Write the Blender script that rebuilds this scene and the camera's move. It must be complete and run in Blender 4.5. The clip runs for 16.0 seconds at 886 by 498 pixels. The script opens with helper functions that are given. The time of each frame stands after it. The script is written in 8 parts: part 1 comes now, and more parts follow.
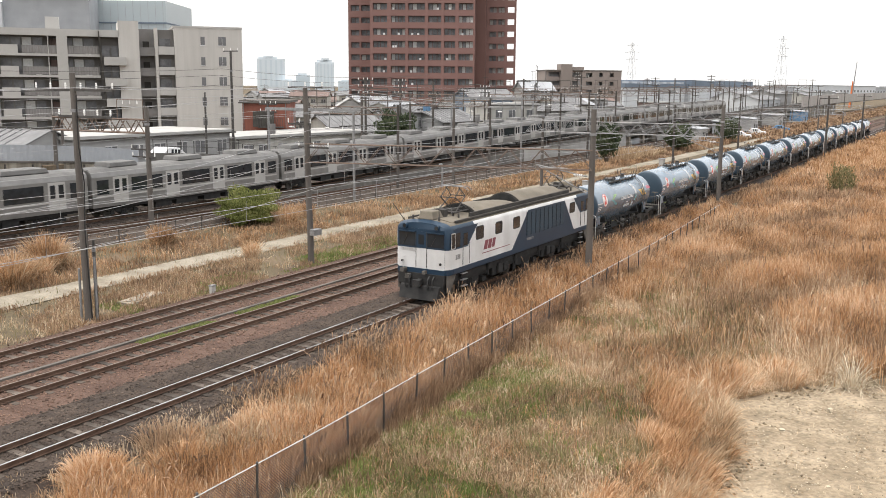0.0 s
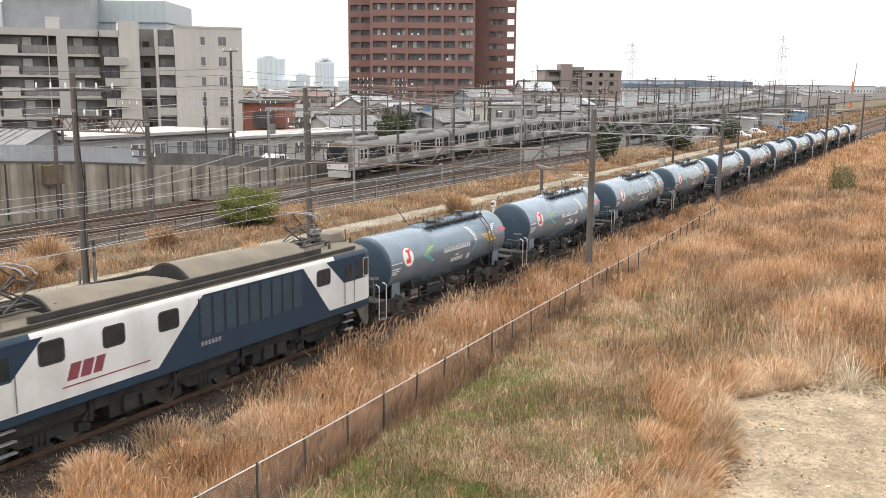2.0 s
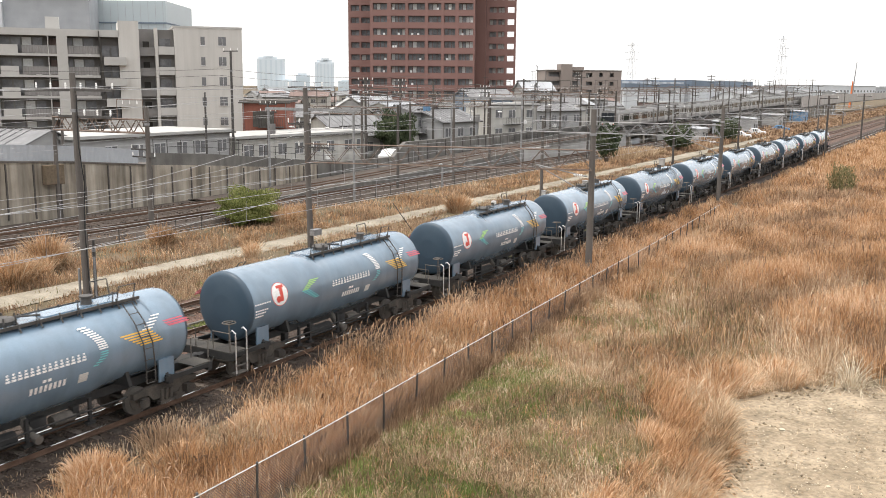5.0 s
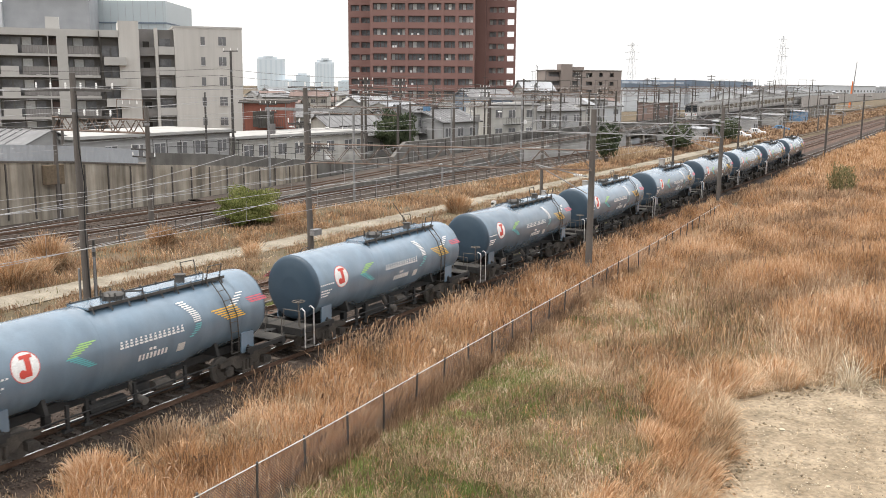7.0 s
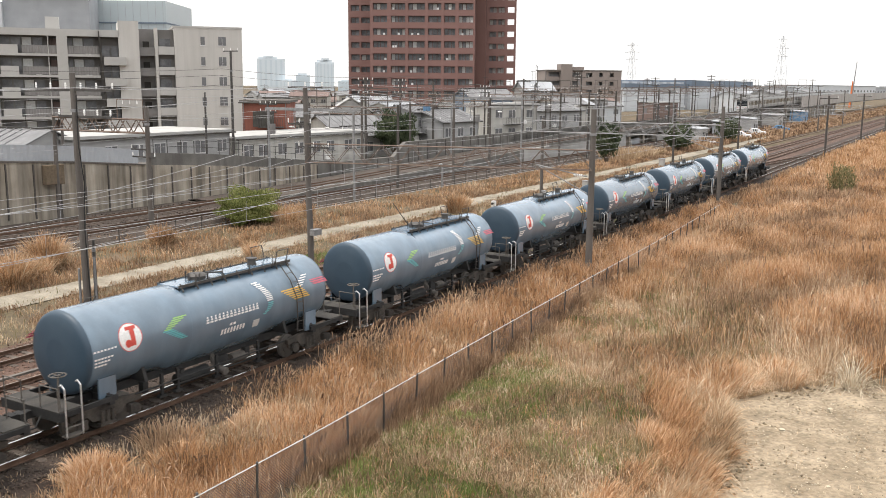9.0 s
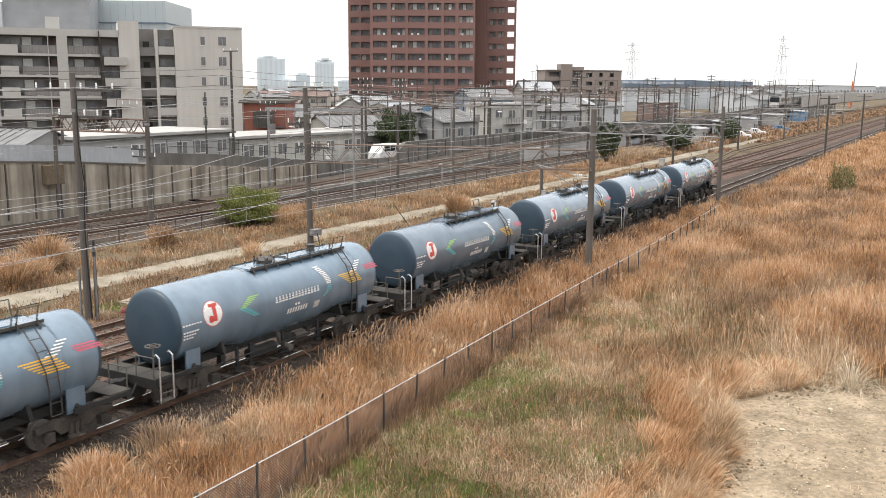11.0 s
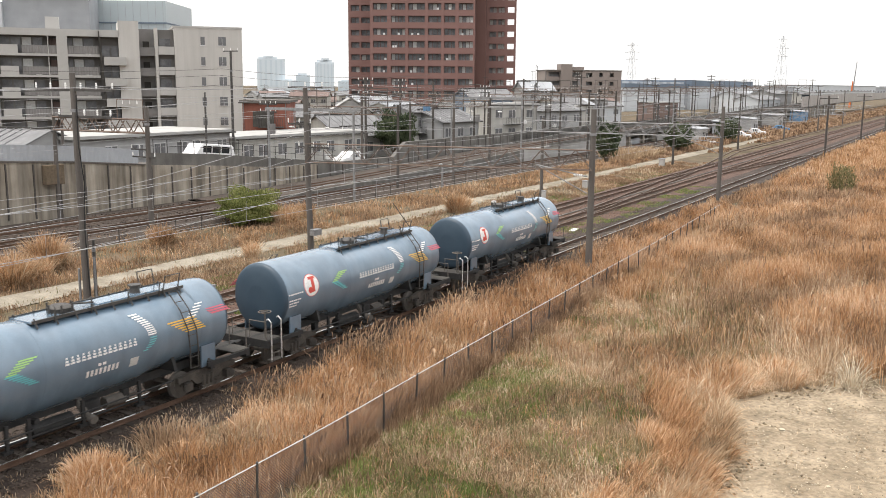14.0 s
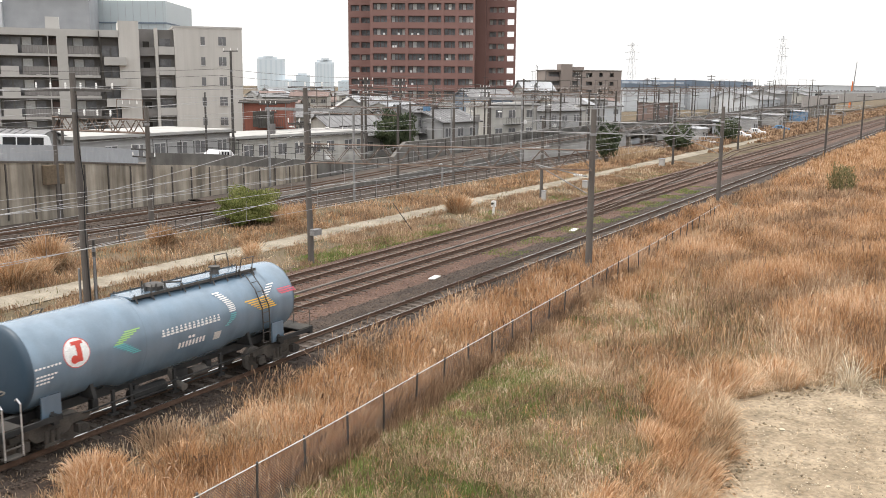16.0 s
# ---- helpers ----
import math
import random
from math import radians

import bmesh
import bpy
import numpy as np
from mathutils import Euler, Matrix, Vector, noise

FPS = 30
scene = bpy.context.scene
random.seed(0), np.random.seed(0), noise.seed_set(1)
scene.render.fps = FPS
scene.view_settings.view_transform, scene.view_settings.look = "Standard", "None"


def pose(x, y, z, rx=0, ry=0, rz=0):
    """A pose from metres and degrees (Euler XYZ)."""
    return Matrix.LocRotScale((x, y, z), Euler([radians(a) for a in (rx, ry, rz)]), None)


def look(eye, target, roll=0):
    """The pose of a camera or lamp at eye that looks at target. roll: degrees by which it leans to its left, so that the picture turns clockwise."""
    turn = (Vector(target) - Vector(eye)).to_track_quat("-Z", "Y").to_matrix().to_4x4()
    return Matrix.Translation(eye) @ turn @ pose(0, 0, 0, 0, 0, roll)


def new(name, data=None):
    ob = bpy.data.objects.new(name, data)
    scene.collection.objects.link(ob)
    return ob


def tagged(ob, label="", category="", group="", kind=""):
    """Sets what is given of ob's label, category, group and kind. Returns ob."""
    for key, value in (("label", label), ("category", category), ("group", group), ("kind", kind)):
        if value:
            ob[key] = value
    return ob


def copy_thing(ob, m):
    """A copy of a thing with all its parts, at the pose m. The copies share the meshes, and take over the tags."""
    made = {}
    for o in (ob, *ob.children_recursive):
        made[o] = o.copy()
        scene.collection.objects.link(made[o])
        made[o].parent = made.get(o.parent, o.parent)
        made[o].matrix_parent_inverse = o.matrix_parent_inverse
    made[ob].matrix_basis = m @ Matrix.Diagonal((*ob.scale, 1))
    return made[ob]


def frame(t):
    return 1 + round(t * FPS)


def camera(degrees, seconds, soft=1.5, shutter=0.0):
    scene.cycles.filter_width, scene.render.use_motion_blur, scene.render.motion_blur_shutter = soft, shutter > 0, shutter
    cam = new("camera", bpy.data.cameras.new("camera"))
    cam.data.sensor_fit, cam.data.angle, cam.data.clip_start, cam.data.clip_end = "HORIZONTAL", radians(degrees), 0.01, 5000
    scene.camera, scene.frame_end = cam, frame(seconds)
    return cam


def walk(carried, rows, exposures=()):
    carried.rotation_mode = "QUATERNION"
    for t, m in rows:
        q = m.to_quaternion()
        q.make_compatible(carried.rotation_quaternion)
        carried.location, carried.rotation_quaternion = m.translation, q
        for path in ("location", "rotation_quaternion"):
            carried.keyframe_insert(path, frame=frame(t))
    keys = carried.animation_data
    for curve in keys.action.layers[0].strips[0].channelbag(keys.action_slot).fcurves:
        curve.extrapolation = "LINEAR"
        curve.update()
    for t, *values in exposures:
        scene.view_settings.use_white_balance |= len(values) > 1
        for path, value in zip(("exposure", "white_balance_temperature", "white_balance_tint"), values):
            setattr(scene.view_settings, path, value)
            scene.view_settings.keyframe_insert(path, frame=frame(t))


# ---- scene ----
D = 21.83          # centre line of the near track
SPEED = 11.871     # freight train, metres a second
EYE = (0, 0, 9.82)

cam = camera(51.34, 16.0, soft=0.65, shutter=0.12)
VIEW = look(EYE, (85.1635, 49.4201, EYE[2] - 17.4593), 0.5008)
walk(cam, [(0, VIEW), (16, VIEW)], exposures=[(0, 0.23), (1.5, 0.29), (3.5, 0.35), (5.2, 0.3), (7.5, 0.21), (16, 0.21)])

# ---------------------------------------------------------------- world and sun
world = bpy.data.worlds.new("overcast_sky")
scene.world = world
world.use_nodes = True
wn, wl = world.node_tree.nodes, world.node_tree.links
wn.clear()
sky = wn.new("ShaderNodeTexSky")
sky.sky_type, sky.sun_disc = "NISHITA", False
sky.sun_elevation, sky.sun_rotation = radians(71), radians(318)
sky.dust_density, sky.air_density = 6.0, 1.0
bg_sky, bg_cloud, adds, out = wn.new("ShaderNodeBackground"), wn.new("ShaderNodeBackground"), wn.new("ShaderNodeAddShader"), wn.new("ShaderNodeOutputWorld")
bg_sky.inputs[1].default_value = 0.05
bg_cloud.inputs[0].default_value = (1.0, 0.985, 0.965, 1)
bg_cloud.inputs[1].default_value = 0.93
coord, split, grad = wn.new("ShaderNodeTexCoord"), wn.new("ShaderNodeSeparateXYZ"), wn.new("ShaderNodeMapRange")
grad.inputs["From Min"].default_value, grad.inputs["From Max"].default_value = 0.15, 1.0
grad.inputs["To Min"].default_value, grad.inputs["To Max"].default_value = 0.96, 1.55
wl.new(coord.outputs["Generated"], split.inputs[0])
wl.new(split.outputs["Z"], grad.inputs["Value"])
wl.new(grad.outputs[0], bg_cloud.inputs[1])
wl.new(sky.outputs[0], bg_sky.inputs[0])
wl.new(bg_sky.outputs[0], adds.inputs[0])
wl.new(bg_cloud.outputs[0], adds.inputs[1])
wl.new(adds.outputs[0], out.inputs[0])
sun_data = bpy.data.lights.new("sun", "SUN")
sun_data.energy, sun_data.angle, sun_data.color = 2.1, radians(20), (1.0, 0.95, 0.87)
sun = new("sun", sun_data)
sun.matrix_world = look((0, 0, 60), (9, -10, 20))


# ---------------------------------------------------------------- materials
def mat(name, c1, c2=None, scale=1.5, rough=0.8, metal=0.0, bump=0.15, fine=30.0, rand="", contrast=0.22, stretch=(1, 1, 1), spec=0.4, c3=None, streak=0.0, coat=0.0):
    """A surface with a broad stain, fine grain and relief; rand: "object" or "island" varies the tone from piece to piece."""
    c2 = c2 or tuple(0.75 * c for c in c1)
    m = bpy.data.materials.new(name)
    m.use_nodes = True
    n, l = m.node_tree.nodes, m.node_tree.links
    b = n["Principled BSDF"]
    b.inputs["Roughness"].default_value, b.inputs["Metallic"].default_value = rough, metal
    b.inputs["Specular IOR Level"].default_value = spec
    co, mp = n.new("ShaderNodeTexCoord"), n.new("ShaderNodeMapping")
    mp.inputs["Scale"].default_value = stretch
    l.new(co.outputs["Object"], mp.inputs["Vector"])
    big, small, ramp = n.new("ShaderNodeTexNoise"), n.new("ShaderNodeTexNoise"), n.new("ShaderNodeValToRGB")
    big.inputs["Scale"].default_value, big.inputs["Detail"].default_value = scale, 6
    small.inputs["Scale"].default_value, small.inputs["Detail"].default_value = fine, 4
    l.new(mp.outputs[0], big.inputs["Vector"]), l.new(co.outputs["Object"], small.inputs["Vector"])
    ramp.color_ramp.elements[0].position, ramp.color_ramp.elements[1].position = 0.32, 0.68
    ramp.color_ramp.elements[0].color, ramp.color_ramp.elements[1].color = (*c1, 1), (*c2, 1)
    if c3:
        e = ramp.color_ramp.elements.new(0.5)
        e.color = (*c3, 1)
    l.new(big.outputs["Fac"], ramp.inputs[0])
    b.inputs["Coat Weight"].default_value, b.inputs["Coat Roughness"].default_value = coat, 0.22
    hsv, rng = n.new("ShaderNodeHueSaturation"), n.new("ShaderNodeMapRange")
    rng.inputs["From Min"].default_value, rng.inputs["From Max"].default_value = 0.25, 0.75
    rng.inputs["To Min"].default_value, rng.inputs["To Max"].default_value = 1 - contrast, 1 + contrast
    l.new(small.outputs["Fac"], rng.inputs["Value"])
    value = rng.outputs[0]
    if streak:
        st, sm, sr, mul = n.new("ShaderNodeTexNoise"), n.new("ShaderNodeMapping"), n.new("ShaderNodeMapRange"), n.new("ShaderNodeMath")
        sm.inputs["Scale"].default_value = (1.6, 1.6, 0.12)
        st.inputs["Scale"].default_value, st.inputs["Detail"].default_value = 1.0, 5
        l.new(co.outputs["Object"], sm.inputs[0]), l.new(sm.outputs[0], st.inputs["Vector"]), l.new(st.outputs["Fac"], sr.inputs["Value"])
        sr.inputs["From Min"].default_value, sr.inputs["From Max"].default_value = 0.35, 0.62
        sr.inputs["To Min"].default_value, sr.inputs["To Max"].default_value = 1 - streak, 1.0
        mul.operation = "MULTIPLY"
        l.new(sr.outputs[0], mul.inputs[0]), l.new(value, mul.inputs[1])
        value = mul.outputs[0]
    if rand:
        rd, mr, mu = None, n.new("ShaderNodeMapRange"), n.new("ShaderNodeMath")
        if rand in ("object", "slight"):
            rd = n.new("ShaderNodeObjectInfo").outputs["Random"]
        else:
            rd = n.new("ShaderNodeNewGeometry").outputs["Random Per Island"]
        l.new(rd, mr.inputs["Value"])
        mr.inputs["To Min"].default_value, mr.inputs["To Max"].default_value = (0.9, 1.22) if rand == "slight" else (0.55, 1.4)
        mu.operation = "MULTIPLY"
        l.new(mr.outputs[0], mu.inputs[0]), l.new(value, mu.inputs[1])
        value = mu.outputs[0]
    l.new(ramp.outputs[0], hsv.inputs["Color"]), l.new(value, hsv.inputs["Value"]), l.new(hsv.outputs[0], b.inputs["Base Color"])
    if bump:
        bp = n.new("ShaderNodeBump")
        bp.inputs["Strength"].default_value, bp.inputs["Distance"].default_value = bump, 0.03
        l.new(small.outputs["Fac"], bp.inputs["Height"]), l.new(bp.outputs[0], b.inputs["Normal"])
    return m


def leaf_mat(name, tones, rough=0.7):
    """Dry or green blades, each blade with its own tone."""
    m = bpy.data.materials.new(name)
    m.use_nodes = True
    n, l = m.node_tree.nodes, m.node_tree.links
    b = n["Principled BSDF"]
    b.inputs["Roughness"].default_value, b.inputs["Specular IOR Level"].default_value = rough, 0.2
    geo, ramp, co, big, mix = n.new("ShaderNodeNewGeometry"), n.new("ShaderNodeValToRGB"), n.new("ShaderNodeTexCoord"), n.new("ShaderNodeTexNoise"), n.new("ShaderNodeMath")
    big.inputs["Scale"].default_value, big.inputs["Detail"].default_value = 0.28, 7
    l.new(co.outputs["Object"], big.inputs["Vector"])
    mix.operation = "MULTIPLY_ADD"
    mix.inputs[1].default_value = 0.78
    sh = n.new("ShaderNodeMapRange")
    sh.inputs["From Min"].default_value, sh.inputs["From Max"].default_value, sh.inputs["To Min"].default_value, sh.inputs["To Max"].default_value = 0.3, 0.7, -0.22, 0.5
    l.new(big.outputs["Fac"], sh.inputs["Value"])
    l.new(geo.outputs["Random Per Island"], mix.inputs[0]), l.new(sh.outputs[0], mix.inputs[2]), l.new(mix.outputs[0], ramp.inputs[0])
    els = ramp.color_ramp.elements
    els[0].color, els[1].color = (*tones[0], 1), (*tones[-1], 1)
    for i, c in enumerate(tones[1:-1]):
        els.new((i + 1) / (len(tones) - 1)).color = (*c, 1)
    tr, ms = n.new("ShaderNodeBsdfTranslucent"), n.new("ShaderNodeMixShader")
    ms.inputs[0].default_value = 0.25
    l.new(ramp.outputs[0], b.inputs["Base Color"]), l.new(ramp.outputs[0], tr.inputs[0])
    l.new(b.outputs[0], ms.inputs[1]), l.new(tr.outputs[0], ms.inputs[2]), l.new(ms.outputs[0], n["Material Output"].inputs[0])
    return m


def glass(name, c=(0.03, 0.035, 0.04)):
    m = mat(name, c, tuple(0.6 * x for x in c), 2.0, 0.08, 0.0, 0.0, 5.0, contrast=0.1, spec=0.6)
    return m


M = dict(
    soil=mat("soil", (0.085, 0.057, 0.035), (0.155, 0.11, 0.07), 0.35, 0.95, bump=0.5, fine=9, contrast=0.4, c3=(0.1, 0.078, 0.043)),
    dirt=mat("bare_dirt", (0.19, 0.148, 0.098), (0.315, 0.252, 0.175), 0.9, 0.95, bump=2.2, fine=7, contrast=0.38),
    road=mat("pale_gravel", (0.29, 0.258, 0.205), (0.175, 0.15, 0.11), 0.7, 0.95, bump=0.5, fine=9, contrast=0.28),
    ballast=mat("ballast_stone", (0.03, 0.021, 0.016), (0.066, 0.047, 0.036), 1.2, 0.95, bump=1.0, fine=16, contrast=0.55),
    rusty=mat("rusty_ballast", (0.066, 0.037, 0.027), (0.118, 0.072, 0.053), 0.8, 0.95, bump=1.0, fine=16, contrast=0.5),
    farbed=mat("grey_brown_ballast", (0.042, 0.033, 0.027), (0.088, 0.07, 0.058), 0.8, 0.95, bump=0.8, fine=12, contrast=0.45),
    stone=mat("grey_stone", (0.038, 0.028, 0.022), (0.1, 0.076, 0.06), 3, 0.9, bump=0.2, rand="island"),
    rail_side=mat("rusty_rail", (0.08, 0.045, 0.03), (0.13, 0.08, 0.055), 4, 0.85),
    rail_top=mat("worn_steel", (0.62, 0.61, 0.6), (0.5, 0.49, 0.47), 4, 0.16, 0.95, bump=0.0),
    rail_dull=mat("dull_steel", (0.24, 0.19, 0.155), (0.16, 0.12, 0.1), 2, 0.5, 0.45, bump=0.0),
    sleeper=mat("old_sleeper", (0.06, 0.047, 0.038), (0.115, 0.095, 0.079), 2, 0.9, rand="object"),
    concrete=mat("weathered_concrete", (0.30, 0.258, 0.203), (0.44, 0.392, 0.325), 0.5, 0.9, streak=0.58, contrast=0.12),
    parapet_grey=mat("dark_weathered_parapet", (0.125, 0.118, 0.108), (0.19, 0.18, 0.165), 0.6, 0.9, streak=0.25, contrast=0.12),
    pole=mat("concrete_pole", (0.09, 0.08, 0.072), (0.145, 0.13, 0.116), 0.8, 0.9, stretch=(1, 1, 0.3), contrast=0.12),
    # streaks are weathering; the pale base has distance haze painted in
    barrier=mat("weathered_barrier", (0.36, 0.335, 0.31), (0.42, 0.395, 0.37), 0.15, 0.9, contrast=0.12, streak=0.2),
    old_pole=mat("sooty_concrete_pole", (0.062, 0.056, 0.05), (0.098, 0.088, 0.08), 0.8, 0.9, stretch=(1, 1, 0.3), contrast=0.15),
    steel=mat("galvanised_steel", (0.2, 0.2, 0.2), (0.3, 0.3, 0.3), 3, 0.55, 0.3),
    darksteel=mat("dark_steel", (0.05, 0.047, 0.044), (0.09, 0.084, 0.078), 3, 0.6, 0.2),
    wire=mat("grey_wire", (0.42, 0.42, 0.42), (0.33, 0.33, 0.33), 3, 0.5, 0.4, bump=0),
    insul=mat("white_porcelain", (0.8, 0.79, 0.77), (0.7, 0.69, 0.67), 5, 0.3, bump=0),
    white=mat("white_paint", (0.66, 0.66, 0.655), (0.57, 0.565, 0.555), 1.2, 0.5, bump=0.02, contrast=0.05, streak=0.1),
    navy=mat("navy_paint", (0.014, 0.037, 0.068), (0.011, 0.03, 0.056), 1.2, 0.42, bump=0.02, contrast=0.08),
    navy2=mat("navy_louvre", (0.034, 0.058, 0.083), (0.026, 0.045, 0.066), 1.5, 0.6, bump=0.02),
    roofing=mat("dusty_roof", (0.125, 0.108, 0.084), (0.18, 0.158, 0.125), 0.9, 0.85, bump=0.05, contrast=0.12),
    roofdark=mat("sooty_roof", (0.035, 0.032, 0.03), (0.065, 0.06, 0.052), 1.5, 0.85),
    under=mat("dark_underframe", (0.014, 0.0145, 0.015), (0.032, 0.031, 0.03), 2.5, 0.85),
    dusty=mat("dusty_grey_iron", (0.08, 0.072, 0.064), (0.135, 0.122, 0.108), 2.5, 0.85),
    tan_iron=mat("dusty_tan_iron", (0.075, 0.064, 0.053), (0.03, 0.027, 0.024), 2.2, 0.9, contrast=0.3),
    tank=mat("blue_grey_tank_paint", (0.112, 0.17, 0.228), (0.14, 0.195, 0.25), 0.9, 0.24, bump=0.01, contrast=0.05, streak=0.2, spec=0.6, rand="slight", coat=0.7),
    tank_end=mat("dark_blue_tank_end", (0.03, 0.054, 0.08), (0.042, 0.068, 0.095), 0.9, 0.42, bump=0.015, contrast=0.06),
    red=mat("red_paint", (0.55, 0.07, 0.05), (0.47, 0.06, 0.045), 3, 0.5, bump=0),
    pinkred=mat("pink_red_paint", (0.60, 0.13, 0.18), (0.52, 0.11, 0.15), 3, 0.5, bump=0),
    crimson=mat("dull_crimson_paint", (0.22, 0.055, 0.075), (0.18, 0.05, 0.065), 3, 0.5, bump=0),
    green=mat("lime_paint", (0.32, 0.55, 0.16), (0.28, 0.5, 0.14), 3, 0.5, bump=0),
    teal=mat("teal_paint", (0.10, 0.42, 0.44), (0.09, 0.36, 0.38), 3, 0.5, bump=0),
    yellow=mat("yellow_paint", (0.72, 0.44, 0.06), (0.66, 0.4, 0.05), 3, 0.5, bump=0),
    letter=mat("white_lettering", (0.74, 0.74, 0.73), (0.66, 0.66, 0.65), 3, 0.5, bump=0),
    glass=glass("dark_glass"),
    alu=mat("bright_aluminium", (0.68, 0.68, 0.68), (0.6, 0.6, 0.6), 4, 0.35, 0.6, bump=0),
    brush=mat("stainless_body", (0.25, 0.245, 0.237), (0.2, 0.196, 0.19), 1.5, 0.42, 0.45, bump=0.02, contrast=0.06),
    trainroof=mat("grey_train_roof", (0.165, 0.163, 0.158), (0.12, 0.118, 0.115), 1, 0.75),
    flat_wall=mat("beige_render", (0.53, 0.51, 0.48), (0.47, 0.452, 0.425), 0.12, 0.9, contrast=0.06, streak=0.08),
    # darkened copy of the beige render: the shade of recesses is in its colour
    flat_shaded=mat("shade_painted_beige_render", (0.16, 0.152, 0.144), (0.12, 0.114, 0.108), 0.2, 0.9, contrast=0.06),
    parapet=mat("pale_parapet", (0.44, 0.428, 0.408), (0.38, 0.37, 0.352), 0.4, 0.85, contrast=0.05),
    bar=mat("grey_balcony_panel", (0.22, 0.21, 0.203), (0.17, 0.163, 0.158), 0.6, 0.7, contrast=0.08),
    redbrick=mat("red_brown_tile", (0.225, 0.128, 0.112), (0.19, 0.107, 0.093), 0.08, 0.85, contrast=0.06),
    # darker copy of the red tile, with recess shade painted in
    redbrick_shaded=mat("shade_darkened_red_tile", (0.15, 0.082, 0.07), (0.125, 0.068, 0.058), 0.1, 0.85, contrast=0.06),
    window=mat("window_band", (0.10, 0.10, 0.105), (0.20, 0.20, 0.205), 0.8, 0.25, bump=0, contrast=0.3),
    curtain=mat("pale_curtain", (0.55, 0.55, 0.53), (0.42, 0.42, 0.41), 0.9, 0.8, bump=0),
    brown=mat("brown_tile", (0.265, 0.226, 0.205), (0.225, 0.192, 0.174), 0.1, 0.85, contrast=0.06),
    pale=mat("pale_cladding", (0.56, 0.585, 0.605), (0.5, 0.525, 0.55), 0.05, 0.8, contrast=0.05),
    steelblue=mat("blue_grey_band", (0.16, 0.20, 0.25), (0.13, 0.165, 0.21), 0.05, 0.8),
    rust_clad=mat("rust_red_cladding", (0.27, 0.1, 0.07), (0.22, 0.08, 0.056), 0.6, 0.8, contrast=0.1, streak=0.15),
    hall_glass=mat("blue_grey_wall_glass", (0.42, 0.47, 0.49), (0.36, 0.41, 0.43), 0.05, 0.35, contrast=0.05, bump=0),
    # skyline towers: distance haze is mixed into both base colours
    faraway=mat("haze_painted_concrete", (0.62, 0.68, 0.72), (0.58, 0.64, 0.685), 0.02, 0.95, bump=0, contrast=0.03),
    faraway2=mat("haze_painted_glass", (0.55, 0.62, 0.67), (0.51, 0.585, 0.635), 0.02, 0.95, bump=0, contrast=0.03),
    sheet=mat("grey_sheet_fence", (0.38, 0.395, 0.415), (0.32, 0.335, 0.355), 0.4, 0.7, contrast=0.06),
    tile=mat("grey_roof_tile", (0.15, 0.15, 0.153), (0.21, 0.21, 0.213), 0.8, 0.8, contrast=0.15),
    tilered=mat("faded_red_roof", (0.165, 0.118, 0.104), (0.21, 0.155, 0.138), 0.8, 0.85, contrast=0.12),
    housewall=mat("cream_house_wall", (0.52, 0.505, 0.47), (0.42, 0.41, 0.375), 0.5, 0.9, contrast=0.05, streak=0.15),
    palewall=mat("light_grey_house_wall", (0.38, 0.38, 0.375), (0.3, 0.3, 0.296), 0.5, 0.9, contrast=0.05),
    flatroof=mat("pale_flat_roof", (0.40, 0.395, 0.38), (0.32, 0.315, 0.3), 0.4, 0.9, contrast=0.06),
    bluesheet=mat("blue_tarpaulin", (0.13, 0.25, 0.40), (0.11, 0.21, 0.34), 1.5, 0.7),
    carwhite=mat("white_car_paint", (0.8, 0.8, 0.8), (0.76, 0.76, 0.76), 2, 0.25, bump=0),
    rubber=mat("black_rubber", (0.03, 0.03, 0.03), (0.05, 0.05, 0.05), 4, 0.8),
    orange=mat("orange_paint", (0.6, 0.16, 0.04), (0.52, 0.13, 0.035), 2, 0.6),
    mesh=mat("brown_netting", (0.105, 0.094, 0.092), (0.165, 0.15, 0.148), 1.2, 0.9, bump=0.3),
    bark=mat("bark", (0.12, 0.09, 0.06), (0.17, 0.13, 0.09), 4, 0.95),
    reed=leaf_mat("dry_reed", [(0.13, 0.078, 0.045), (0.41, 0.225, 0.108), (0.59, 0.365, 0.2), (0.76, 0.57, 0.40)]),
    straw=leaf_mat("pale_straw", [(0.15, 0.105, 0.065), (0.38, 0.26, 0.155), (0.53, 0.395, 0.26), (0.76, 0.64, 0.48)]),
    bleached=leaf_mat("bleached_straw", [(0.42, 0.35, 0.25), (0.66, 0.58, 0.45), (0.84, 0.79, 0.67)]),
    dull=leaf_mat("brown_weed", [(0.11, 0.066, 0.042), (0.31, 0.20, 0.125), (0.50, 0.36, 0.235)]),
    grass=leaf_mat("fresh_grass", [(0.10, 0.145, 0.035), (0.17, 0.215, 0.06), (0.29, 0.29, 0.12)]),
    fresh=leaf_mat("young_grass", [(0.15, 0.19, 0.05), (0.24, 0.28, 0.09), (0.38, 0.37, 0.17)]),
    leafg=leaf_mat("bush_leaf", [(0.08, 0.095, 0.025), (0.18, 0.20, 0.065), (0.33, 0.33, 0.13)]),
    olive=leaf_mat("olive_leaf", [(0.09, 0.088, 0.04), (0.20, 0.18, 0.085), (0.34, 0.27, 0.15)]),
    rusty_steel=mat("rusty_steel", (0.115, 0.075, 0.055), (0.19, 0.15, 0.125), 2.5, 0.8, contrast=0.2),
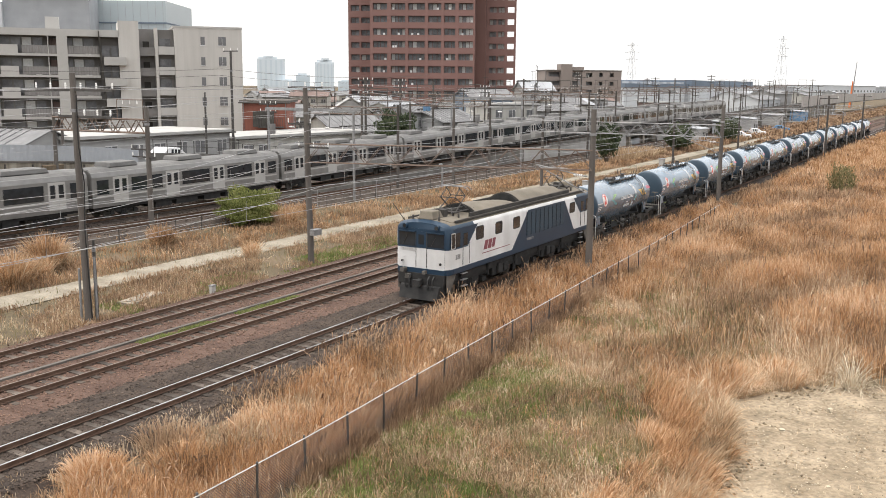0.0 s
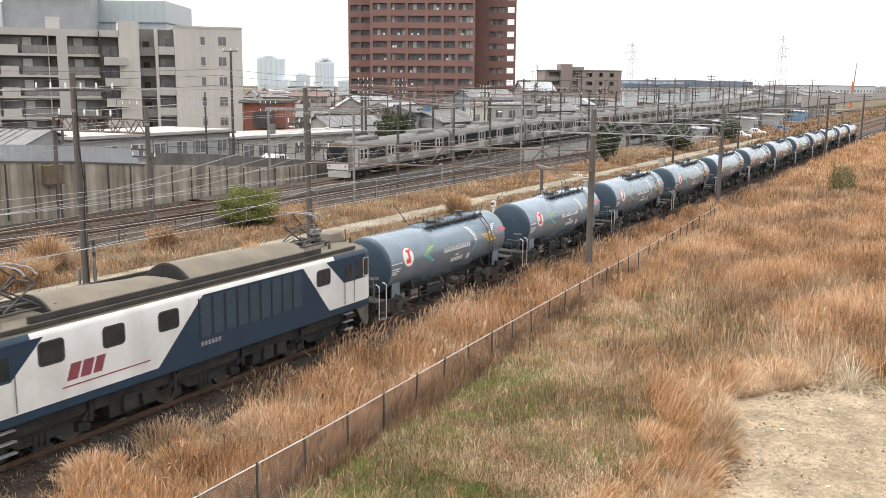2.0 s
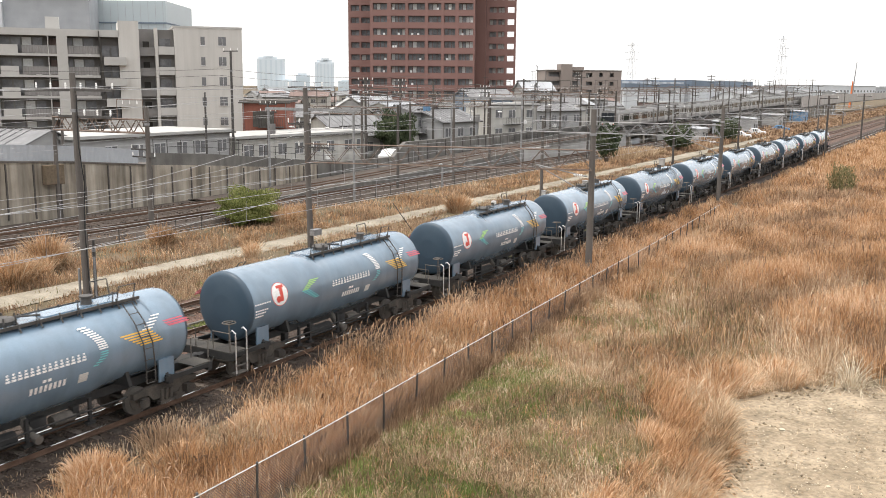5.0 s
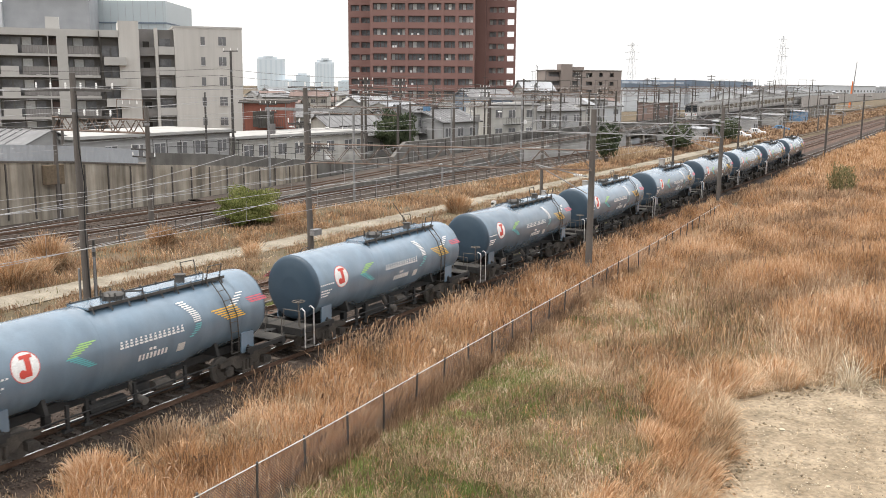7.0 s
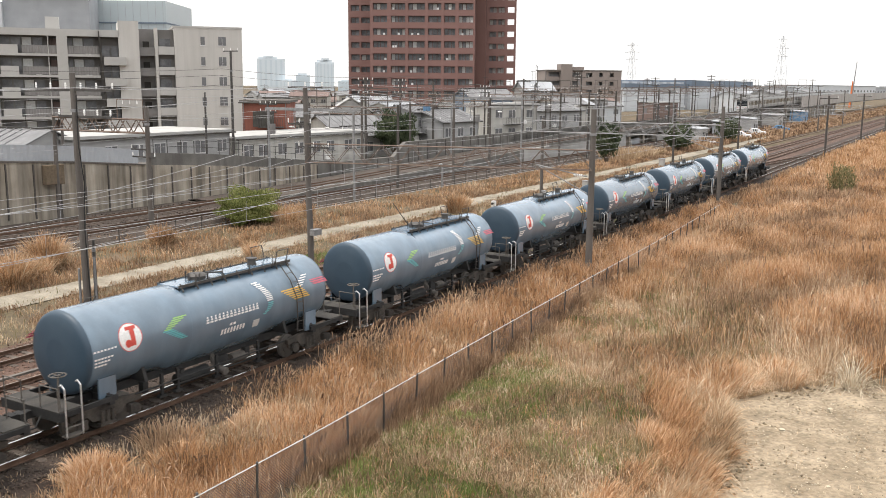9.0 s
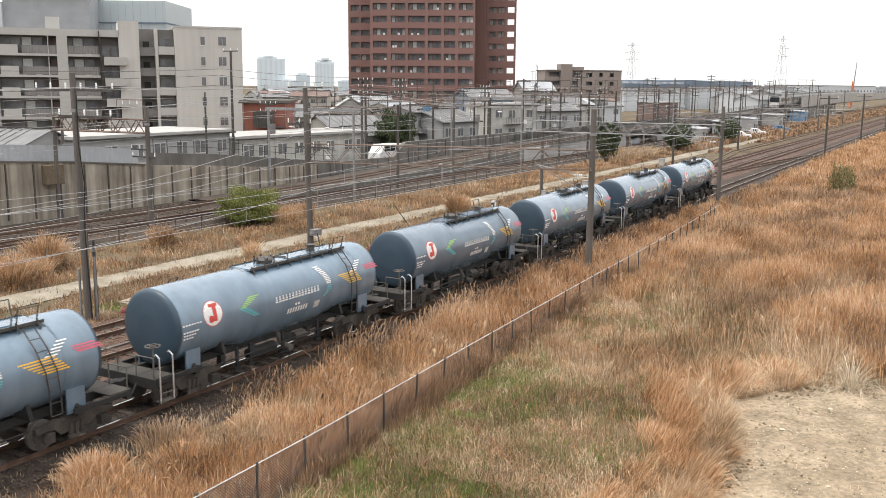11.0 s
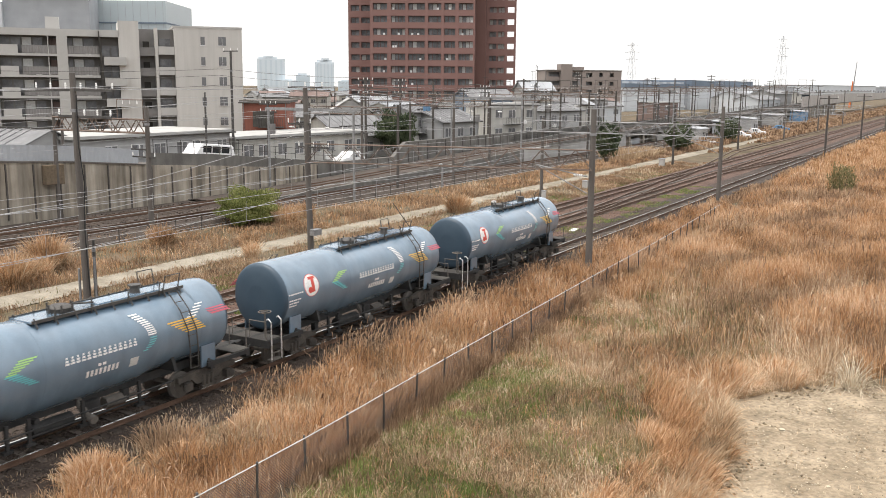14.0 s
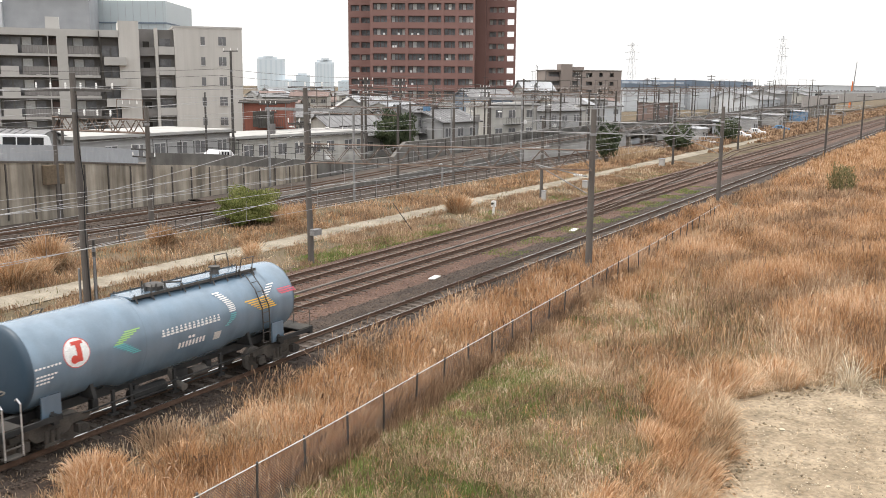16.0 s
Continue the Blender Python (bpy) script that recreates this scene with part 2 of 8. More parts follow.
    leafd=leaf_mat("dark_leaf", [(0.03, 0.045, 0.025), (0.075, 0.095, 0.05), (0.13, 0.145, 0.08)]),
)


# ---------------------------------------------------------------- mesh helpers
class Shape:
    """Gathers vertices and faces of one mesh."""

    def __init__(self):
        self.v, self.f, self.mi = [], [], []

    def add(self, verts, faces, mi=0):
        k = len(self.v)
        self.v += [tuple(p) for p in verts]
        self.f += [tuple(i + k for i in f) for f in faces]
        self.mi += [mi] * len(faces)
        return self

    def box(self, cx, cy, cz, sx, sy, sz, rz=0.0, mi=0, top=1.0):
        c, s = math.cos(radians(rz)), math.sin(radians(rz))
        vs = []
        for z in (-1, 1):
            k = top if z > 0 else 1.0
            for x, y in ((-1, -1), (1, -1), (1, 1), (-1, 1)):
                px, py = x * sx / 2 * k, y * sy / 2 * k
                vs.append((cx + c * px - s * py, cy + s * px + c * py, cz + z * sz / 2))
        return self.add(vs, [(3, 2, 1, 0), (4, 5, 6, 7), (0, 1, 5, 4), (1, 2, 6, 5), (2, 3, 7, 6), (3, 0, 4, 7)], mi)

    def span(self, x0, x1, y0, y1, z0, z1, mi=0):
        return self.box((x0 + x1) / 2, (y0 + y1) / 2, (z0 + z1) / 2, abs(x1 - x0), abs(y1 - y0), abs(z1 - z0), 0, mi)

    def rod(self, a, b, r, r2=None, n=8, mi=0, cap=True):
        a, b = Vector(a), Vector(b)
        r2 = r if r2 is None else r2
        d = (b - a).normalized()
        u = d.cross(Vector((0, 0, 1)) if abs(d.z) < 0.9 else Vector((1, 0, 0))).normalized()
        w = d.cross(u)
        vs = []
        for p, q in ((a, r), (b, r2)):
            for i in range(n):
                t = 2 * math.pi * i / n
                vs.append(p + q * (math.cos(t) * u + math.sin(t) * w))
        fs = [(i, (i + 1) % n, n + (i + 1) % n, n + i) for i in range(n)]
        if cap:
            fs += [tuple(range(n - 1, -1, -1)), tuple(range(n, 2 * n))]
        return self.add(vs, fs, mi)

    def path(self, pts, r, n=6, mi=0):
        pts = [Vector(p) for i, p in enumerate(pts) if i == 0 or (Vector(p) - Vector(pts[i - 1])).length > 1e-4]
        rings = []
        for i, p in enumerate(pts):
            d = (pts[min(i + 1, len(pts) - 1)] - pts[max(i - 1, 0)])
            d = d.normalized() if d.length > 1e-6 else Vector((1, 0, 0))
            ref = Vector((0, 0, 1)) if abs(d.z) < 0.95 else Vector((0, 1, 0))
            if rings:
                u = u - d * u.dot(d)
                u = u.normalized() if u.length > 1e-3 else d.cross(ref).normalized()
            else:
                u = d.cross(ref).normalized()
            w = d.cross(u)
            rings.append([p + r * (math.cos(2 * math.pi * k / n) * u + math.sin(2 * math.pi * k / n) * w) for k in range(n)])
        return self.loft(rings, True, True, mi)

    def loft(self, rings, close=True, cap=True, mi=0):
        n = len(rings[0])
        k = n if close else n - 1
        fs = []
        for j in range(len(rings) - 1):
            for i in range(k):
                fs.append((j * n + i, j * n + (i + 1) % n, (j + 1) * n + (i + 1) % n, (j + 1) * n + i))
        if cap and close:
            fs += [tuple(range(n - 1, -1, -1)), tuple(range((len(rings) - 1) * n, len(rings) * n))]
        return self.add([p for r in rings for p in r], fs, mi)

    def prism(self, outline, axis, lo, hi, mi=0):
        """An outline in the two axes other than `axis`, drawn from lo to hi."""
        def put(p, q):
            return {"x": (q, p[0], p[1]), "y": (p[0], q, p[1]), "z": (p[0], p[1], q)}[axis]
        n = len(outline)
        return self.add([put(p, lo) for p in outline] + [put(p, hi) for p in outline],
                        [tuple(range(n - 1, -1, -1)), tuple(range(n, 2 * n))] + [(i, (i + 1) % n, n + (i + 1) % n, n + i) for i in range(n)], mi)

    def disc(self, c, axis, r, depth, n=16, mi=0):
        a = Vector(c)
        d = {"x": Vector((1, 0, 0)), "y": Vector((0, 1, 0)), "z": Vector((0, 0, 1))}[axis] * depth / 2
        return self.rod(a - d, a + d, r, None, n, mi)

    def mesh(self, name, mats, smooth=False, normals=True):
        me = bpy.data.meshes.new(name)
        me.from_pydata(self.v, [], self.f)
        for m in (mats if isinstance(mats, (list, tuple)) else [mats]):
            me.materials.append(m)
        if any(self.mi):
            me.polygons.foreach_set("material_index", self.mi)
        if normals:
            bm = bmesh.new()
            bm.from_mesh(me)
            bmesh.ops.recalc_face_normals(bm, faces=bm.faces)
            bm.to_mesh(me)
            bm.free()
        if smooth:
            me.polygons.foreach_set("use_smooth", [True] * len(me.polygons))
            me.set_sharp_from_angle(angle=radians(40))
        me.update()
        return me


def part(name, shape, material, parent=None, label="", smooth=False, at=None, bevel=0.0):
    """Links a Shape as one mesh object under a thing or under a part."""
    ob = new(name, shape.mesh(name, material, smooth))
    if parent is not None:
        ob.parent = parent
    if at is not None:
        ob.matrix_basis = at
    if bevel:
        b = ob.modifiers.new("bevel", "BEVEL")
        b.width, b.segments, b.limit_method = bevel, 2, "ANGLE"
    if label:
        tagged(ob, label)
    return ob


def thing(name, m, label, category, group="", kind=""):
    ob = new(name)
    ob.empty_display_size = 0.3
    ob.matrix_basis = m
    return tagged(ob, label, category, group, kind)


def solid(name, shape, material, label, category="", kind="", group="", smooth=False, at=None, bevel=0.0):
    return tagged(part(name, shape, material, None, "", smooth, at, bevel), label, category, group, kind)


def S():
    return Shape()


rng = random.Random(11)
nrng = np.random.default_rng(5)


# ---------------------------------------------------------------- ground, road, tracks
def ground_sheet():
    xs = [-4000, -600, -150] + [-60 + 4 * i for i in range(80)] + [300, 420, 700, 1500, 4600]
    ys = [-3500, -400, -90] + [-40 + 3 * i for i in range(35)] + [75, 110, 200, 420, 1200, 4000]
    vs = []
    for x in xs:
        for y in ys:
            z = -0.5
            if -60 < x < 250 and -40 < y < 19:
                z += 0.10 * noise.noise(Vector((x * 0.17, y * 0.17, 0)))
            if y >= 45:
                z = -0.3 if y < 70 else -0.2
            vs.append((x, y, z))
    n = len(ys)
    fs = [(i * n + j, (i + 1) * n + j, (i + 1) * n + j + 1, i * n + j + 1) for i in range(len(xs) - 1) for j in range(n - 1)]
    return solid("ground", S().add(vs, fs), M["soil"], "dry brown earth with dead grass litter", "ground", "structure", smooth=True)


ground_sheet()


def strip(name, outline, z0, z1, material, label, category):
    """A low bed along the track: outline of y and z, drawn along x."""
    return solid(name, S().prism(outline, "x", z0, z1), material, label, category, "structure")


strip("ballast_bed_1", [(19.3, -0.6), (20.2, -0.2), (24.2, -0.2), (24.2, -0.6)], -220, 420, M["ballast"], "grey crushed stone ballast under the near track", "ballast")
strip("ballast_bed_2", [(24.2, -0.6), (24.2, -0.205), (31.6, -0.205), (32.6, -0.6)], -220, 420, M["rusty"], "rust-brown crushed stone ballast under two tracks", "ballast")
strip("ballast_bed_3", [(46.9, -0.6), (47.7, 0.08), (57.5, 0.08), (57.5, -0.6)], -120, 420, M["farbed"], "grey brown ballast of the commuter tracks", "ballast")

road = S()
xs = [-160 + 6 * i for i in range(80)]
edge = [(37.9 + 0.28 * noise.noise(Vector((x * 0.11, 3, 0))), 40.3 + 0.3 * noise.noise(Vector((x * 0.1, 9, 0)))) for x in xs]
road.add([(x, y, z) for x, (a, b) in zip(xs, edge) for y, z in ((a, -0.46), (a + 0.1, -0.42), (b - 0.1, -0.42), (b, -0.46))],
         [(i * 4 + j, (i + 1) * 4 + j, (i + 1) * 4 + j + 1, i * 4 + j + 1) for i in range(len(xs) - 1) for j in range(3)])
solid("service_road", road, M["road"], "pale unpaved gravel service road beside the tracks", "road", "structure")

dirt = S()
rim = [(8, 4.5), (15, 4.6), (20, 4.9), (22.5, 5.35), (25.5, 5.2), (28, 5.9), (30, 6.6), (31.5, 5.6), (33.2, 4.3), (34.0, 3.0), (34.6, 1.5), (35, -4), (34, -14), (8, -14)]
pts = []
for (xa, ya), (xb, yb) in zip(rim, rim[1:] + rim[:1]):
    for k in range(6):
        t = k / 6
        x, y = xa + (xb - xa) * t, ya + (yb - ya) * t
        w = 0.35 * noise.noise(Vector((x * 0.9, y * 0.9, 4)))
        pts.append((x + w, y + w))
ctr = (21, -3)
rings = []
for q in range(30):
    k = 1.04 - 0.034 * q
    ring_pts = []
    for x, y in pts:
        px, py = ctr[0] + (x - ctr[0]) * k, ctr[1] + (y - ctr[1]) * k
        zz = -0.66 if q == 0 else -0.44 + min(q, 4) * 0.02 + 0.05 * noise.noise(Vector((px * 1.1, py * 1.1, 1))) + 0.03 * noise.noise(Vector((px * 3.1, py * 3.1, 7)))
        ring_pts.append((px, py, zz))
    rings.append(ring_pts)
dirt.loft(rings)
solid("dirt_patch", dirt, M["dirt"], "bare pale sandy dirt lot with loose pebbles", "dirt", "structure", smooth=True)


def rail_shape(x0, x1, z=0.0):
    s = S()
    s.prism([(-0.0325, z - 0.05), (-0.0325, z - 0.004), (0.0325, z - 0.004), (0.0325, z - 0.05)], "x", x0, x1)
    s.prism([(-0.009, z - 0.13), (-0.009, z - 0.05), (0.009, z - 0.05), (0.009, z - 0.13)], "x", x0, x1)
    s.prism([(-0.063, z - 0.153), (-0.063, z - 0.14), (-0.012, z - 0.128), (0.012, z - 0.128), (0.063, z - 0.14), (0.063, z - 0.153)], "x", x0, x1)
    s.prism([(-0.031, z - 0.004), (-0.031, z), (0.031, z), (0.031, z - 0.004)], "x", x0, x1, 1)
    return s


def railway(name, y, top, label, z=0.0):
    t = thing(name, pose(0, y, z), label, "railway track", "railway tracks", "structure")
    for dy in (0.5335 + 0.0325, -0.5335 - 0.0325):
        part("rail", rail_shape(-220, 420), [M["rail_side"], top], t, "", at=pose(0, dy, 0))
    return t


tracks = [railway("track_1", D, M["rail_top"], "railway track with shiny running rails and worn sleepers"),
          railway("track_2", 26.42, M["rail_dull"], "railway track with dull rails in rusty ballast"),
          railway("track_3", 30.0, M["rail_dull"], "railway track with brown rails near the service road"),
          railway("track_4", 50.0, M["rail_dull"], "commuter railway track with rusty rails", 0.3)]

# the rising commuter line: height of its rails along x
RISE = [(-300, 0.3), (52, 0.3), (70, 0.6), (85, 1.0), (110, 1.8), (150, 2.4), (200, 2.95), (250, 3.6), (330, 4.5), (400, 4.9), (900, 5.4)]


def rise(x):
    for (xa, za), (xb, zb) in zip(RISE, RISE[1:]):
        if x <= xb:
            return za + (zb - za) * (x - xa) / (xb - xa)
    return RISE[-1][1]


YC = 54.0
t5 = thing("track_5", pose(0, YC, 0), "commuter railway track climbing onto a ramp", "railway track", "railway tracks", "structure")
for dy in (0.566, -0.566):
    s = S()
    xs = [-220, 20, 52, 60, 70, 78, 85, 95, 110, 130, 150, 175, 200, 225, 250, 300, 400, 560, 900]
    s.loft([[(x, -0.03, rise(x) - 0.15), (x, 0.03, rise(x) - 0.15), (x, 0.03, rise(x)), (x, -0.03, rise(x))] for x in xs])
    part("rail", s, M["rail_side"], t5, "", at=pose(0, dy, 0))

# ramp and viaduct of the commuter line
ramp = S()
xs = [56, 62, 70, 78, 85, 95, 110, 130, 150, 175, 200, 225, 250, 300, 400, 560, 900]
ramp.loft([[(x, 51.7, -0.5), (x, 57.4, -0.5), (x, 57.4, rise(x) - 0.18), (x, 51.7, rise(x) - 0.18)] for x in xs[:7]])
flank = S().loft([[(x, 51.7, -0.5), (x, 57.4, -0.5), (x, 57.4, rise(x) - 0.18), (x, 51.7, rise(x) - 0.18)] for x in xs[6:9]])
solid("ramp_flank", flank, M["flatroof"], "pale grey concrete flank of the ramp", "viaduct", "structure")
solid("ramp", ramp, M["parapet_grey"], "dirty grey concrete ramp carrying the commuter line", "viaduct", "structure")
deck = S().loft([[(x, 51.5, rise(x) - 0.85), (x, 57.5, rise(x) - 0.85), (x, 57.5, rise(x) - 0.18), (x, 51.5, rise(x) - 0.18)] for x in xs[8:]])
viaduct = solid("viaduct_deck", deck, M["parapet_grey"], "grey concrete viaduct deck on piers", "viaduct", "structure")
for k in range(34):
    x = 152 + 7.5 * k
    part("pier", S().span(x - 0.45, x + 0.45, 51.7, 57.3, -0.5, rise(x) - 0.85), M["concrete"], viaduct)
for k in range(33):
    x = 152 + 7.5 * k
    if k % 3 != 1:
        part("infill_wall", S().span(x + 0.45, x + 7.05, 52.3, 52.5, -0.5, rise(x) - (0.85 if k % 2 else 1.4)), M["flatroof" if k % 4 else "sheet"], viaduct, "pale infill wall between piers")
# added near-black wall: gives the gaps between piers their shade
solid("viaduct_back_wall", S().span(152, 405, 56.9, 57.1, -0.5, 1.4), M["roofdark"], "dark wall added for the shade under the viaduct deck", "wall", "structure")
bed = S()
bed.loft([[(x, 51.75, rise(x) - 0.3), (x, 57.35, rise(x) - 0.3), (x, 56.9, rise(x) - 0.1), (x, 52.2, rise(x) - 0.1)] for x in xs])
solid("ballast_bed_4", bed, M["farbed"], "grey brown ballast on the climbing commuter line", "ballast", "structure")
for y in (51.6, 57.5):
    s = S()
    px = (118, 130, 150, 175, 200, 225, 250, 300, 400, 560, 900)
    s.loft([[(x, y - 0.1, rise(x) - 0.3), (x, y + 0.1, rise(x) - 0.3), (x, y + 0.1, rise(x) + 0.18), (x, y - 0.1, rise(x) + 0.18)] for x in px])
    kerb = solid("ramp_parapet", s, M["parapet_grey"], "low dirty parapet with a dark railing along the commuter line", "parapet", "structure")
    for zz in (0.45, 0.72, 1.0):
        part("rail", S().path([(x, y, rise(x) + zz) for x in px], 0.035, 5), M["darksteel"], kerb)
    for k in range(100):
        x = 119 + 2.0 * k
        part("post", S().rod((x, y, rise(x) + 0.1), (x, y, rise(x) + 1.02), 0.04, n=5), M["darksteel"], kerb)

# solid barrier on the far, high stretch of the viaduct
s = S()
s.loft([[(x, 51.3, rise(x) - 0.5), (x, 51.5, rise(x) - 0.5), (x, 51.5, rise(x) + 2.9), (x, 51.3, rise(x) + 2.9)] for x in (318, 340, 400, 480, 560, 700, 900)])
solid("viaduct_barrier", s, M["barrier"], "weathered brown-grey barrier wall on the far viaduct", "barrier", "structure")

s = S()
s.span(-220, 420, 27.98, 28.14, -0.25, -0.13)
solid("cable_trough", s, M["pole"], "pale concrete cable trough between two tracks", "cable trough", "structure")

# crossover between the second and third track far along the line
xo = thing("track_6", pose(0, 0, 0), "railway points joining two tracks", "railway track", "railway tracks", "structure")
for a, b in (((66, 26.42), (112, 30.0)), ((112, 26.42), (150, D)), ((118, 30), (150, 33.6)), ((150, 33.6), (400, 34.0))):
    d = math.degrees(math.atan2(b[1] - a[1], b[0] - a[0]))
    ln = math.hypot(b[0] - a[0], b[1] - a[1])
    for dy in (0.566, -0.566):
        part("rail", rail_shape(0, ln), [M["rail_side"], M["rail_dull"]], xo, "", at=pose(a[0], a[1], 0.003, 0, 0, d) @ pose(0, dy, 0))

# retaining wall behind the commuter tracks, with buttresses and drain stains
def level(profile, x):
    """Height of a sloping line of (x, z) points."""
    for (xa, za), (xb, zb) in zip(profile, profile[1:]):
        if x <= xb:
            return za + (zb - za) * (x - xa) / (xb - xa)
    return profile[-1][1]


WALL = [(-220, 4.4), (39, 4.4), (45, 4.0), (51.7, 3.36), (55.5, 3.1), (61, 2.65), (66, 2.2), (74, 1.95), (88, 1.8), (90.5, 3.35), (300, 3.35)]
PARAPET = [(52.4, 4.3), (59.5, 3.78), (63.8, 3.32), (68.6, 2.82), (72.9, 2.38), (77.5, 1.98)]
STREET = [(-220, 4.2), (40, 4.2), (44, 3.98), (56.5, 2.93), (66, 2.05), (76, 0.9), (300, 0.6)]
wall = S()
wall.loft([[(x, 57.6, -0.5), (x, 58.1, -0.5), (x, 58.1, zz), (x, 57.6, zz)] for x, zz in WALL[:8]])
wall_far = S().loft([[(x, 57.6, -0.5), (x, 58.1, -0.5), (x, 58.1, zz), (x, 57.6, zz)] for x, zz in WALL[7:]])
solid("wall_2", wall_far, M["parapet_grey"], "dark weathered concrete wall behind the climbing line", "retaining wall", "structure")
wall_ob = solid("wall_1", wall, M["concrete"], "stained concrete retaining wall with thin ribs", "retaining wall", "structure")
rib = S().span(-0.05, 0.05, -0.08, 0.0, -4.0, -0.12).mesh("rib", M["old_pole"])
for i in range(60):
    x = -10 + 2.15 * i
    ob = new("rib", rib)
    ob.parent = wall_ob
    ob.location = (x, 57.6, level(WALL, x))
cap = S().loft([[(x, 57.5, zz), (x, 58.2, zz), (x, 58.2, zz + 0.1), (x, 57.5, zz + 0.1)] for x, zz in WALL[:4]])
solid("wall_coping", cap, M["pole"], "grey coping on the retaining wall", "coping", "structure")
band = S().loft([[(x, 57.68, level(WALL, x) - 0.3), (x, 58.02, level(WALL, x) - 0.3), (x, 58.02, zz), (x, 57.68, zz)] for x, zz in PARAPET])
solid("wall_parapet", band, M["parapet_grey"], "dark grey parapet on the retaining wall", "parapet", "structure")
# street behind the wall and its grey sheet fence
solid("street", S().loft([[(x, 58.1, -0.5), (x, 66.0, -0.5), (x, 66.0, zz), (x, 58.1, zz)] for x, zz in STREET]), M["pole"], "raised asphalt street behind the retaining wall", "street", "structure")
fence2 = thing("sheet_fence", pose(0, 58.15, 0), "pale grey corrugated sheet fence on the wall", "fence", "", "structure")
sheetm = S()
n = 12
sheetm.loft([[(-1.5 + 3.0 * i / n, (0.03 if i % 2 else -0.03), zz) for i in range(n + 1)] for zz in (-0.02, 1.12)], close=False)
sheetm.span(-1.5, -1.45, -0.05, 0.05, 0, 1.15)
sheet_mesh = sheetm.mesh("sheet_panel", M["sheet"])
for i in range(24):
    ob = new("sheet_panel", sheet_mesh)
    ob.parent = fence2
    x = 51.5 - 1.5 - 3 * i
    s = (level(WALL, x + 1.5) - level(WALL, x - 1.5)) / 3
    ob.matrix_basis = pose(x, 0, level(WALL, x) + 0.1, 0, -math.degrees(math.atan(s)), 0)
rail2 = thing("street_railing", pose(0, 58.0, 0), "thin steel railing along the street above the wall", "railing", "", "structure")
post = S().rod((0, 0, -0.15), (0, 0, 1.1), 0.035, n=6).mesh("post", M["darksteel"])
for i in range(17):
    x = 53 + 1.5 * i
    ob = new("post", post)
    ob.parent = rail2
    ob.location = (x, 0, level(PARAPET, x))
for zz in (0.55, 1.1):
    part("rail", S().path([(x, 0, h + zz) for x, h in PARAPET], 0.025, 6), M["darksteel"], rail2)


# ---------------------------------------------------------------- freight train
def wheelset(parent, x, r=0.43):
    w = S()
    for y in (-0.57, 0.57):
        w.disc((0, y, 0), "y", r, 0.13, 20)
        w.disc((0, y * 1.02, 0), "y", r * 0.62, 0.17, 16)
    w.rod((0, -0.75, 0), (0, 0.75, 0), 0.08, n=10)
    return part("wheelset", w, M["dusty"], parent, "dark steel wheels on one axle", smooth=True, at=pose(x, 0, r))


def bogie_frame(parent, x, half, kind):
    b = S()
    for y in (-0.95, 0.95):
        b.prism([(-half, 0.62), (-half * 0.55, 0.62), (-half * 0.4, 0.42), (half * 0.4, 0.42), (half * 0.55, 0.62), (half, 0.62), (half, 0.78), (half * 0.5, 0.86), (-half * 0.5, 0.86), (-half, 0.78)], "y", y - 0.07, y + 0.07)
        for dx in (-1, 1):
            b.box(dx * half * 0.7, y * 1.08, 0.45, 0.24, 0.2, 0.26)
            b.disc((dx * half * 0.78, y * 1.16, 0.43), "y", 0.13, 0.08, 12)
        for dx in (-0.18, 0, 0.18):
            b.rod((dx, y * 1.06, 0.3), (dx, y * 1.06, 0.66), 0.07, n=8)
        b.box(0, y * 1.06, 0.27, 0.6, 0.16, 0.08)
    b.span(-0.25, 0.25, -0.9, 0.9, 0.55, 0.9)
    return part("bogie_frame", b, M["tan_iron" if kind == "tan" else "under"], parent, "dusty tan bogie side frames" if kind == "tan" else "", at=pose(x, 0, 0))


def plane_y(pts, y, depth):
    """A flat panel in the x and z of the side of a body."""
    return S().prism(pts, "y", y, y + depth)


def sx(d):
    return 8.76 - d


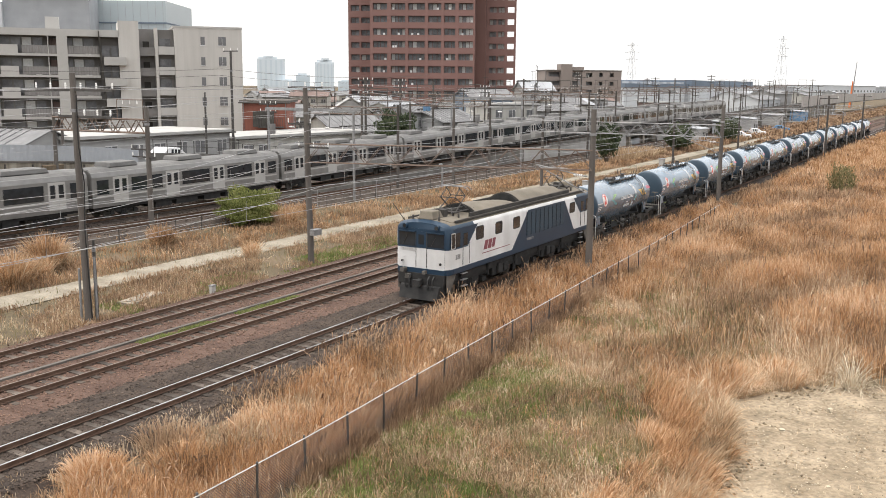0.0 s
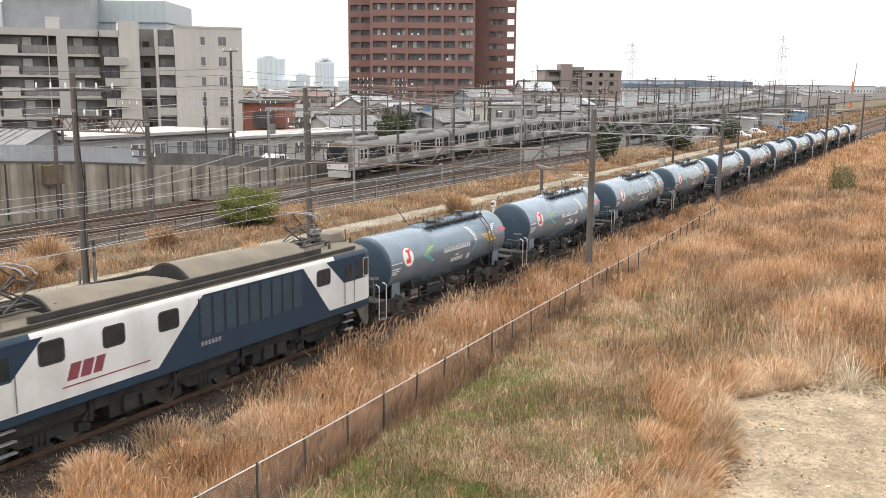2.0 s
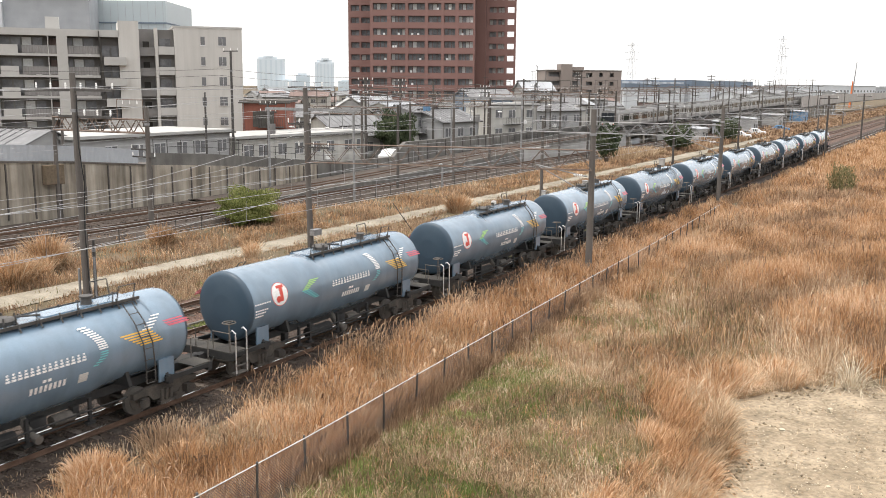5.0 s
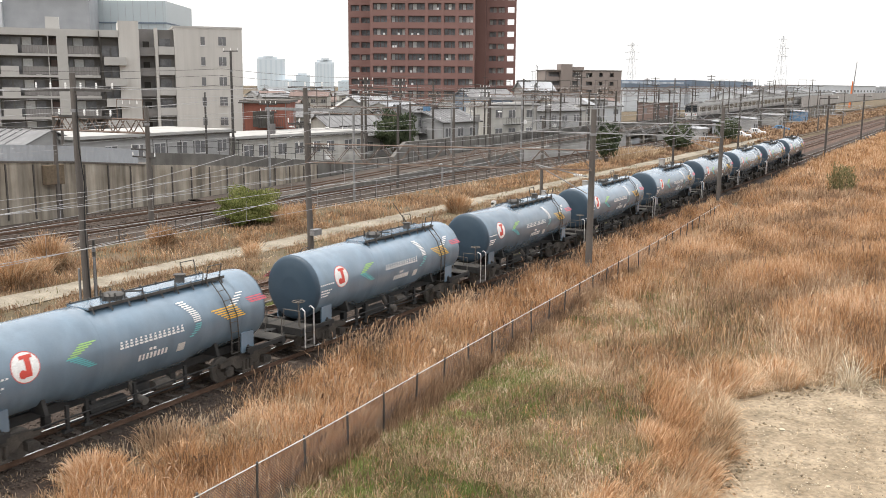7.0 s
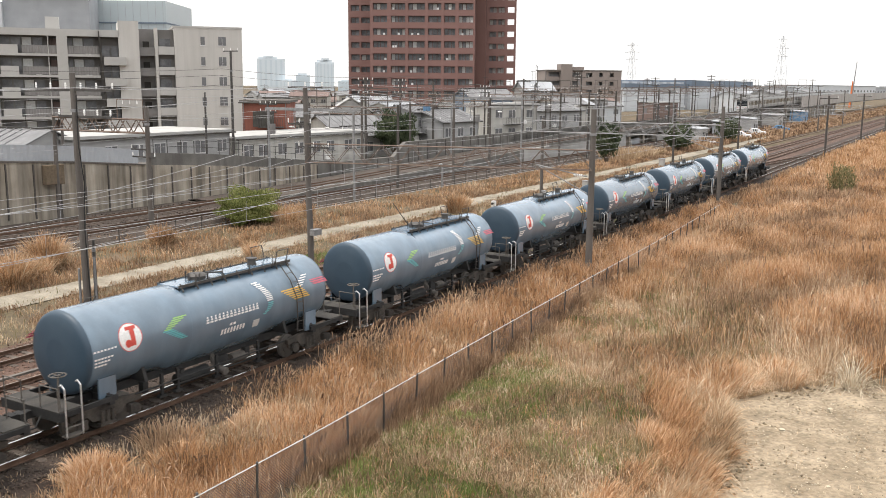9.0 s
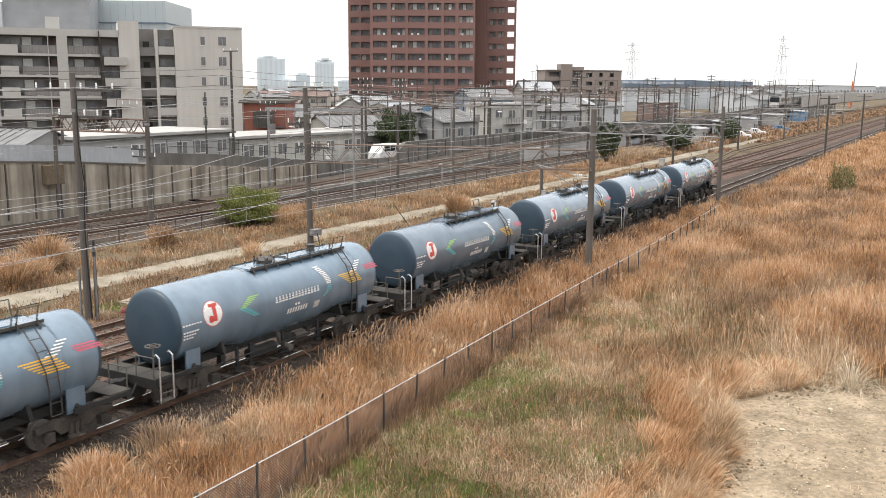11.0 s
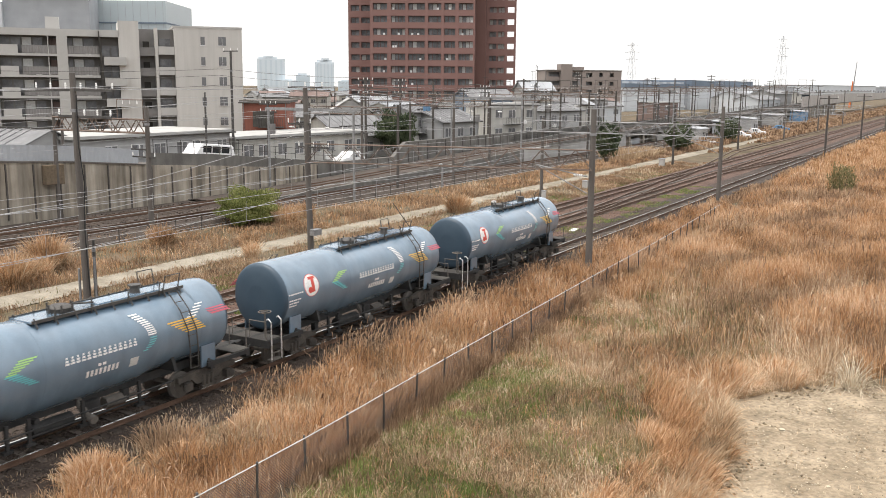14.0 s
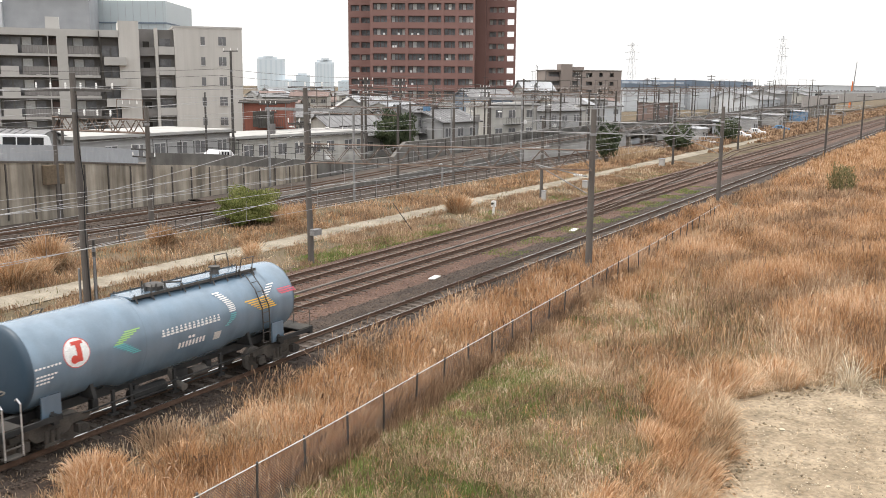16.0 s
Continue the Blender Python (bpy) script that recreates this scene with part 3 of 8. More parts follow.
def pantograph(parent, x):
    p = part("pantograph", S(), M["darksteel"], parent, "raised diamond pantograph of dark tubes", at=pose(x, 0, 3.78))
    base = S()
    for y in (-0.55, 0.55):
        base.rod((-1.0, y, 0.12), (1.0, y, 0.12), 0.035, n=6)
    for xx in (-0.85, 0.85):
        base.rod((xx, -0.7, 0.14), (xx, 0.7, 0.14), 0.05, n=8)
        for y in (-0.5, 0.5):
            base.rod((xx, y, -0.05), (xx, y, 0.12), 0.06, 0.045, 8)
    base.box(0.3, 0, 0.13, 0.7, 0.3, 0.16)
    base.rod((-0.9, 0.2, 0.22), (0.8, 0.2, 0.22), 0.05, n=8)
    part("base_frame", base, M["darksteel"], p)
    for sgn in (-1, 1):
        arm = S()
        for y in (-0.5, 0.5):
            arm.rod((sgn * 0.55, y, 0.15), (sgn * -0.5, y * 0.8, 0.78), 0.03, n=6)
            arm.rod((sgn * -0.5, y * 0.8, 0.78), (sgn * 0.08, y * 0.7, 1.24), 0.026, n=6)
        arm.rod((sgn * -0.5, -0.42, 0.78), (sgn * -0.5, 0.42, 0.78), 0.024, n=6)
        arm.rod((sgn * 0.55, -0.5, 0.15), (sgn * -0.5, 0.4, 0.78), 0.014, n=5)
        part("arm", arm, M["darksteel"], p)
    shoe = S()
    for xx in (-0.17, 0.17):
        shoe.path([(xx, -0.95, 1.12), (xx, -0.78, 1.25), (xx, -0.6, 1.29), (xx, 0.6, 1.29), (xx, 0.78, 1.25), (xx, 0.95, 1.12)], 0.022, 6)
    for y in (-0.4, 0.4):
        shoe.rod((-0.17, y, 1.27), (0.17, y, 1.27), 0.015, n=5)
    part("contact_shoe", shoe, M["steel"], p)
    return p


def rounded(hw, z0, z1, ztop, n=5):
    """Half-section of a body: upright sides and an arched roof, y and z."""
    out = [(hw, z0), (hw, z1)]
    for i in range(1, n + 1):
        a = math.pi / 2 * i / (n + 0.0)
        out.append((hw * (math.cos(a) * 0.35 + 0.65 * (1 - i / n)), z1 + (ztop - z1) * math.sin(a)))
    return out


def section(hw, z0, z1, ztop):
    h = rounded(hw, z0, z1, ztop)
    return h + [(-y, z) for y, z in reversed(h[:-1])]


def locomotive():
    t = thing("electric_locomotive", pose(0, D, 0, 0, 0, 180), "navy and white electric freight locomotive with dusty roof, hauling tank wagons", "locomotive")
    sec = [(1.43, 1.26), (1.45, 1.34), (1.45, 1.53), (1.45, 2.43), (1.45, 3.36), (1.36, 3.52), (1.15, 3.62), (0.6, 3.72), (0, 3.75)]
    sec = sec + [(-y, z) for y, z in reversed(sec[:-1])]
    body = S()
    rings = []
    for x, k in ((-8.80, 0.86), (-8.74, 0.93), (-8.5, 0.99), (-8.2, 1.0), (-6.4, 1.0), (6.4, 1.0), (8.2, 1.0), (8.5, 0.99), (8.74, 0.93), (8.80, 0.86)):
        rings.append([(x, y * k, z if z < 3.3 else 3.3 + (z - 3.3) * (0.75 + 0.25 * (k > 0.98))) for y, z in sec])
    body.loft(rings)
    for q, f in enumerate(body.f):
        cx = sum(body.v[p][0] for p in f) / len(f)
        cz = sum(body.v[p][2] for p in f) / len(f)
        top = cz > 3.56 and abs(cx) < 8.5
        body.mi[q] = 2 if top else 1 if (cz < 1.5 or (abs(cx) > 8.1 and cz > 2.44) or (abs(cx) > 6.4 and cz > 3.37)) else 0
    part("body", body, [M["white"], M["navy"], M["roofing"]], t, "white and navy steel body shell", smooth=True)
    roof = S()
    ro = [(y, z) for y, z in ((1.18, 3.625), (1.1, 3.66), (0.6, 3.745), (0, 3.775))]
    ro = ro + [(-y, z) for y, z in reversed(ro[:-1])] + [(-1.18, 3.58), (1.18, 3.58)]
    roof.prism(ro, "x", -8.1, 8.1)
    part("roof", roof, M["roofing"], t, "brown dusty roof deck")
    for y in (-1.26, 1.26):
        part("gutter", S().span(-7.9, 7.9, y - 0.05, y + 0.05, 3.60, 3.70), M["roofdark"], t, "dark gutter strip", at=None)
    # skirt band and side panels on both sides
    for sgn in (1, -1):
        y0 = 1.45 if sgn > 0 else -1.45
        dp = 0.008 * sgn
        part("skirt_band", plane_y([(-8.35, 1.3), (8.35, 1.3), (8.35, 1.53), (-8.35, 1.53)], y0, dp), M["navy"], t, "navy lower band")
        shapes = [[(sx(0.42), 2.42), (sx(1.72), 2.42), (sx(2.72), 3.47), (sx(0.42), 3.37)],
                  [(sx(6.5), 1.53), (sx(14.8), 1.53), (sx(13.3), 3.42), (sx(8.4), 3.42)],
                  [(sx(15.72), 2.42), (sx(17.1), 2.42), (sx(17.1), 3.37), (sx(14.65), 3.45)]]
        for o in shapes:
            if sgn < 0:
                o = [(-x, z) for x, z in o]
            part("side_panel", plane_y([(x, min(z, 3.38)) for x, z in o], y0, dp), M["navy"], t, "navy paint field with slanted edges")
        fl = sgn
        for a, b, z0, z1 in ((2.57, 3.3, 2.6, 3.24), (4.6, 5.3, 2.6, 3.2), (6.6, 7.34, 2.6, 3.2), (14.1, 14.85, 2.56, 3.16)):
            z0, z1, r = z0 + 0.02, z1 - 0.04, 0.1
            corners = [(a + r, z0), (b - r, z0), (b - 0.03, z0 + 0.03), (b, z0 + r), (b, z1 - r), (b - 0.03, z1 - 0.03), (b - r, z1), (a + r, z1), (a + 0.03, z1 - 0.03), (a, z1 - r), (a, z0 + r), (a + 0.03, z0 + 0.03)]
            w = part("window", plane_y([(fl * sx(p), q) for p, q in corners], y0, 0.014 * sgn), M["glass"], t, "dark side window with rounded corners")
            ca, cb, cz = (a + b) / 2, (b - a) / 2, (z0 + z1) / 2
            fr = plane_y([(fl * sx(ca + (p - ca) * (1 + 0.04 / cb)), cz + (q - cz) * (1 + 0.08 / (z1 - z0))) for p, q in corners], y0, 0.01 * sgn)
            part("frame", fr, M["rubber"], w)
        # tall louvres
        for i in range(9):
            a = 8.25 + i * 0.56
            lo = S()
            xa = fl * sx(a)
            lo.span(min(xa, xa - fl * 0.44), max(xa, xa - fl * 0.44), y0, y0 + 0.014 * sgn, 2.03, 3.28)
            for k in range(15):
                lo.span(min(xa, xa - fl * 0.44), max(xa, xa - fl * 0.44), y0, y0 + 0.024 * sgn, 2.05 + 0.082 * k, 2.1 + 0.082 * k)
            part("louvre", lo, M["navy2"], t, "tall ventilation louvre")
            part("seam", S().span(min(xa + fl * 0.03, xa + fl * 0.07), max(xa + fl * 0.03, xa + fl * 0.07), y0, y0 + 0.012 * sgn, 2.0, 3.3), M["under"], t)
        # cab windows, doors, rails
        for a, b in ((0.16, 0.52), (0.56, 1.0), (16.55, 16.9), (16.95, 17.3)):
            xa, xb = fl * sx(a), fl * sx(b)
            w = part("cab_window", S().span(min(xa, xb), max(xa, xb), y0, y0 + 0.018 * sgn, 2.5, 3.16), M["glass"], t, "sliding cab side window")
            if a < 0.5 or a > 16.9:
                fr = S()
                for q in ((xa, xb, 2.46, 2.5), (xa, xb, 3.16, 3.2), (xa - 0.03, xa + 0.0, 2.46, 3.2), (xb - 0.0, xb + 0.03, 2.46, 3.2)):
                    fr.span(min(q[:2]), max(q[:2]), y0, y0 + 0.03 * sgn, q[2], q[3])
                part("frame", fr, M["alu"], w, "bright aluminium window frame")
        for a in (1.24, 15.75):
            xa, xb = fl * sx(a), fl * sx(a + 0.52)
            lo_x, hi_x = min(xa, xb), max(xa, xb)
            dr = part("cab_door", S().span(lo_x, hi_x, y0, y0 + 0.013 * sgn, 1.62, 2.42), M["white"], t, "narrow crew door")
            part("door_window", S().span(lo_x + 0.06, hi_x - 0.06, y0, y0 + 0.02 * sgn, 2.5, 3.08), M["glass"], dr)
            for xx in (lo_x - 0.05, hi_x + 0.05):
                part("handrail", S().rod((xx, y0 + 0.06 * sgn, 1.6), (xx, y0 + 0.06 * sgn, 2.6), 0.014, n=6), M["darksteel"], dr)
            for z in (0.55, 0.85, 1.15):
                part("step", S().span(lo_x, hi_x, y0 - 0.12 * sgn, y0 + 0.03 * sgn, z, z + 0.035), M["steel"], t, "grey crew step")
        # emblem strokes and thin line, number bars
        em = S()
        for dx, w, z0, z1 in ((0.0, 0.34, 2.0, 2.45), (0.42, 0.34, 2.0, 2.45), (0.84, 0.3, 2.0, 2.45)):
            b0 = 3.35 + dx
            pts = [(b0, z0), (b0 + w, z0), (b0 + w + (z1 - z0) * 0.35, z1), (b0 + (z1 - z0) * 0.35, z1)]
            em.prism([(fl * sx(px), pz) for px, pz in pts], "y", y0, y0 + dp)
        part("emblem", em, M["crimson"], t, "dull crimson slanted emblem strokes")
        part("stripe", S().span(min(fl * sx(3.2), fl * sx(6.2)), max(fl * sx(3.2), fl * sx(6.2)), y0, y0 + dp, 1.83, 1.865), M["crimson"], t)
        nb = S()
        for k in range(6):
            xa = fl * sx(8.25 + 0.15 * k)
            nb.span(min(xa, xa - fl * 0.1), max(xa, xa - fl * 0.1), y0 + dp, y0 + dp * 1.8, 1.76, 1.9)
        part("painted_number", nb, M["steel"], t, "pale bars of a painted number")
        wb = S()
        for k in range(3):
            xa = fl * sx(0.6 + 0.16 * k)
            wb.span(min(xa, xa - fl * 0.11), max(xa, xa - fl * 0.11), y0, y0 + dp, 1.93, 2.16)
        part("painted_number", wb, M["steel"], t, "grey bars of a painted code")
    # both cab fronts
    for e in (1, -1):
        X = 8.805 * e
        f = part("cab_front", S().prism([(-1.24, 1.5), (1.24, 1.5), (1.24, 2.44), (-1.24, 2.44)], "x", X, X + 0.01 * e), M["white"], t, "white lower cab front")
        part("upper_front", S().prism([(-1.24, 2.44), (1.24, 2.44), (1.22, 3.34), (-1.22, 3.34)], "x", X, X + 0.012 * e), M["navy"], f, "navy upper cab front")
        part("lower_front", S().prism([(-1.25, 1.27), (1.25, 1.27), (1.25, 1.5), (-1.25, 1.5)], "x", X, X + 0.014 * e), M["navy"], f, "navy band under the cab front")
        for y0, y1 in ((-1.2, -0.33), (0.33, 1.2)):
            w = part("windscreen", S().prism([(y0, 2.52), (y1, 2.52), (y1, 3.2), (y0, 3.2)], "x", X, X + 0.022 * e), M["glass"], f, "dark cab windscreen")
            part("visor", S().span(min(X, X + 0.1 * e), max(X, X + 0.1 * e), y0 - 0.03, y1 + 0.03, 3.17, 3.21), M["navy"], w)
            part("wiper", S().rod((X + 0.04 * e, y0 + 0.2, 2.56), (X + 0.04 * e, y0 + 0.45, 3.0), 0.012, n=5), M["darksteel"], w)
        d = part("front_door", S().prism([(-0.27, 1.55), (0.27, 1.55), (0.27, 3.22), (-0.27, 3.22)], "x", X, X + 0.02 * e), [M["white"]], f, "through door in the cab front")
        part("door_upper", S().prism([(-0.27, 2.45), (0.27, 2.45), (0.27, 3.22), (-0.27, 3.22)], "x", X, X + 0.026 * e), M["navy"], d)
        part("door_window", S().prism([(-0.15, 2.62), (0.15, 2.62), (0.15, 3.08), (-0.15, 3.08)], "x", X, X + 0.034 * e), M["glass"], d)
        seam = S()
        for y in (-0.285, 0.285):
            seam.span(min(X, X + 0.03 * e), max(X, X + 0.03 * e), y - 0.012, y + 0.012, 1.53, 3.24)
        part("seam", seam, M["darksteel"], d)
        pl = S()
        for k in range(8):
            y = (-0.42 - 0.095 * k) * e
            pl.span(min(X, X + 0.03 * e), max(X, X + 0.03 * e), y - 0.035, y + 0.035, 2.3, 2.44)
        part("painted_number", pl, M["alu"], f, "metal bars of the front number")
        for y in (-0.95, 0.95):
            lamp = part("headlight", S().rod((X - 0.1 * e, y * 0.9, 3.44), (X + 0.12 * e, y * 0.9, 3.44), 0.11, 0.12, 14), M["navy"], f, "round headlight at the roof edge", smooth=True)
            part("lens", S().disc((X + 0.123 * e, y * 0.9, 3.44), "x", 0.09, 0.01, 14), M["glass"], lamp)
            tl = part("tail_light", S().disc((X + 0.03 * e, y * 1.08, 1.78), "x", 0.06, 0.06, 12), M["under"], f, "small dark tail light")
        hr = S()
        hr.path([(X + 0.08 * e, -0.95 * e, 1.45), (X + 0.1 * e, -0.95 * e, 1.95), (X + 0.1 * e, -0.8 * e, 2.02)], 0.015, 5)
        part("handrail", hr, M["alu"], f)
        bb = S()
        bb.prism([(-1.2, 0.72), (1.2, 0.72), (1.25, 1.27), (-1.25, 1.27)], "x", X - 0.5 * e, X + 0.06 * e)
        part("buffer_beam", bb, M["under"], t, "dark buffer beam")
        pw = S()
        pw.loft([[(X - 0.35 * e, -1.28, 1.0), (X - 0.35 * e, 1.28, 1.0), (X - 0.35 * e, 1.28, 0.4), (X - 0.35 * e, -1.28, 0.4)],
                 [(X + 0.12 * e, -1.05, 0.7), (X + 0.12 * e, 1.05, 0.7), (X + 0.3 * e, 1.0, 0.12), (X + 0.3 * e, -1.0, 0.12)],
                 [(X + 0.16 * e, -1.05, 0.7), (X + 0.16 * e, 1.05, 0.7), (X + 0.36 * e, 1.0, 0.1), (X + 0.36 * e, -1.0, 0.1)]])
        part("plough", pw, M["under"], t, "dusty steel rail guard")
        for y in (-1.3, 1.3):
            part("corner_skirt", S().prism([(X - 0.1 * e, 1.27), (X - 0.95 * e, 1.27), (X - 0.35 * e, 0.45), (X - 0.1 * e, 0.45)], "y", y - 0.04, y + 0.04), M["dusty"], t, "grey corner skirt")
        cp = S()
        cp.box(X + 0.25 * e, 0, 0.9, 0.6, 0.24, 0.24)
        cp.box(X + 0.5 * e, 0.05, 0.9, 0.2, 0.4, 0.3)
        part("coupler", cp, M["under"], t, "automatic coupler", bevel=0.02)
        for y in (-0.75, -0.5, 0.5, 0.75):
            hs = S()
            hs.path([(X + 0.1 * e, y, 1.2), (X + 0.28 * e, y, 1.05), (X + 0.26 * e, y * 0.95, 0.7), (X + 0.16 * e, y * 0.9, 0.5)], 0.035, 6)
            part("air_hose", hs, M["rubber"], t, "black air hose")
        hs = S()
        hs.box(X + 0.16 * e, -0.62 * e, 1.12, 0.25, 0.2, 0.2)
        hs.rod((X + 0.1 * e, -0.8 * e, 1.4), (X + 0.42 * e, -0.8 * e, 1.44), 0.1, 0.12, 10)
        hs.box(X + 0.15 * e, 0.25 * e, 1.35, 0.2, 0.15, 0.15)
        part("jumper_box", hs, M["dusty"], t, "grey jumper sockets")
    # roof gear
    for a, b, h, hr in ((3.4, 8.0, 4.16, 3.86), (8.35, 14.2, 4.22, 4.08)):
        def arch(hh, k=1.0):
            return [(0.97 * k, 3.66)] + [(0.97 * k * (1 - i / 6), 3.76 + max(0.02, hh - 3.76) * k * (1 - (1 - i / 6) ** 2)) for i in range(13)] + [(-0.97 * k, 3.66)]
        hd = part("roof_hood", S().loft([[(sx(b), y, z) for y, z in arch(hr)], [(sx(a + 1.2), y, z) for y, z in arch(h - 0.03)], [(sx(a + 0.06), y, z) for y, z in arch(h)]]), M["roofing"], t, "long dusty rounded roof hood", smooth=True)
        part("hood_end", S().prism(arch(h, 1.03), "x", sx(a + 0.06), sx(a)), M["roofdark"], hd, "dark grille end of the hood")
        part("hood_grille", S().prism(arch(h, 0.9), "x", sx(a), sx(a - 0.02)), M["under"], hd, "black grille opening")
    part("roof_rail", S().span(sx(14.8), sx(2.6), 1.0, 1.1, 3.68, 3.86), M["roofdark"], t, "dark duct along the roof edge")
    part("roof_rail", S().span(sx(14.8), sx(2.6), -1.1, -1.0, 3.68, 3.86), M["roofdark"], t, "dark duct along the roof edge")
    pantograph(t, sx(2.85))
    pantograph(t, sx(15.0))
    for e in (1, -1):
        ac = S().box(e * sx(0.75), 0.0, 3.92, 1.0, 0.85, 0.36, top=0.72)
        part("cooling_unit", ac, M["roofing"], t, "dusty cab cooling unit", bevel=0.04)
        part("horn_box", S().box(e * sx(1.45), e * 0.25, 3.92, 0.34, 0.34, 0.36), M["roofdark"], t)
        cd = S()
        cd.path([(e * sx(1.3), -0.7, 3.82), (e * sx(1.0), -0.7, 4.0), (e * sx(0.8), -0.6, 3.82)], 0.02, 5)
        cd.path([(e * sx(1.7), 0.6, 3.85), (e * sx(2.2), 0.3, 4.0), (e * sx(3.0), 0.4, 3.9)], 0.02, 5)
        for xx, yy in ((0.35, 0.7), (0.35, -0.7), (1.9, 0.85), (1.9, -0.85)):
            part("roof_insulator", S().rod((e * sx(xx), yy, 3.62), (e * sx(xx), yy, 3.9), 0.06, 0.05, 8), M["darksteel"], t)
        part("roof_pipe", cd, M["darksteel"], t)
        part("antenna", S().rod((e * sx(17.0), 0.6, 3.7), (e * sx(17.0), 0.6, 4.25), 0.02, n=5), M["darksteel"], t)
    # running gear: three two-axle bogies
    part("underframe", S().span(-8.2, 8.2, -1.2, 1.2, 0.85, 1.28), M["under"], t, "dark underframe")
    for x in (-6.0, 0.0, 6.0):
        bogie_frame(t, x, 1.75, True)
        for dx in (-1.2, 1.2):
            wheelset(t, x + dx, 0.56)
    for x in (-3.0, 3.0):
        tb = S().box(x, 0.0, 0.78, 1.7, 2.3, 0.75)
        tb.box(x + 0.2, 1.2, 0.75, 0.5, 0.2, 0.5)
        tb.box(x - 0.5, 1.2, 0.7, 0.5, 0.16, 0.4)
        part("equipment_box", tb, M["under"], t, "dark equipment box", bevel=0.03)
    for sgn in (-1, 1):
        for x in (-7.3, -4.6, -1.5, 1.5, 4.6, 7.3):
            sp = S()
            sp.rod((x, 1.28 * sgn, 1.2), (x, 1.28 * sgn, 0.62), 0.06, n=6)
            sp.rod((x - 0.25, 1.26 * sgn, 1.2), (x + 0.25, 1.26 * sgn, 0.7), 0.03, n=5)
            part("sand_pipe", sp, M["under"], t)
    return t


TA = 1.235      # tank radius


def tank_point(x, ang, off=0.004):
    """A point on the near flank of the tank: ang in degrees up from the horizontal."""
    a = radians(ang)
    return (x, (TA + off) * math.cos(a), 2.31 + (TA + off) * math.sin(a))


def decal(cells):
    """Thin curved patches on the tank flank: x0, x1, lower and upper height angle, and a slant."""
    s = S()
    for x0, x1, a0, a1, sl in cells:
        n = max(2, int(abs(a1 - a0) / 7) + 1)
        lo = []
        for off in (0.0015, 0.006):
            for i in range(n + 1):
                a = a0 + (a1 - a0) * i / n
                k = sl * i / n
                lo.append([tank_point(x0 + k, a, off), tank_point(x1 + k, a, off)])
        vs = [p for q in lo for p in q]
        m = n + 1
        fs = []
        for i in range(n):
            fs.append((2 * (m + i), 2 * (m + i) + 1, 2 * (m + i) + 3, 2 * (m + i) + 2))
            for j in (0, 1):
                fs.append((2 * i + j, 2 * i + 2 + j, 2 * (m + i) + 2 + j, 2 * (m + i) + j))
        fs += [(0, 1, 2 * m + 1, 2 * m), (2 * n, 2 * n + 1, 2 * (m + n) + 1, 2 * (m + n))]
        s.add(vs, fs)
    return s


def flank_disc(xc, ac, r, off):
    s = S()
    vs = [tank_point(xc, ac, off)]
    for ring in (0.5, 1.0):
        for i in range(28):
            t = 2 * math.pi * i / 28
            vs.append(tank_point(xc + ring * r * math.cos(t), ac + math.degrees(ring * r * math.sin(t) / TA), off))
    fs = [(0, 1 + i, 1 + (i + 1) % 28) for i in range(28)] + [(1 + i, 29 + i, 29 + (i + 1) % 28, 1 + (i + 1) % 28) for i in range(28)]
    return s.add(vs, fs)


def lx(d):
    """Place along the wagon from the distance behind the round emblem."""
    return 3.8 - d


def ang(z, top=False):
    return math.degrees(math.asin(max(-0.98, min(0.98, (z - 2.31) / TA))))


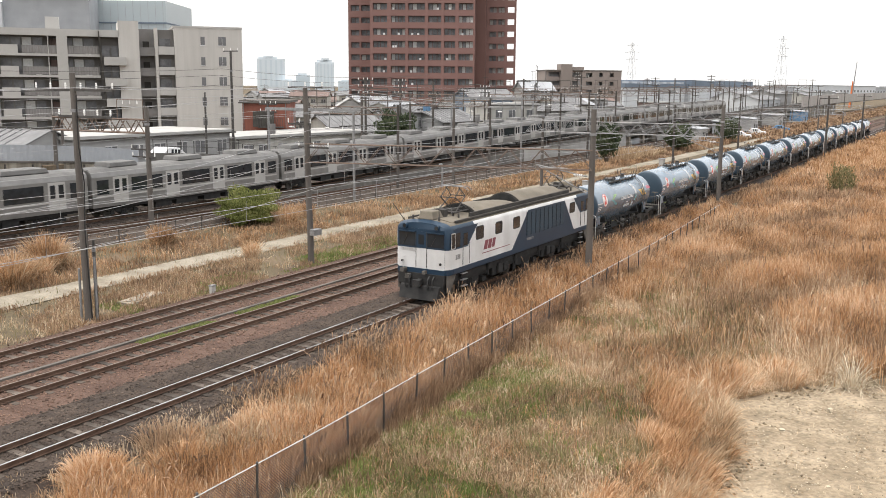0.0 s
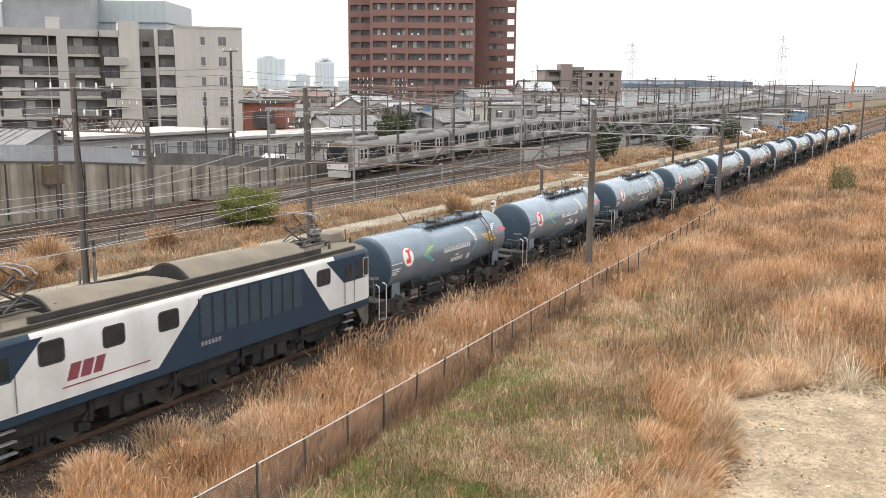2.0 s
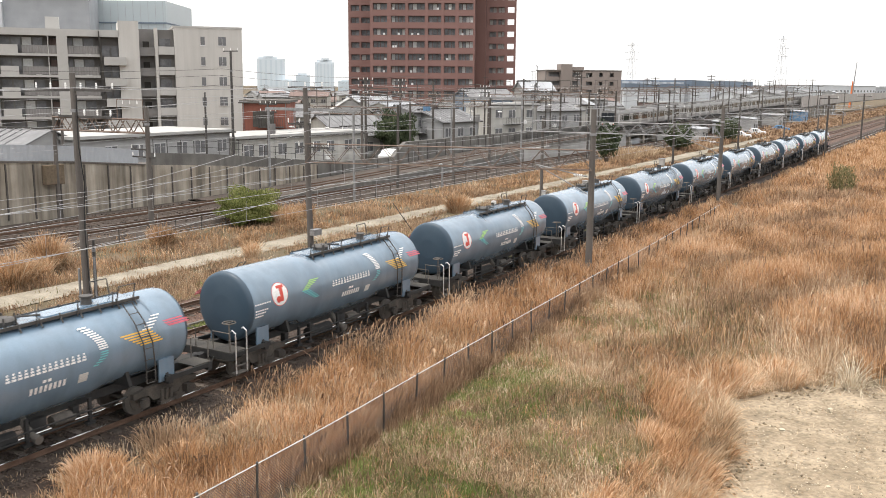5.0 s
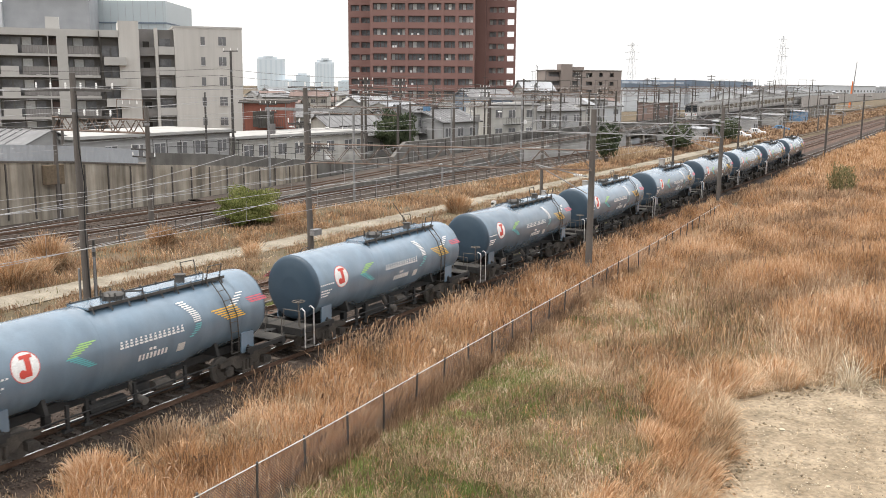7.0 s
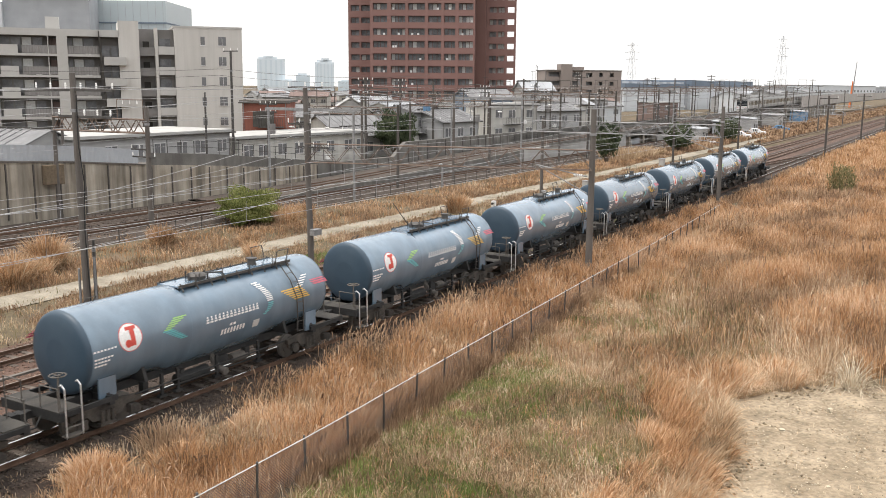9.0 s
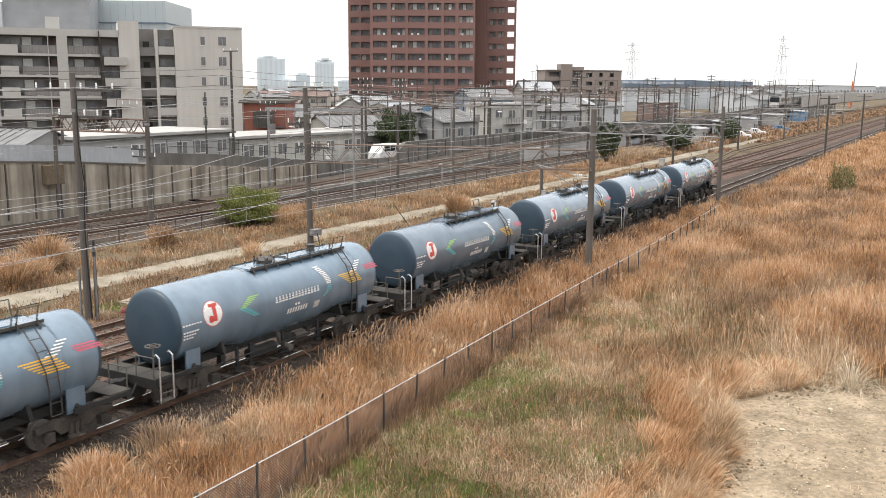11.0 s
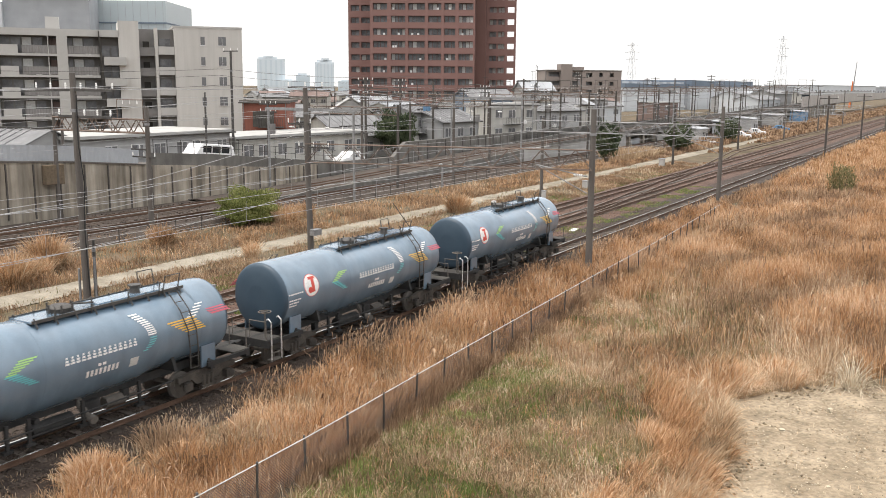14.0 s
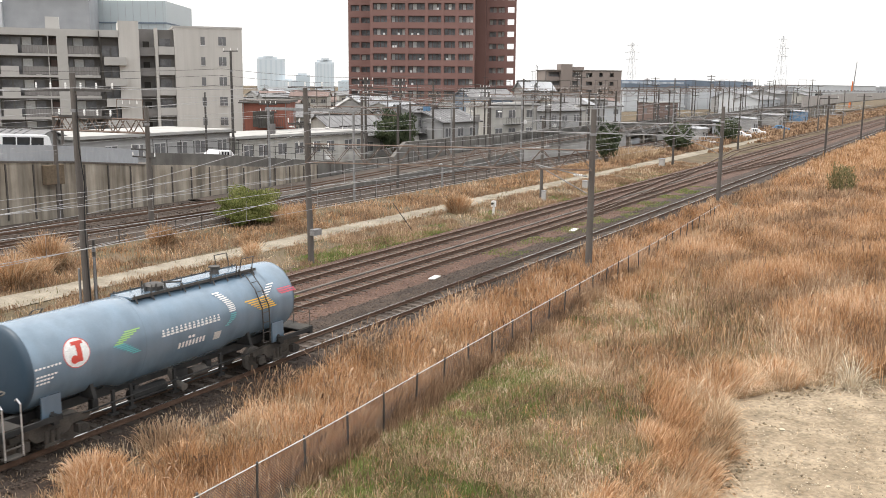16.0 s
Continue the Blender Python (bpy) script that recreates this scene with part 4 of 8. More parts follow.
def tank_wagon():
    t = thing("tank_wagon", pose(60, D, 0, 0, 0, 180), "blue-grey oil tank wagon with a round red emblem and white lettering", "tank wagon", "tank wagons of the freight train")
    NS = 48

    def ring(x, r, drop=0.0, flat=0.0):
        out = []
        for i in range(NS):
            s, c = math.sin(2 * math.pi * i / NS), math.cos(2 * math.pi * i / NS)
            out.append((x, r * c, 2.31 + r * s - drop * max(0.0, -s - 0.45) / 0.55 - flat * max(0.0, min(1.0, (s - 0.55) / 0.3))))
        return out
    tk = S()
    tk.loft([ring(x, r, d, f) for x, r, d, f in ((-5.3, TA - 0.01, 0.0, 0), (-5.2, TA, 0, 0), (-4.3, TA, 0, 0), (-4.1, TA, 0, 0.09), (-2.6, TA, 0.02, 0.09), (-2.0, TA, 0.2, 0.09), (1.05, TA, 0.2, 0.09), (1.2, TA, 0.2, 0.06), (1.3, TA, 0.2, 0), (2.0, TA, 0.2, 0), (2.6, TA, 0.02, 0), (5.05, TA, 0, 0), (5.15, TA - 0.01, 0, 0))], cap=False)
    body = part("tank", tk, M["tank"], t, "blue-grey steel tank barrel", smooth=True)
    for e in (1, -1):
        hd = S()
        rs = [ring((5.15 if e > 0 else -5.3) + e * dx, TA - dr) for dx, dr in ((0, 0.01), (0.07, 0.025), (0.125, 0.07), (0.16, 0.15), (0.2, 0.4), (0.235, 0.8))]
        hd.loft(rs, cap=False)
        hd.add(rs[-1], [tuple(range(NS))])
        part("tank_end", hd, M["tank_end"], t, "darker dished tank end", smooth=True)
    for xx in (1.42, -4.2):
        part("weld_band", S().loft([ring(xx - 0.012, TA + 0.003, 0.2 if xx > 0 else 0.0), ring(xx + 0.012, TA + 0.003, 0.2 if xx > 0 else 0.0)], cap=False), M["tank"], body)
    # livery on both flanks; the far side is the near side turned round
    for turn in (0, 180):
        m = pose(0, 0, 0, 0, 0, turn)
        part("emblem_ring", flank_disc(lx(0), ang(2.62), 0.425, 0.002), M["red"], t, "thin red ring of the round emblem", at=m)
        part("emblem_disc", flank_disc(lx(0), ang(2.62), 0.40, 0.005), M["letter"], t, "white disc of the round emblem", at=m)
        jj = decal([(lx(0.02), lx(-0.22), ang(2.80), ang(2.90), 0), (lx(0.14), lx(0.0), ang(2.42), ang(2.80), 0), (lx(0.12), lx(-0.12), ang(2.34), ang(2.42), 0)])
        if turn == 0:
            jj = decal([(lx(0.24), lx(-0.12), ang(2.82), ang(2.91), 0), (lx(0.16), lx(0.0), ang(2.46), ang(2.84), 0), (lx(0.16), lx(-0.06), ang(2.36), ang(2.46), 0)])
        e = part("emblem", jj, M["red"], t, "red hooked stroke of the emblem", at=m @ pose(0, 0.004, 0))
        part("emblem_dot", flank_disc(lx(-0.10), ang(2.45), 0.115, 0.0095), M["red"], t, "", at=m)
        g = [(lx(1.25 + 0.085 * k), lx(1.25 + 0.085 * k) - 0.30 - 0.05 * k, ang(2.50 + 0.055 * k), ang(2.535 + 0.055 * k), 0.0) for k in range(6)]
        for q in g:
            part("green_stripe", decal([q]), M["green"], t, "lime green stripe of a wing mark", at=m)
        g = [(lx(1.2 + 0.11 * k), lx(1.2 + 0.11 * k) - 0.42 + 0.02 * k, ang(2.46 - 0.055 * k), ang(2.495 - 0.055 * k), 0.0) for k in range(7)]
        for q in g:
            part("teal_stripe", decal([q]), M["teal"], t, "teal stripe of a wing mark", at=m)
        bars = [(lx(2.98 + 0.178 * k + 0.02 * q), lx(2.98 + 0.178 * k + 0.13 - 0.015 * q), ang(2.34 + 0.078 * q), ang(2.395 + 0.078 * q), 0.0) for k in range(14) for q in range(3)]
        tagged(part("lettering", decal(bars), M["letter"], t, "white bars of the owner's lettering", at=m), "white bars of the owner's lettering", kind="stuff")
        bars = [(lx(3.68 + 0.145 * k), lx(3.68 + 0.145 * k + 0.08), ang(1.80), ang(1.99), 0.0) for k in range(8)]
        bars += [(lx(4.05 + 0.16 * k), lx(4.05 + 0.16 * k + 0.1), ang(2.06), ang(2.14), 0.0) for k in range(2)]
        bars += [(lx(3.85 + 0.14 * k), lx(3.85 + 0.14 * k + 0.09), ang(1.62), ang(1.69), 0.0) for k in range(6)]
        bars += [(lx(3.95 + 0.14 * k), lx(3.95 + 0.14 * k + 0.09), ang(1.50), ang(1.56), 0.0) for k in range(5)]
        tagged(part("painted_number", decal(bars), M["letter"], t, "white bars of the wagon number", at=m), "white bars of the wagon number", kind="stuff")
        part("notice", decal([(lx(5.2), lx(5.5), ang(1.66), ang(1.98), 0)]), M["curtain"], t, "small pale square notice", at=m)
        st = [(lx(5.43 + 0.5 * math.sin(0.155 * k) ** 1.0 * 0.9), lx(5.43 + 0.5 * math.sin(0.155 * k) * 0.9 + 0.30), ang(3.13 - 0.062 * k), ang(3.168 - 0.062 * k), 0.0) for k in range(11)]
        part("white_stripes", decal(st), M["letter"], t, "curved white striped mark", at=m)
        st = [(lx(5.92 - 0.035 * k * k * 0.3), lx(6.18 - 0.035 * k * k * 0.4), ang(2.42 - 0.066 * k), ang(2.45 - 0.066 * k), 0.0) for k in range(6)]
        part("teal_stripes", decal(st), M["teal"], t, "teal end of the striped mark", at=m)
        st = [(lx(6.65 + 0.13 * k), lx(7.75 + 0.08 * k), ang(2.66 - 0.075 * k), ang(2.70 - 0.075 * k), 0.0) for k in range(6)]
        for q in st:
            part("yellow_stripe", decal([q]), M["yellow"], t, "yellow stripe of a wing mark", at=m)
        st = [(lx(7.45 + 0.12 * k), lx(7.85 + 0.1 * k), ang(2.70 + 0.075 * k), ang(2.735 + 0.075 * k), 0.0) for k in range(5)]
        part("white_wing", decal(st), M["letter"], t, "white striped wing mark", at=m)
        st = [(lx(8.40), lx(9.25), ang(2.70), ang(2.75), 0.1), (lx(8.5), lx(9.3), ang(2.62), ang(2.68), 0.1), (lx(8.36), lx(9.1), ang(2.78), ang(2.82), 0.1)]
        part("red_mark", decal(st), M["pinkred"], t, "pink red slanted mark", at=m)
        bars = [(lx(-1.32 + 0.12 * k), lx(-1.32 + 0.12 * k + 0.07), ang(2.44), ang(2.49), 0.0) for k in range(7)]
        for r in range(3):
            bars += [(lx(-1.3 + 0.11 * k), lx(-1.3 + 0.11 * k + 0.075), ang(2.22 - 0.1 * r), ang(2.27 - 0.1 * r), 0.0) for k in range(6 - r)]
        tagged(part("small_lettering", decal(bars), M["letter"], t, "rows of small white bars", at=m), "rows of small white bars", kind="stuff")
        for xx in (lx(-0.8), lx(8.4)):
            sp = S().prism([(xx - 0.3, 0.92), (xx + 0.3, 0.92), (xx + 0.3, 1.62), (xx - 0.3, 1.62)], "y", 1.02, 1.08)
            part("saddle_plate", sp, M["tank"], t, "grey saddle plate", at=m)
        for xx in (lx(-2.38), lx(-1.86)):
            part("handrail", S().path([(xx, 1.3, 0.35), (xx, 1.3, 1.75), (xx, 1.16, 1.85), (xx, 1.1, 1.8)], 0.022, 6), M["alu"], t, "pale bent handrail", at=m)
        stp = S().span(lx(-1.86), lx(-2.4), 1.1, 1.32, 0.36, 0.40)
        stp.span(lx(-1.86), lx(-2.4), 1.28, 1.31, 0.62, 0.66)
        part("step", stp, M["dusty"], t, "", at=m)
        # ladder to the walkway
        ld = S()
        top = [(lx(7.15), TA * 0.6, 3.5), (lx(7.2), TA * 0.93, 3.0), (lx(7.35), TA + 0.08, 2.35), (lx(7.5), TA * 0.98, 1.7), (lx(7.55), 1.15, 1.05)]
        for dx in (0, -0.34):
            ld.path([(x + dx, y, z) for x, y, z in top], 0.02, 6)
        for k in range(8):
            f = k / 7 * 3.999
            i = min(3, int(f))
            a, b = Vector(top[i]), Vector(top[i + 1])
            p = a + (b - a) * (f - i)
            ld.rod(p, (p.x - 0.34, p.y, p.z), 0.013, n=5)
        part("ladder", ld, M["darksteel"], t, "black ladder over the tank side", at=m)
        bx = S()
        for xx, w in ((lx(0.9), 0.2), (lx(2.4), 0.16), (lx(4.2), 0.5), (lx(5.4), 0.2)):
            bx.box(xx, 0.6, 0.76, w, 0.2, 0.34)
        bx.path([(lx(0.2), 1.05, 0.82), (lx(6.9), 1.05, 0.82)], 0.025, 6)
        bx.path([(lx(1.0), 0.9, 0.6), (lx(6.0), 0.9, 0.55)], 0.03, 6)
        part("brake_gear", bx, M["under"], t, "dark brake rods and boxes", at=m)
        part("air_tank", S().rod((lx(2.2), 0.62, 0.62), (lx(3.5), 0.62, 0.62), 0.2, n=12), M["under"], t, "dark air reservoir under the frame", smooth=True, at=m)
        part("brake_cylinder", S().rod((lx(4.7), 0.55, 0.66), (lx(5.4), 0.55, 0.66), 0.17, n=12).rod((lx(5.4), 0.55, 0.66), (lx(6.1), 0.55, 0.7), 0.035, n=6), M["dusty"], t, "grey brake cylinder", smooth=True, at=m)
        for xx in (lx(1.35), lx(2.0), lx(3.7), lx(5.7)):
            part("hanger", S().span(xx - 0.05, xx + 0.05, 0.86, 0.94, 0.42, 1.12).span(xx - 0.14, xx + 0.14, 0.8, 0.96, 0.36, 0.44), M["under"], t, "", at=m)
        vl = S().rod((lx(3.9), 0.3, 1.15), (lx(3.9), 0.75, 0.6), 0.11, n=8)
        vl.rod((lx(3.9), 0.75, 0.6), (lx(3.9), 1.12, 0.52), 0.1, 0.13, 10)
        part("drain_valve", vl, M["dusty"], t, "short drain pipe with a capped end", smooth=True, at=m)
    # walkway, hatch and valves on top
    wk = part("walkway", S().span(lx(8.0), lx(2.6), -0.46, 0.46, 3.47, 3.52), M["tank"], t, "blue-grey walkway plate on the tank top")
    sk = S()
    for y in (-0.43, 0.43):
        sk.span(lx(8.0), lx(2.6), y * 1.1 - 0.02, y * 1.1 + 0.02, 3.46, 3.55)
        for k in range(9):
            sk.rod((lx(2.7 + 0.64 * k), y, 3.6), (lx(2.7 + 0.64 * k), y * 1.35, 3.34), 0.025, n=5)
    part("walkway_edge", sk, M["darksteel"], wk)
    part("walkway_tread", S().span(lx(7.2), lx(4.9), -0.3, 0.3, 3.52, 3.55), M["tank"], wk, "pale tread plate")
    for xx in (lx(3.3), lx(4.5), lx(5.8), lx(7.0)):
        part("stanchion", S().path([(xx, 0.5, 3.4), (xx, 0.54, 3.8), (xx, 0.46, 3.84)], 0.02, 5), M["darksteel"], t, "thin black stanchion")
    for sg in (1, -1):
        part("guard_rail", S().path([(lx(7.15), 0.5 * sg, 3.45), (lx(7.15), 0.62 * sg, 4.0), (lx(7.75), 0.62 * sg, 4.0), (lx(7.75), 0.5 * sg, 3.45)], 0.022, 6), M["darksteel"], t, "thin black guard rail hoop")
    ht = S().rod((lx(3.85), 0, 3.48), (lx(3.85), 0, 3.64), 0.3, 0.3, 18)
    ht.rod((lx(3.85), 0, 3.64), (lx(3.85), 0, 3.70), 0.34, 0.26, 18)
    for k in range(6):
        a = math.pi / 3 * k
        ht.rod((lx(3.85) + 0.36 * math.cos(a), 0.36 * math.sin(a), 3.5), (lx(3.85) + 0.36 * math.cos(a), 0.36 * math.sin(a), 3.76), 0.03, n=6)
    ht.rod((lx(4.0), 0.0, 3.68), (lx(4.9), 0.1, 3.58), 0.03, n=6)
    part("hatch", ht, M["darksteel"], t, "round dark filling hatch", smooth=True)
    part("valve", S().rod((lx(6.5), 0, 3.55), (lx(6.5), 0, 3.76), 0.17, 0.13, 12).rod((lx(6.5), 0, 3.76), (lx(6.5), 0, 3.80), 0.2, 0.2, 12), M["darksteel"], t, "safety valve", smooth=True)
    # frame, platforms, bogies, couplers
    fr = S()
    for y in (-0.42, 0.42):
        fr.span(-6.3, 6.3, y - 0.09, y + 0.09, 0.86, 1.12)
    for x in (-6.25, -4.6, 4.6, 6.25):
        fr.span(x - 0.09, x + 0.09, -1.25, 1.25, 0.84, 1.1)
    for y in (-1.22, 1.22):
        fr.span(4.4, 6.3, y - 0.04, y + 0.04, 0.94, 1.08)
        fr.span(-6.3, -4.4, y - 0.04, y + 0.04, 0.94, 1.08)
    for x in (-4.6, 4.6, -3.2, 3.2):
        fr.prism([(-1.1, 1.1), (1.1, 1.1), (0.95, 1.55), (0.5, 1.2), (-0.5, 1.2), (-0.95, 1.55)], "x", x - 0.06, x + 0.06)
    part("frame", fr, M["under"], t, "dark wagon underframe")
    for e in (1, -1):
        dk = S().span(min(e * 5.6, e * 6.34), max(e * 5.6, e * 6.34), -1.22, 1.22, 1.08, 1.12)
        part("end_platform", dk, M["roofdark"], t, "dark end platform")
        for sg in (1, -1):
            part("end_rail", S().path([(e * 6.28, 1.15 * sg, 1.1), (e * 6.28, 1.15 * sg, 1.75), (e * 6.28, 0.4 * sg, 1.75), (e * 6.28, 0.4 * sg, 1.1)], 0.022, 6), M["dusty"], t)
        cp = S().box(e * 6.5, 0, 0.88, 0.5, 0.2, 0.22)
        cp.box(e * 6.68, 0.04 * e, 0.88, 0.2, 0.36, 0.28)
        part("coupler", cp, M["under"], t, "automatic coupler")
        hs = S().path([(e * 6.32, 0.45, 0.9), (e * 6.5, 0.42, 0.6), (e * 6.7, 0.3, 0.55)], 0.03, 6)
        part("brake_hose", hs, M["rubber"], t)
        bogie_frame(t, e * 4.6, 1.25, "tan")
        for dx in (-0.825, 0.825):
            wheelset(t, e * 4.6 + dx)
    bw = S()
    for i in range(16):
        a, b = 2 * math.pi * i / 16, 2 * math.pi * (i + 1) / 16
        bw.rod((6.1 + 0.22 * math.cos(a), 0.95 + 0.22 * math.sin(a), 2.06), (6.1 + 0.22 * math.cos(b), 0.95 + 0.22 * math.sin(b), 2.06), 0.02, n=5)
    bw.rod((5.88, 0.95, 2.06), (6.32, 0.95, 2.06), 0.015, n=5)
    bw.rod((6.1, 0.73, 2.06), (6.1, 1.17, 2.06), 0.015, n=5)
    bw.rod((6.1, 0.95, 1.05), (6.1, 0.95, 2.06), 0.03, n=6)
    part("brake_wheel", bw, M["dusty"], t, "hand brake wheel on its post")
    return t


loco = locomotive()
first_wagon = tank_wagon()
wagons = [first_wagon] + [copy_thing(first_wagon, pose(60 + 13.57 * k, D, 0, 0, 0, 180)) for k in range(1, 12)]


# ---------------------------------------------------------------- commuter train
def commuter_car(name, tail):
    t = thing(name, pose(0, YC, 0), "stainless steel commuter train car with " + ("a black glazed cab" if tail else "dark windows"), "train car", "cars of the commuter train")
    L = 19.6
    sec = [(1.38, 0.95), (1.40, 1.2), (1.40, 3.05), (1.3, 3.36), (1.05, 3.52), (0.5, 3.6), (0, 3.62)]
    sec = sec + [(-y, z) for y, z in reversed(sec[:-1])]
    b = S()
    if tail:
        b.loft([[(x, y * k, z) for y, z in sec] for x, k in ((-9.8, 0.93), (-9.5, 1.0), (9.8, 1.0))])
    else:
        b.loft([[(x, y, z) for y, z in sec] for x in (-9.8, 9.8)])
    part("body", b, M["brush"], t, "stainless steel body shell")
    part("roof", S().prism([(1.25, 3.40), (1.0, 3.56), (0.5, 3.63), (0, 3.65), (-0.5, 3.63), (-1.0, 3.56), (-1.25, 3.40)], "x", -9.7, 9.7), M["trainroof"], t, "grey roof")
    for x in (-5.5, 5.5) if tail else (-6.5, 0, 6.5):
        part("roof_unit", S().box(x, 0, 3.78, 2.6 if not tail else 3.6, 1.7, 0.32, top=0.9), M["trainroof"], t, "roof cooling unit", bevel=0.05)
    for sgn in (-1, 1):
        y0 = 1.40 * sgn
        a, c = (y0, y0 + 0.012 * sgn)
        part("stripe", S().span(-9.5, 9.5, min(a, c), max(a, c), 1.62, 1.74), M["parapet"], t, "pale line under the windows")
        for k in range(4):
            xd = -7.35 + 4.9 * k
            d = part("door", S().span(xd - 0.66, xd + 0.66, min(y0, y0 + 0.016 * sgn), max(y0, y0 + 0.016 * sgn), 1.15, 3.0), M["parapet"], t, "double sliding door")
            for dx in (-0.33, 0.33):
                part("door_window", S().span(xd + dx - 0.2, xd + dx + 0.2, min(y0, y0 + 0.024 * sgn), max(y0, y0 + 0.024 * sgn), 1.95, 2.82), M["glass"], d)
        for k in range(3):
            xd = -4.9 + 4.9 * k
            part("window", S().span(xd - 1.45, xd + 1.45, min(y0, y0 + 0.014 * sgn), max(y0, y0 + 0.014 * sgn), 1.85, 2.85), M["glass"], t, "wide dark window")
        for xd in (8.9,) if tail else (-8.9, 8.9):
            part("window", S().span(xd - 0.5, xd + 0.5, min(y0, y0 + 0.014 * sgn), max(y0, y0 + 0.014 * sgn), 1.85, 2.85), M["glass"], t, "narrow dark window")
    part("underframe", S().span(-9.6, 9.6, -1.2, 1.2, 0.75, 0.97), M["under"], t)
    eq = S()
    for x, w in ((-3.2, 1.6), (-0.8, 2.2), (1.9, 1.8), (4.0, 1.2)):
        eq.box(x, 0, 0.6, w, 2.3, 0.45)
    part("equipment_box", eq, M["under"], t, "dark underfloor equipment")
    for x in (-6.9, 6.9):
        bogie_frame(t, x, 1.45, False)
        for dx in (-1.05, 1.05):
            wheelset(t, x + dx)
    if tail:
        part("cab_face", S().prism([(-1.25, 1.75), (1.25, 1.75), (1.22, 3.2), (-1.22, 3.2)], "x", -9.83, -9.8), M["glass"], t, "black glazed cab face")
        part("cab_mask", S().prism([(-1.28, 1.0), (1.28, 1.0), (1.25, 1.75), (-1.25, 1.75)], "x", -9.84, -9.8), M["white"], t, "white lower cab face")
        for y in (-0.95, 0.95):
            part("tail_light", S().disc((-9.86, y, 1.35), "x", 0.1, 0.03, 12), M["red"], t, "red tail light")
        part("skirt", S().span(-9.8, -9.3, -1.2, 1.2, 0.25, 0.9), M["parapet"], t, "pale skirt under the cab")
        part("cab_door", S().span(-8.95, -8.35, -1.415, -1.4, 1.2, 2.95), M["alu"], t, "cab side door")
    return t


tail_car = commuter_car("commuter_car", True)
mid_car = commuter_car("commuter_car", False)
cars = [tail_car, mid_car] + [copy_thing(mid_car, pose(80 + 20 * k, YC, 0.3)) for k in range(8)]


# ---------------------------------------------------------------- chain-link fence beside the track
FENCE = [(8, 14.15), (14, 14.35), (19, 14.5), (23.3, 14.77), (31.4, 15.2), (41.3, 15.7), (52.6, 16.15), (73.3, 17.35)]


def along(rows, x):
    for (xa, ya), (xb, yb) in zip(rows, rows[1:]):
        if x <= xb:
            return ya + (yb - ya) * (x - xa) / (xb - xa)
    return rows[-1][1]


def near_fence():
    t = thing("chain_link_fence", pose(0, 0, 0), "rusty chain-link fence with thin posts and a pale top rail", "fence")
    bay = S()
    H, W, step, w = 1.28, 2.0, 0.08, 0.0105
    k = -int(H / step)
    while k * step < W:
        for sgn in (1, -1):
            x0 = k * step if sgn > 0 else k * step + H
            pts = []
            for f in (0, 1):
                pts.append((x0 + sgn * H * f, H * f))
            (xa, za), (xb, zb) = pts
            def clip(xv, xa=xa, za=za, xb=xb, zb=zb):
                return za + (zb - za) * (xv - xa) / (xb - xa)
            lo, hi = max(0, min(xa, xb)), min(W, max(xa, xb))
            if hi - lo > 0.02:
                p, q = (lo, clip(lo)), (hi, clip(hi))
                bay.add([(p[0] - w, 0, p[1]), (p[0] + w, 0.004, p[1]), (q[0] + w, 0.004, q[1]), (q[0] - w, 0, q[1])], [(0, 1, 2, 3)])
        k += 1
    bay_mesh = bay.mesh("netting", M["mesh"], normals=False)
    rail_mesh = S().rod((0, 0, 1.29), (2.02, 0, 1.29), 0.015, n=6).mesh("top_rail", M["curtain"])
    post_mesh = S().rod((0, 0, -0.1), (0, 0, 1.33), 0.032, n=8).rod((0, 0, 1.33), (0, 0, 1.36), 0.04, 0.02, 8).mesh("post", M["darksteel"])
    x = 8.0
    while x < 73:
        y = along(FENCE, x)
        x2 = x + 1.98
        y2 = along(FENCE, x2)
        d = math.degrees(math.atan2(y2 - y, x2 - x))
        for nm, me in (("netting", bay_mesh), ("top_rail", rail_mesh), ("post", post_mesh)):
            ob = new(nm, me)
            ob.parent = t
            ob.matrix_basis = pose(x, y, -0.52, 0, 0, d) if nm != "post" else pose(x, y, -0.52, rng.uniform(-2, 2), rng.uniform(-2, 2), d)
        x, y = x2, y2
    return t


near_fence()


# ---------------------------------------------------------------- overhead line: poles, gantries, wires
def insulator(s, p, d, n=4, r=0.07):
    """A string of porcelain sheds from p along d."""
    p, d = Vector(p), Vector(d)
    for i in range(n):
        a = p + d * (i / n)
        s.rod(a, a + d * (0.5 / n), r, r * 0.75, 8)
        s.rod(a + d * (0.5 / n), a + d * (1.0 / n), r * 0.4, r * 0.4, 6)


shed = S()
shed.loft([[(q * math.cos(6.2832 * k / 8), q * math.sin(6.2832 * k / 8), zz) for k in range(8)] for q, zz in ((0.02, 0), (0.02, 0.04), (0.05, 0.05), (0.03, 0.1), (0.02, 0.11), (0.05, 0.13), (0.03, 0.18), (0.045, 0.2), (0.02, 0.26))])
INSULATOR = shed.mesh("insulator", M["insul"])


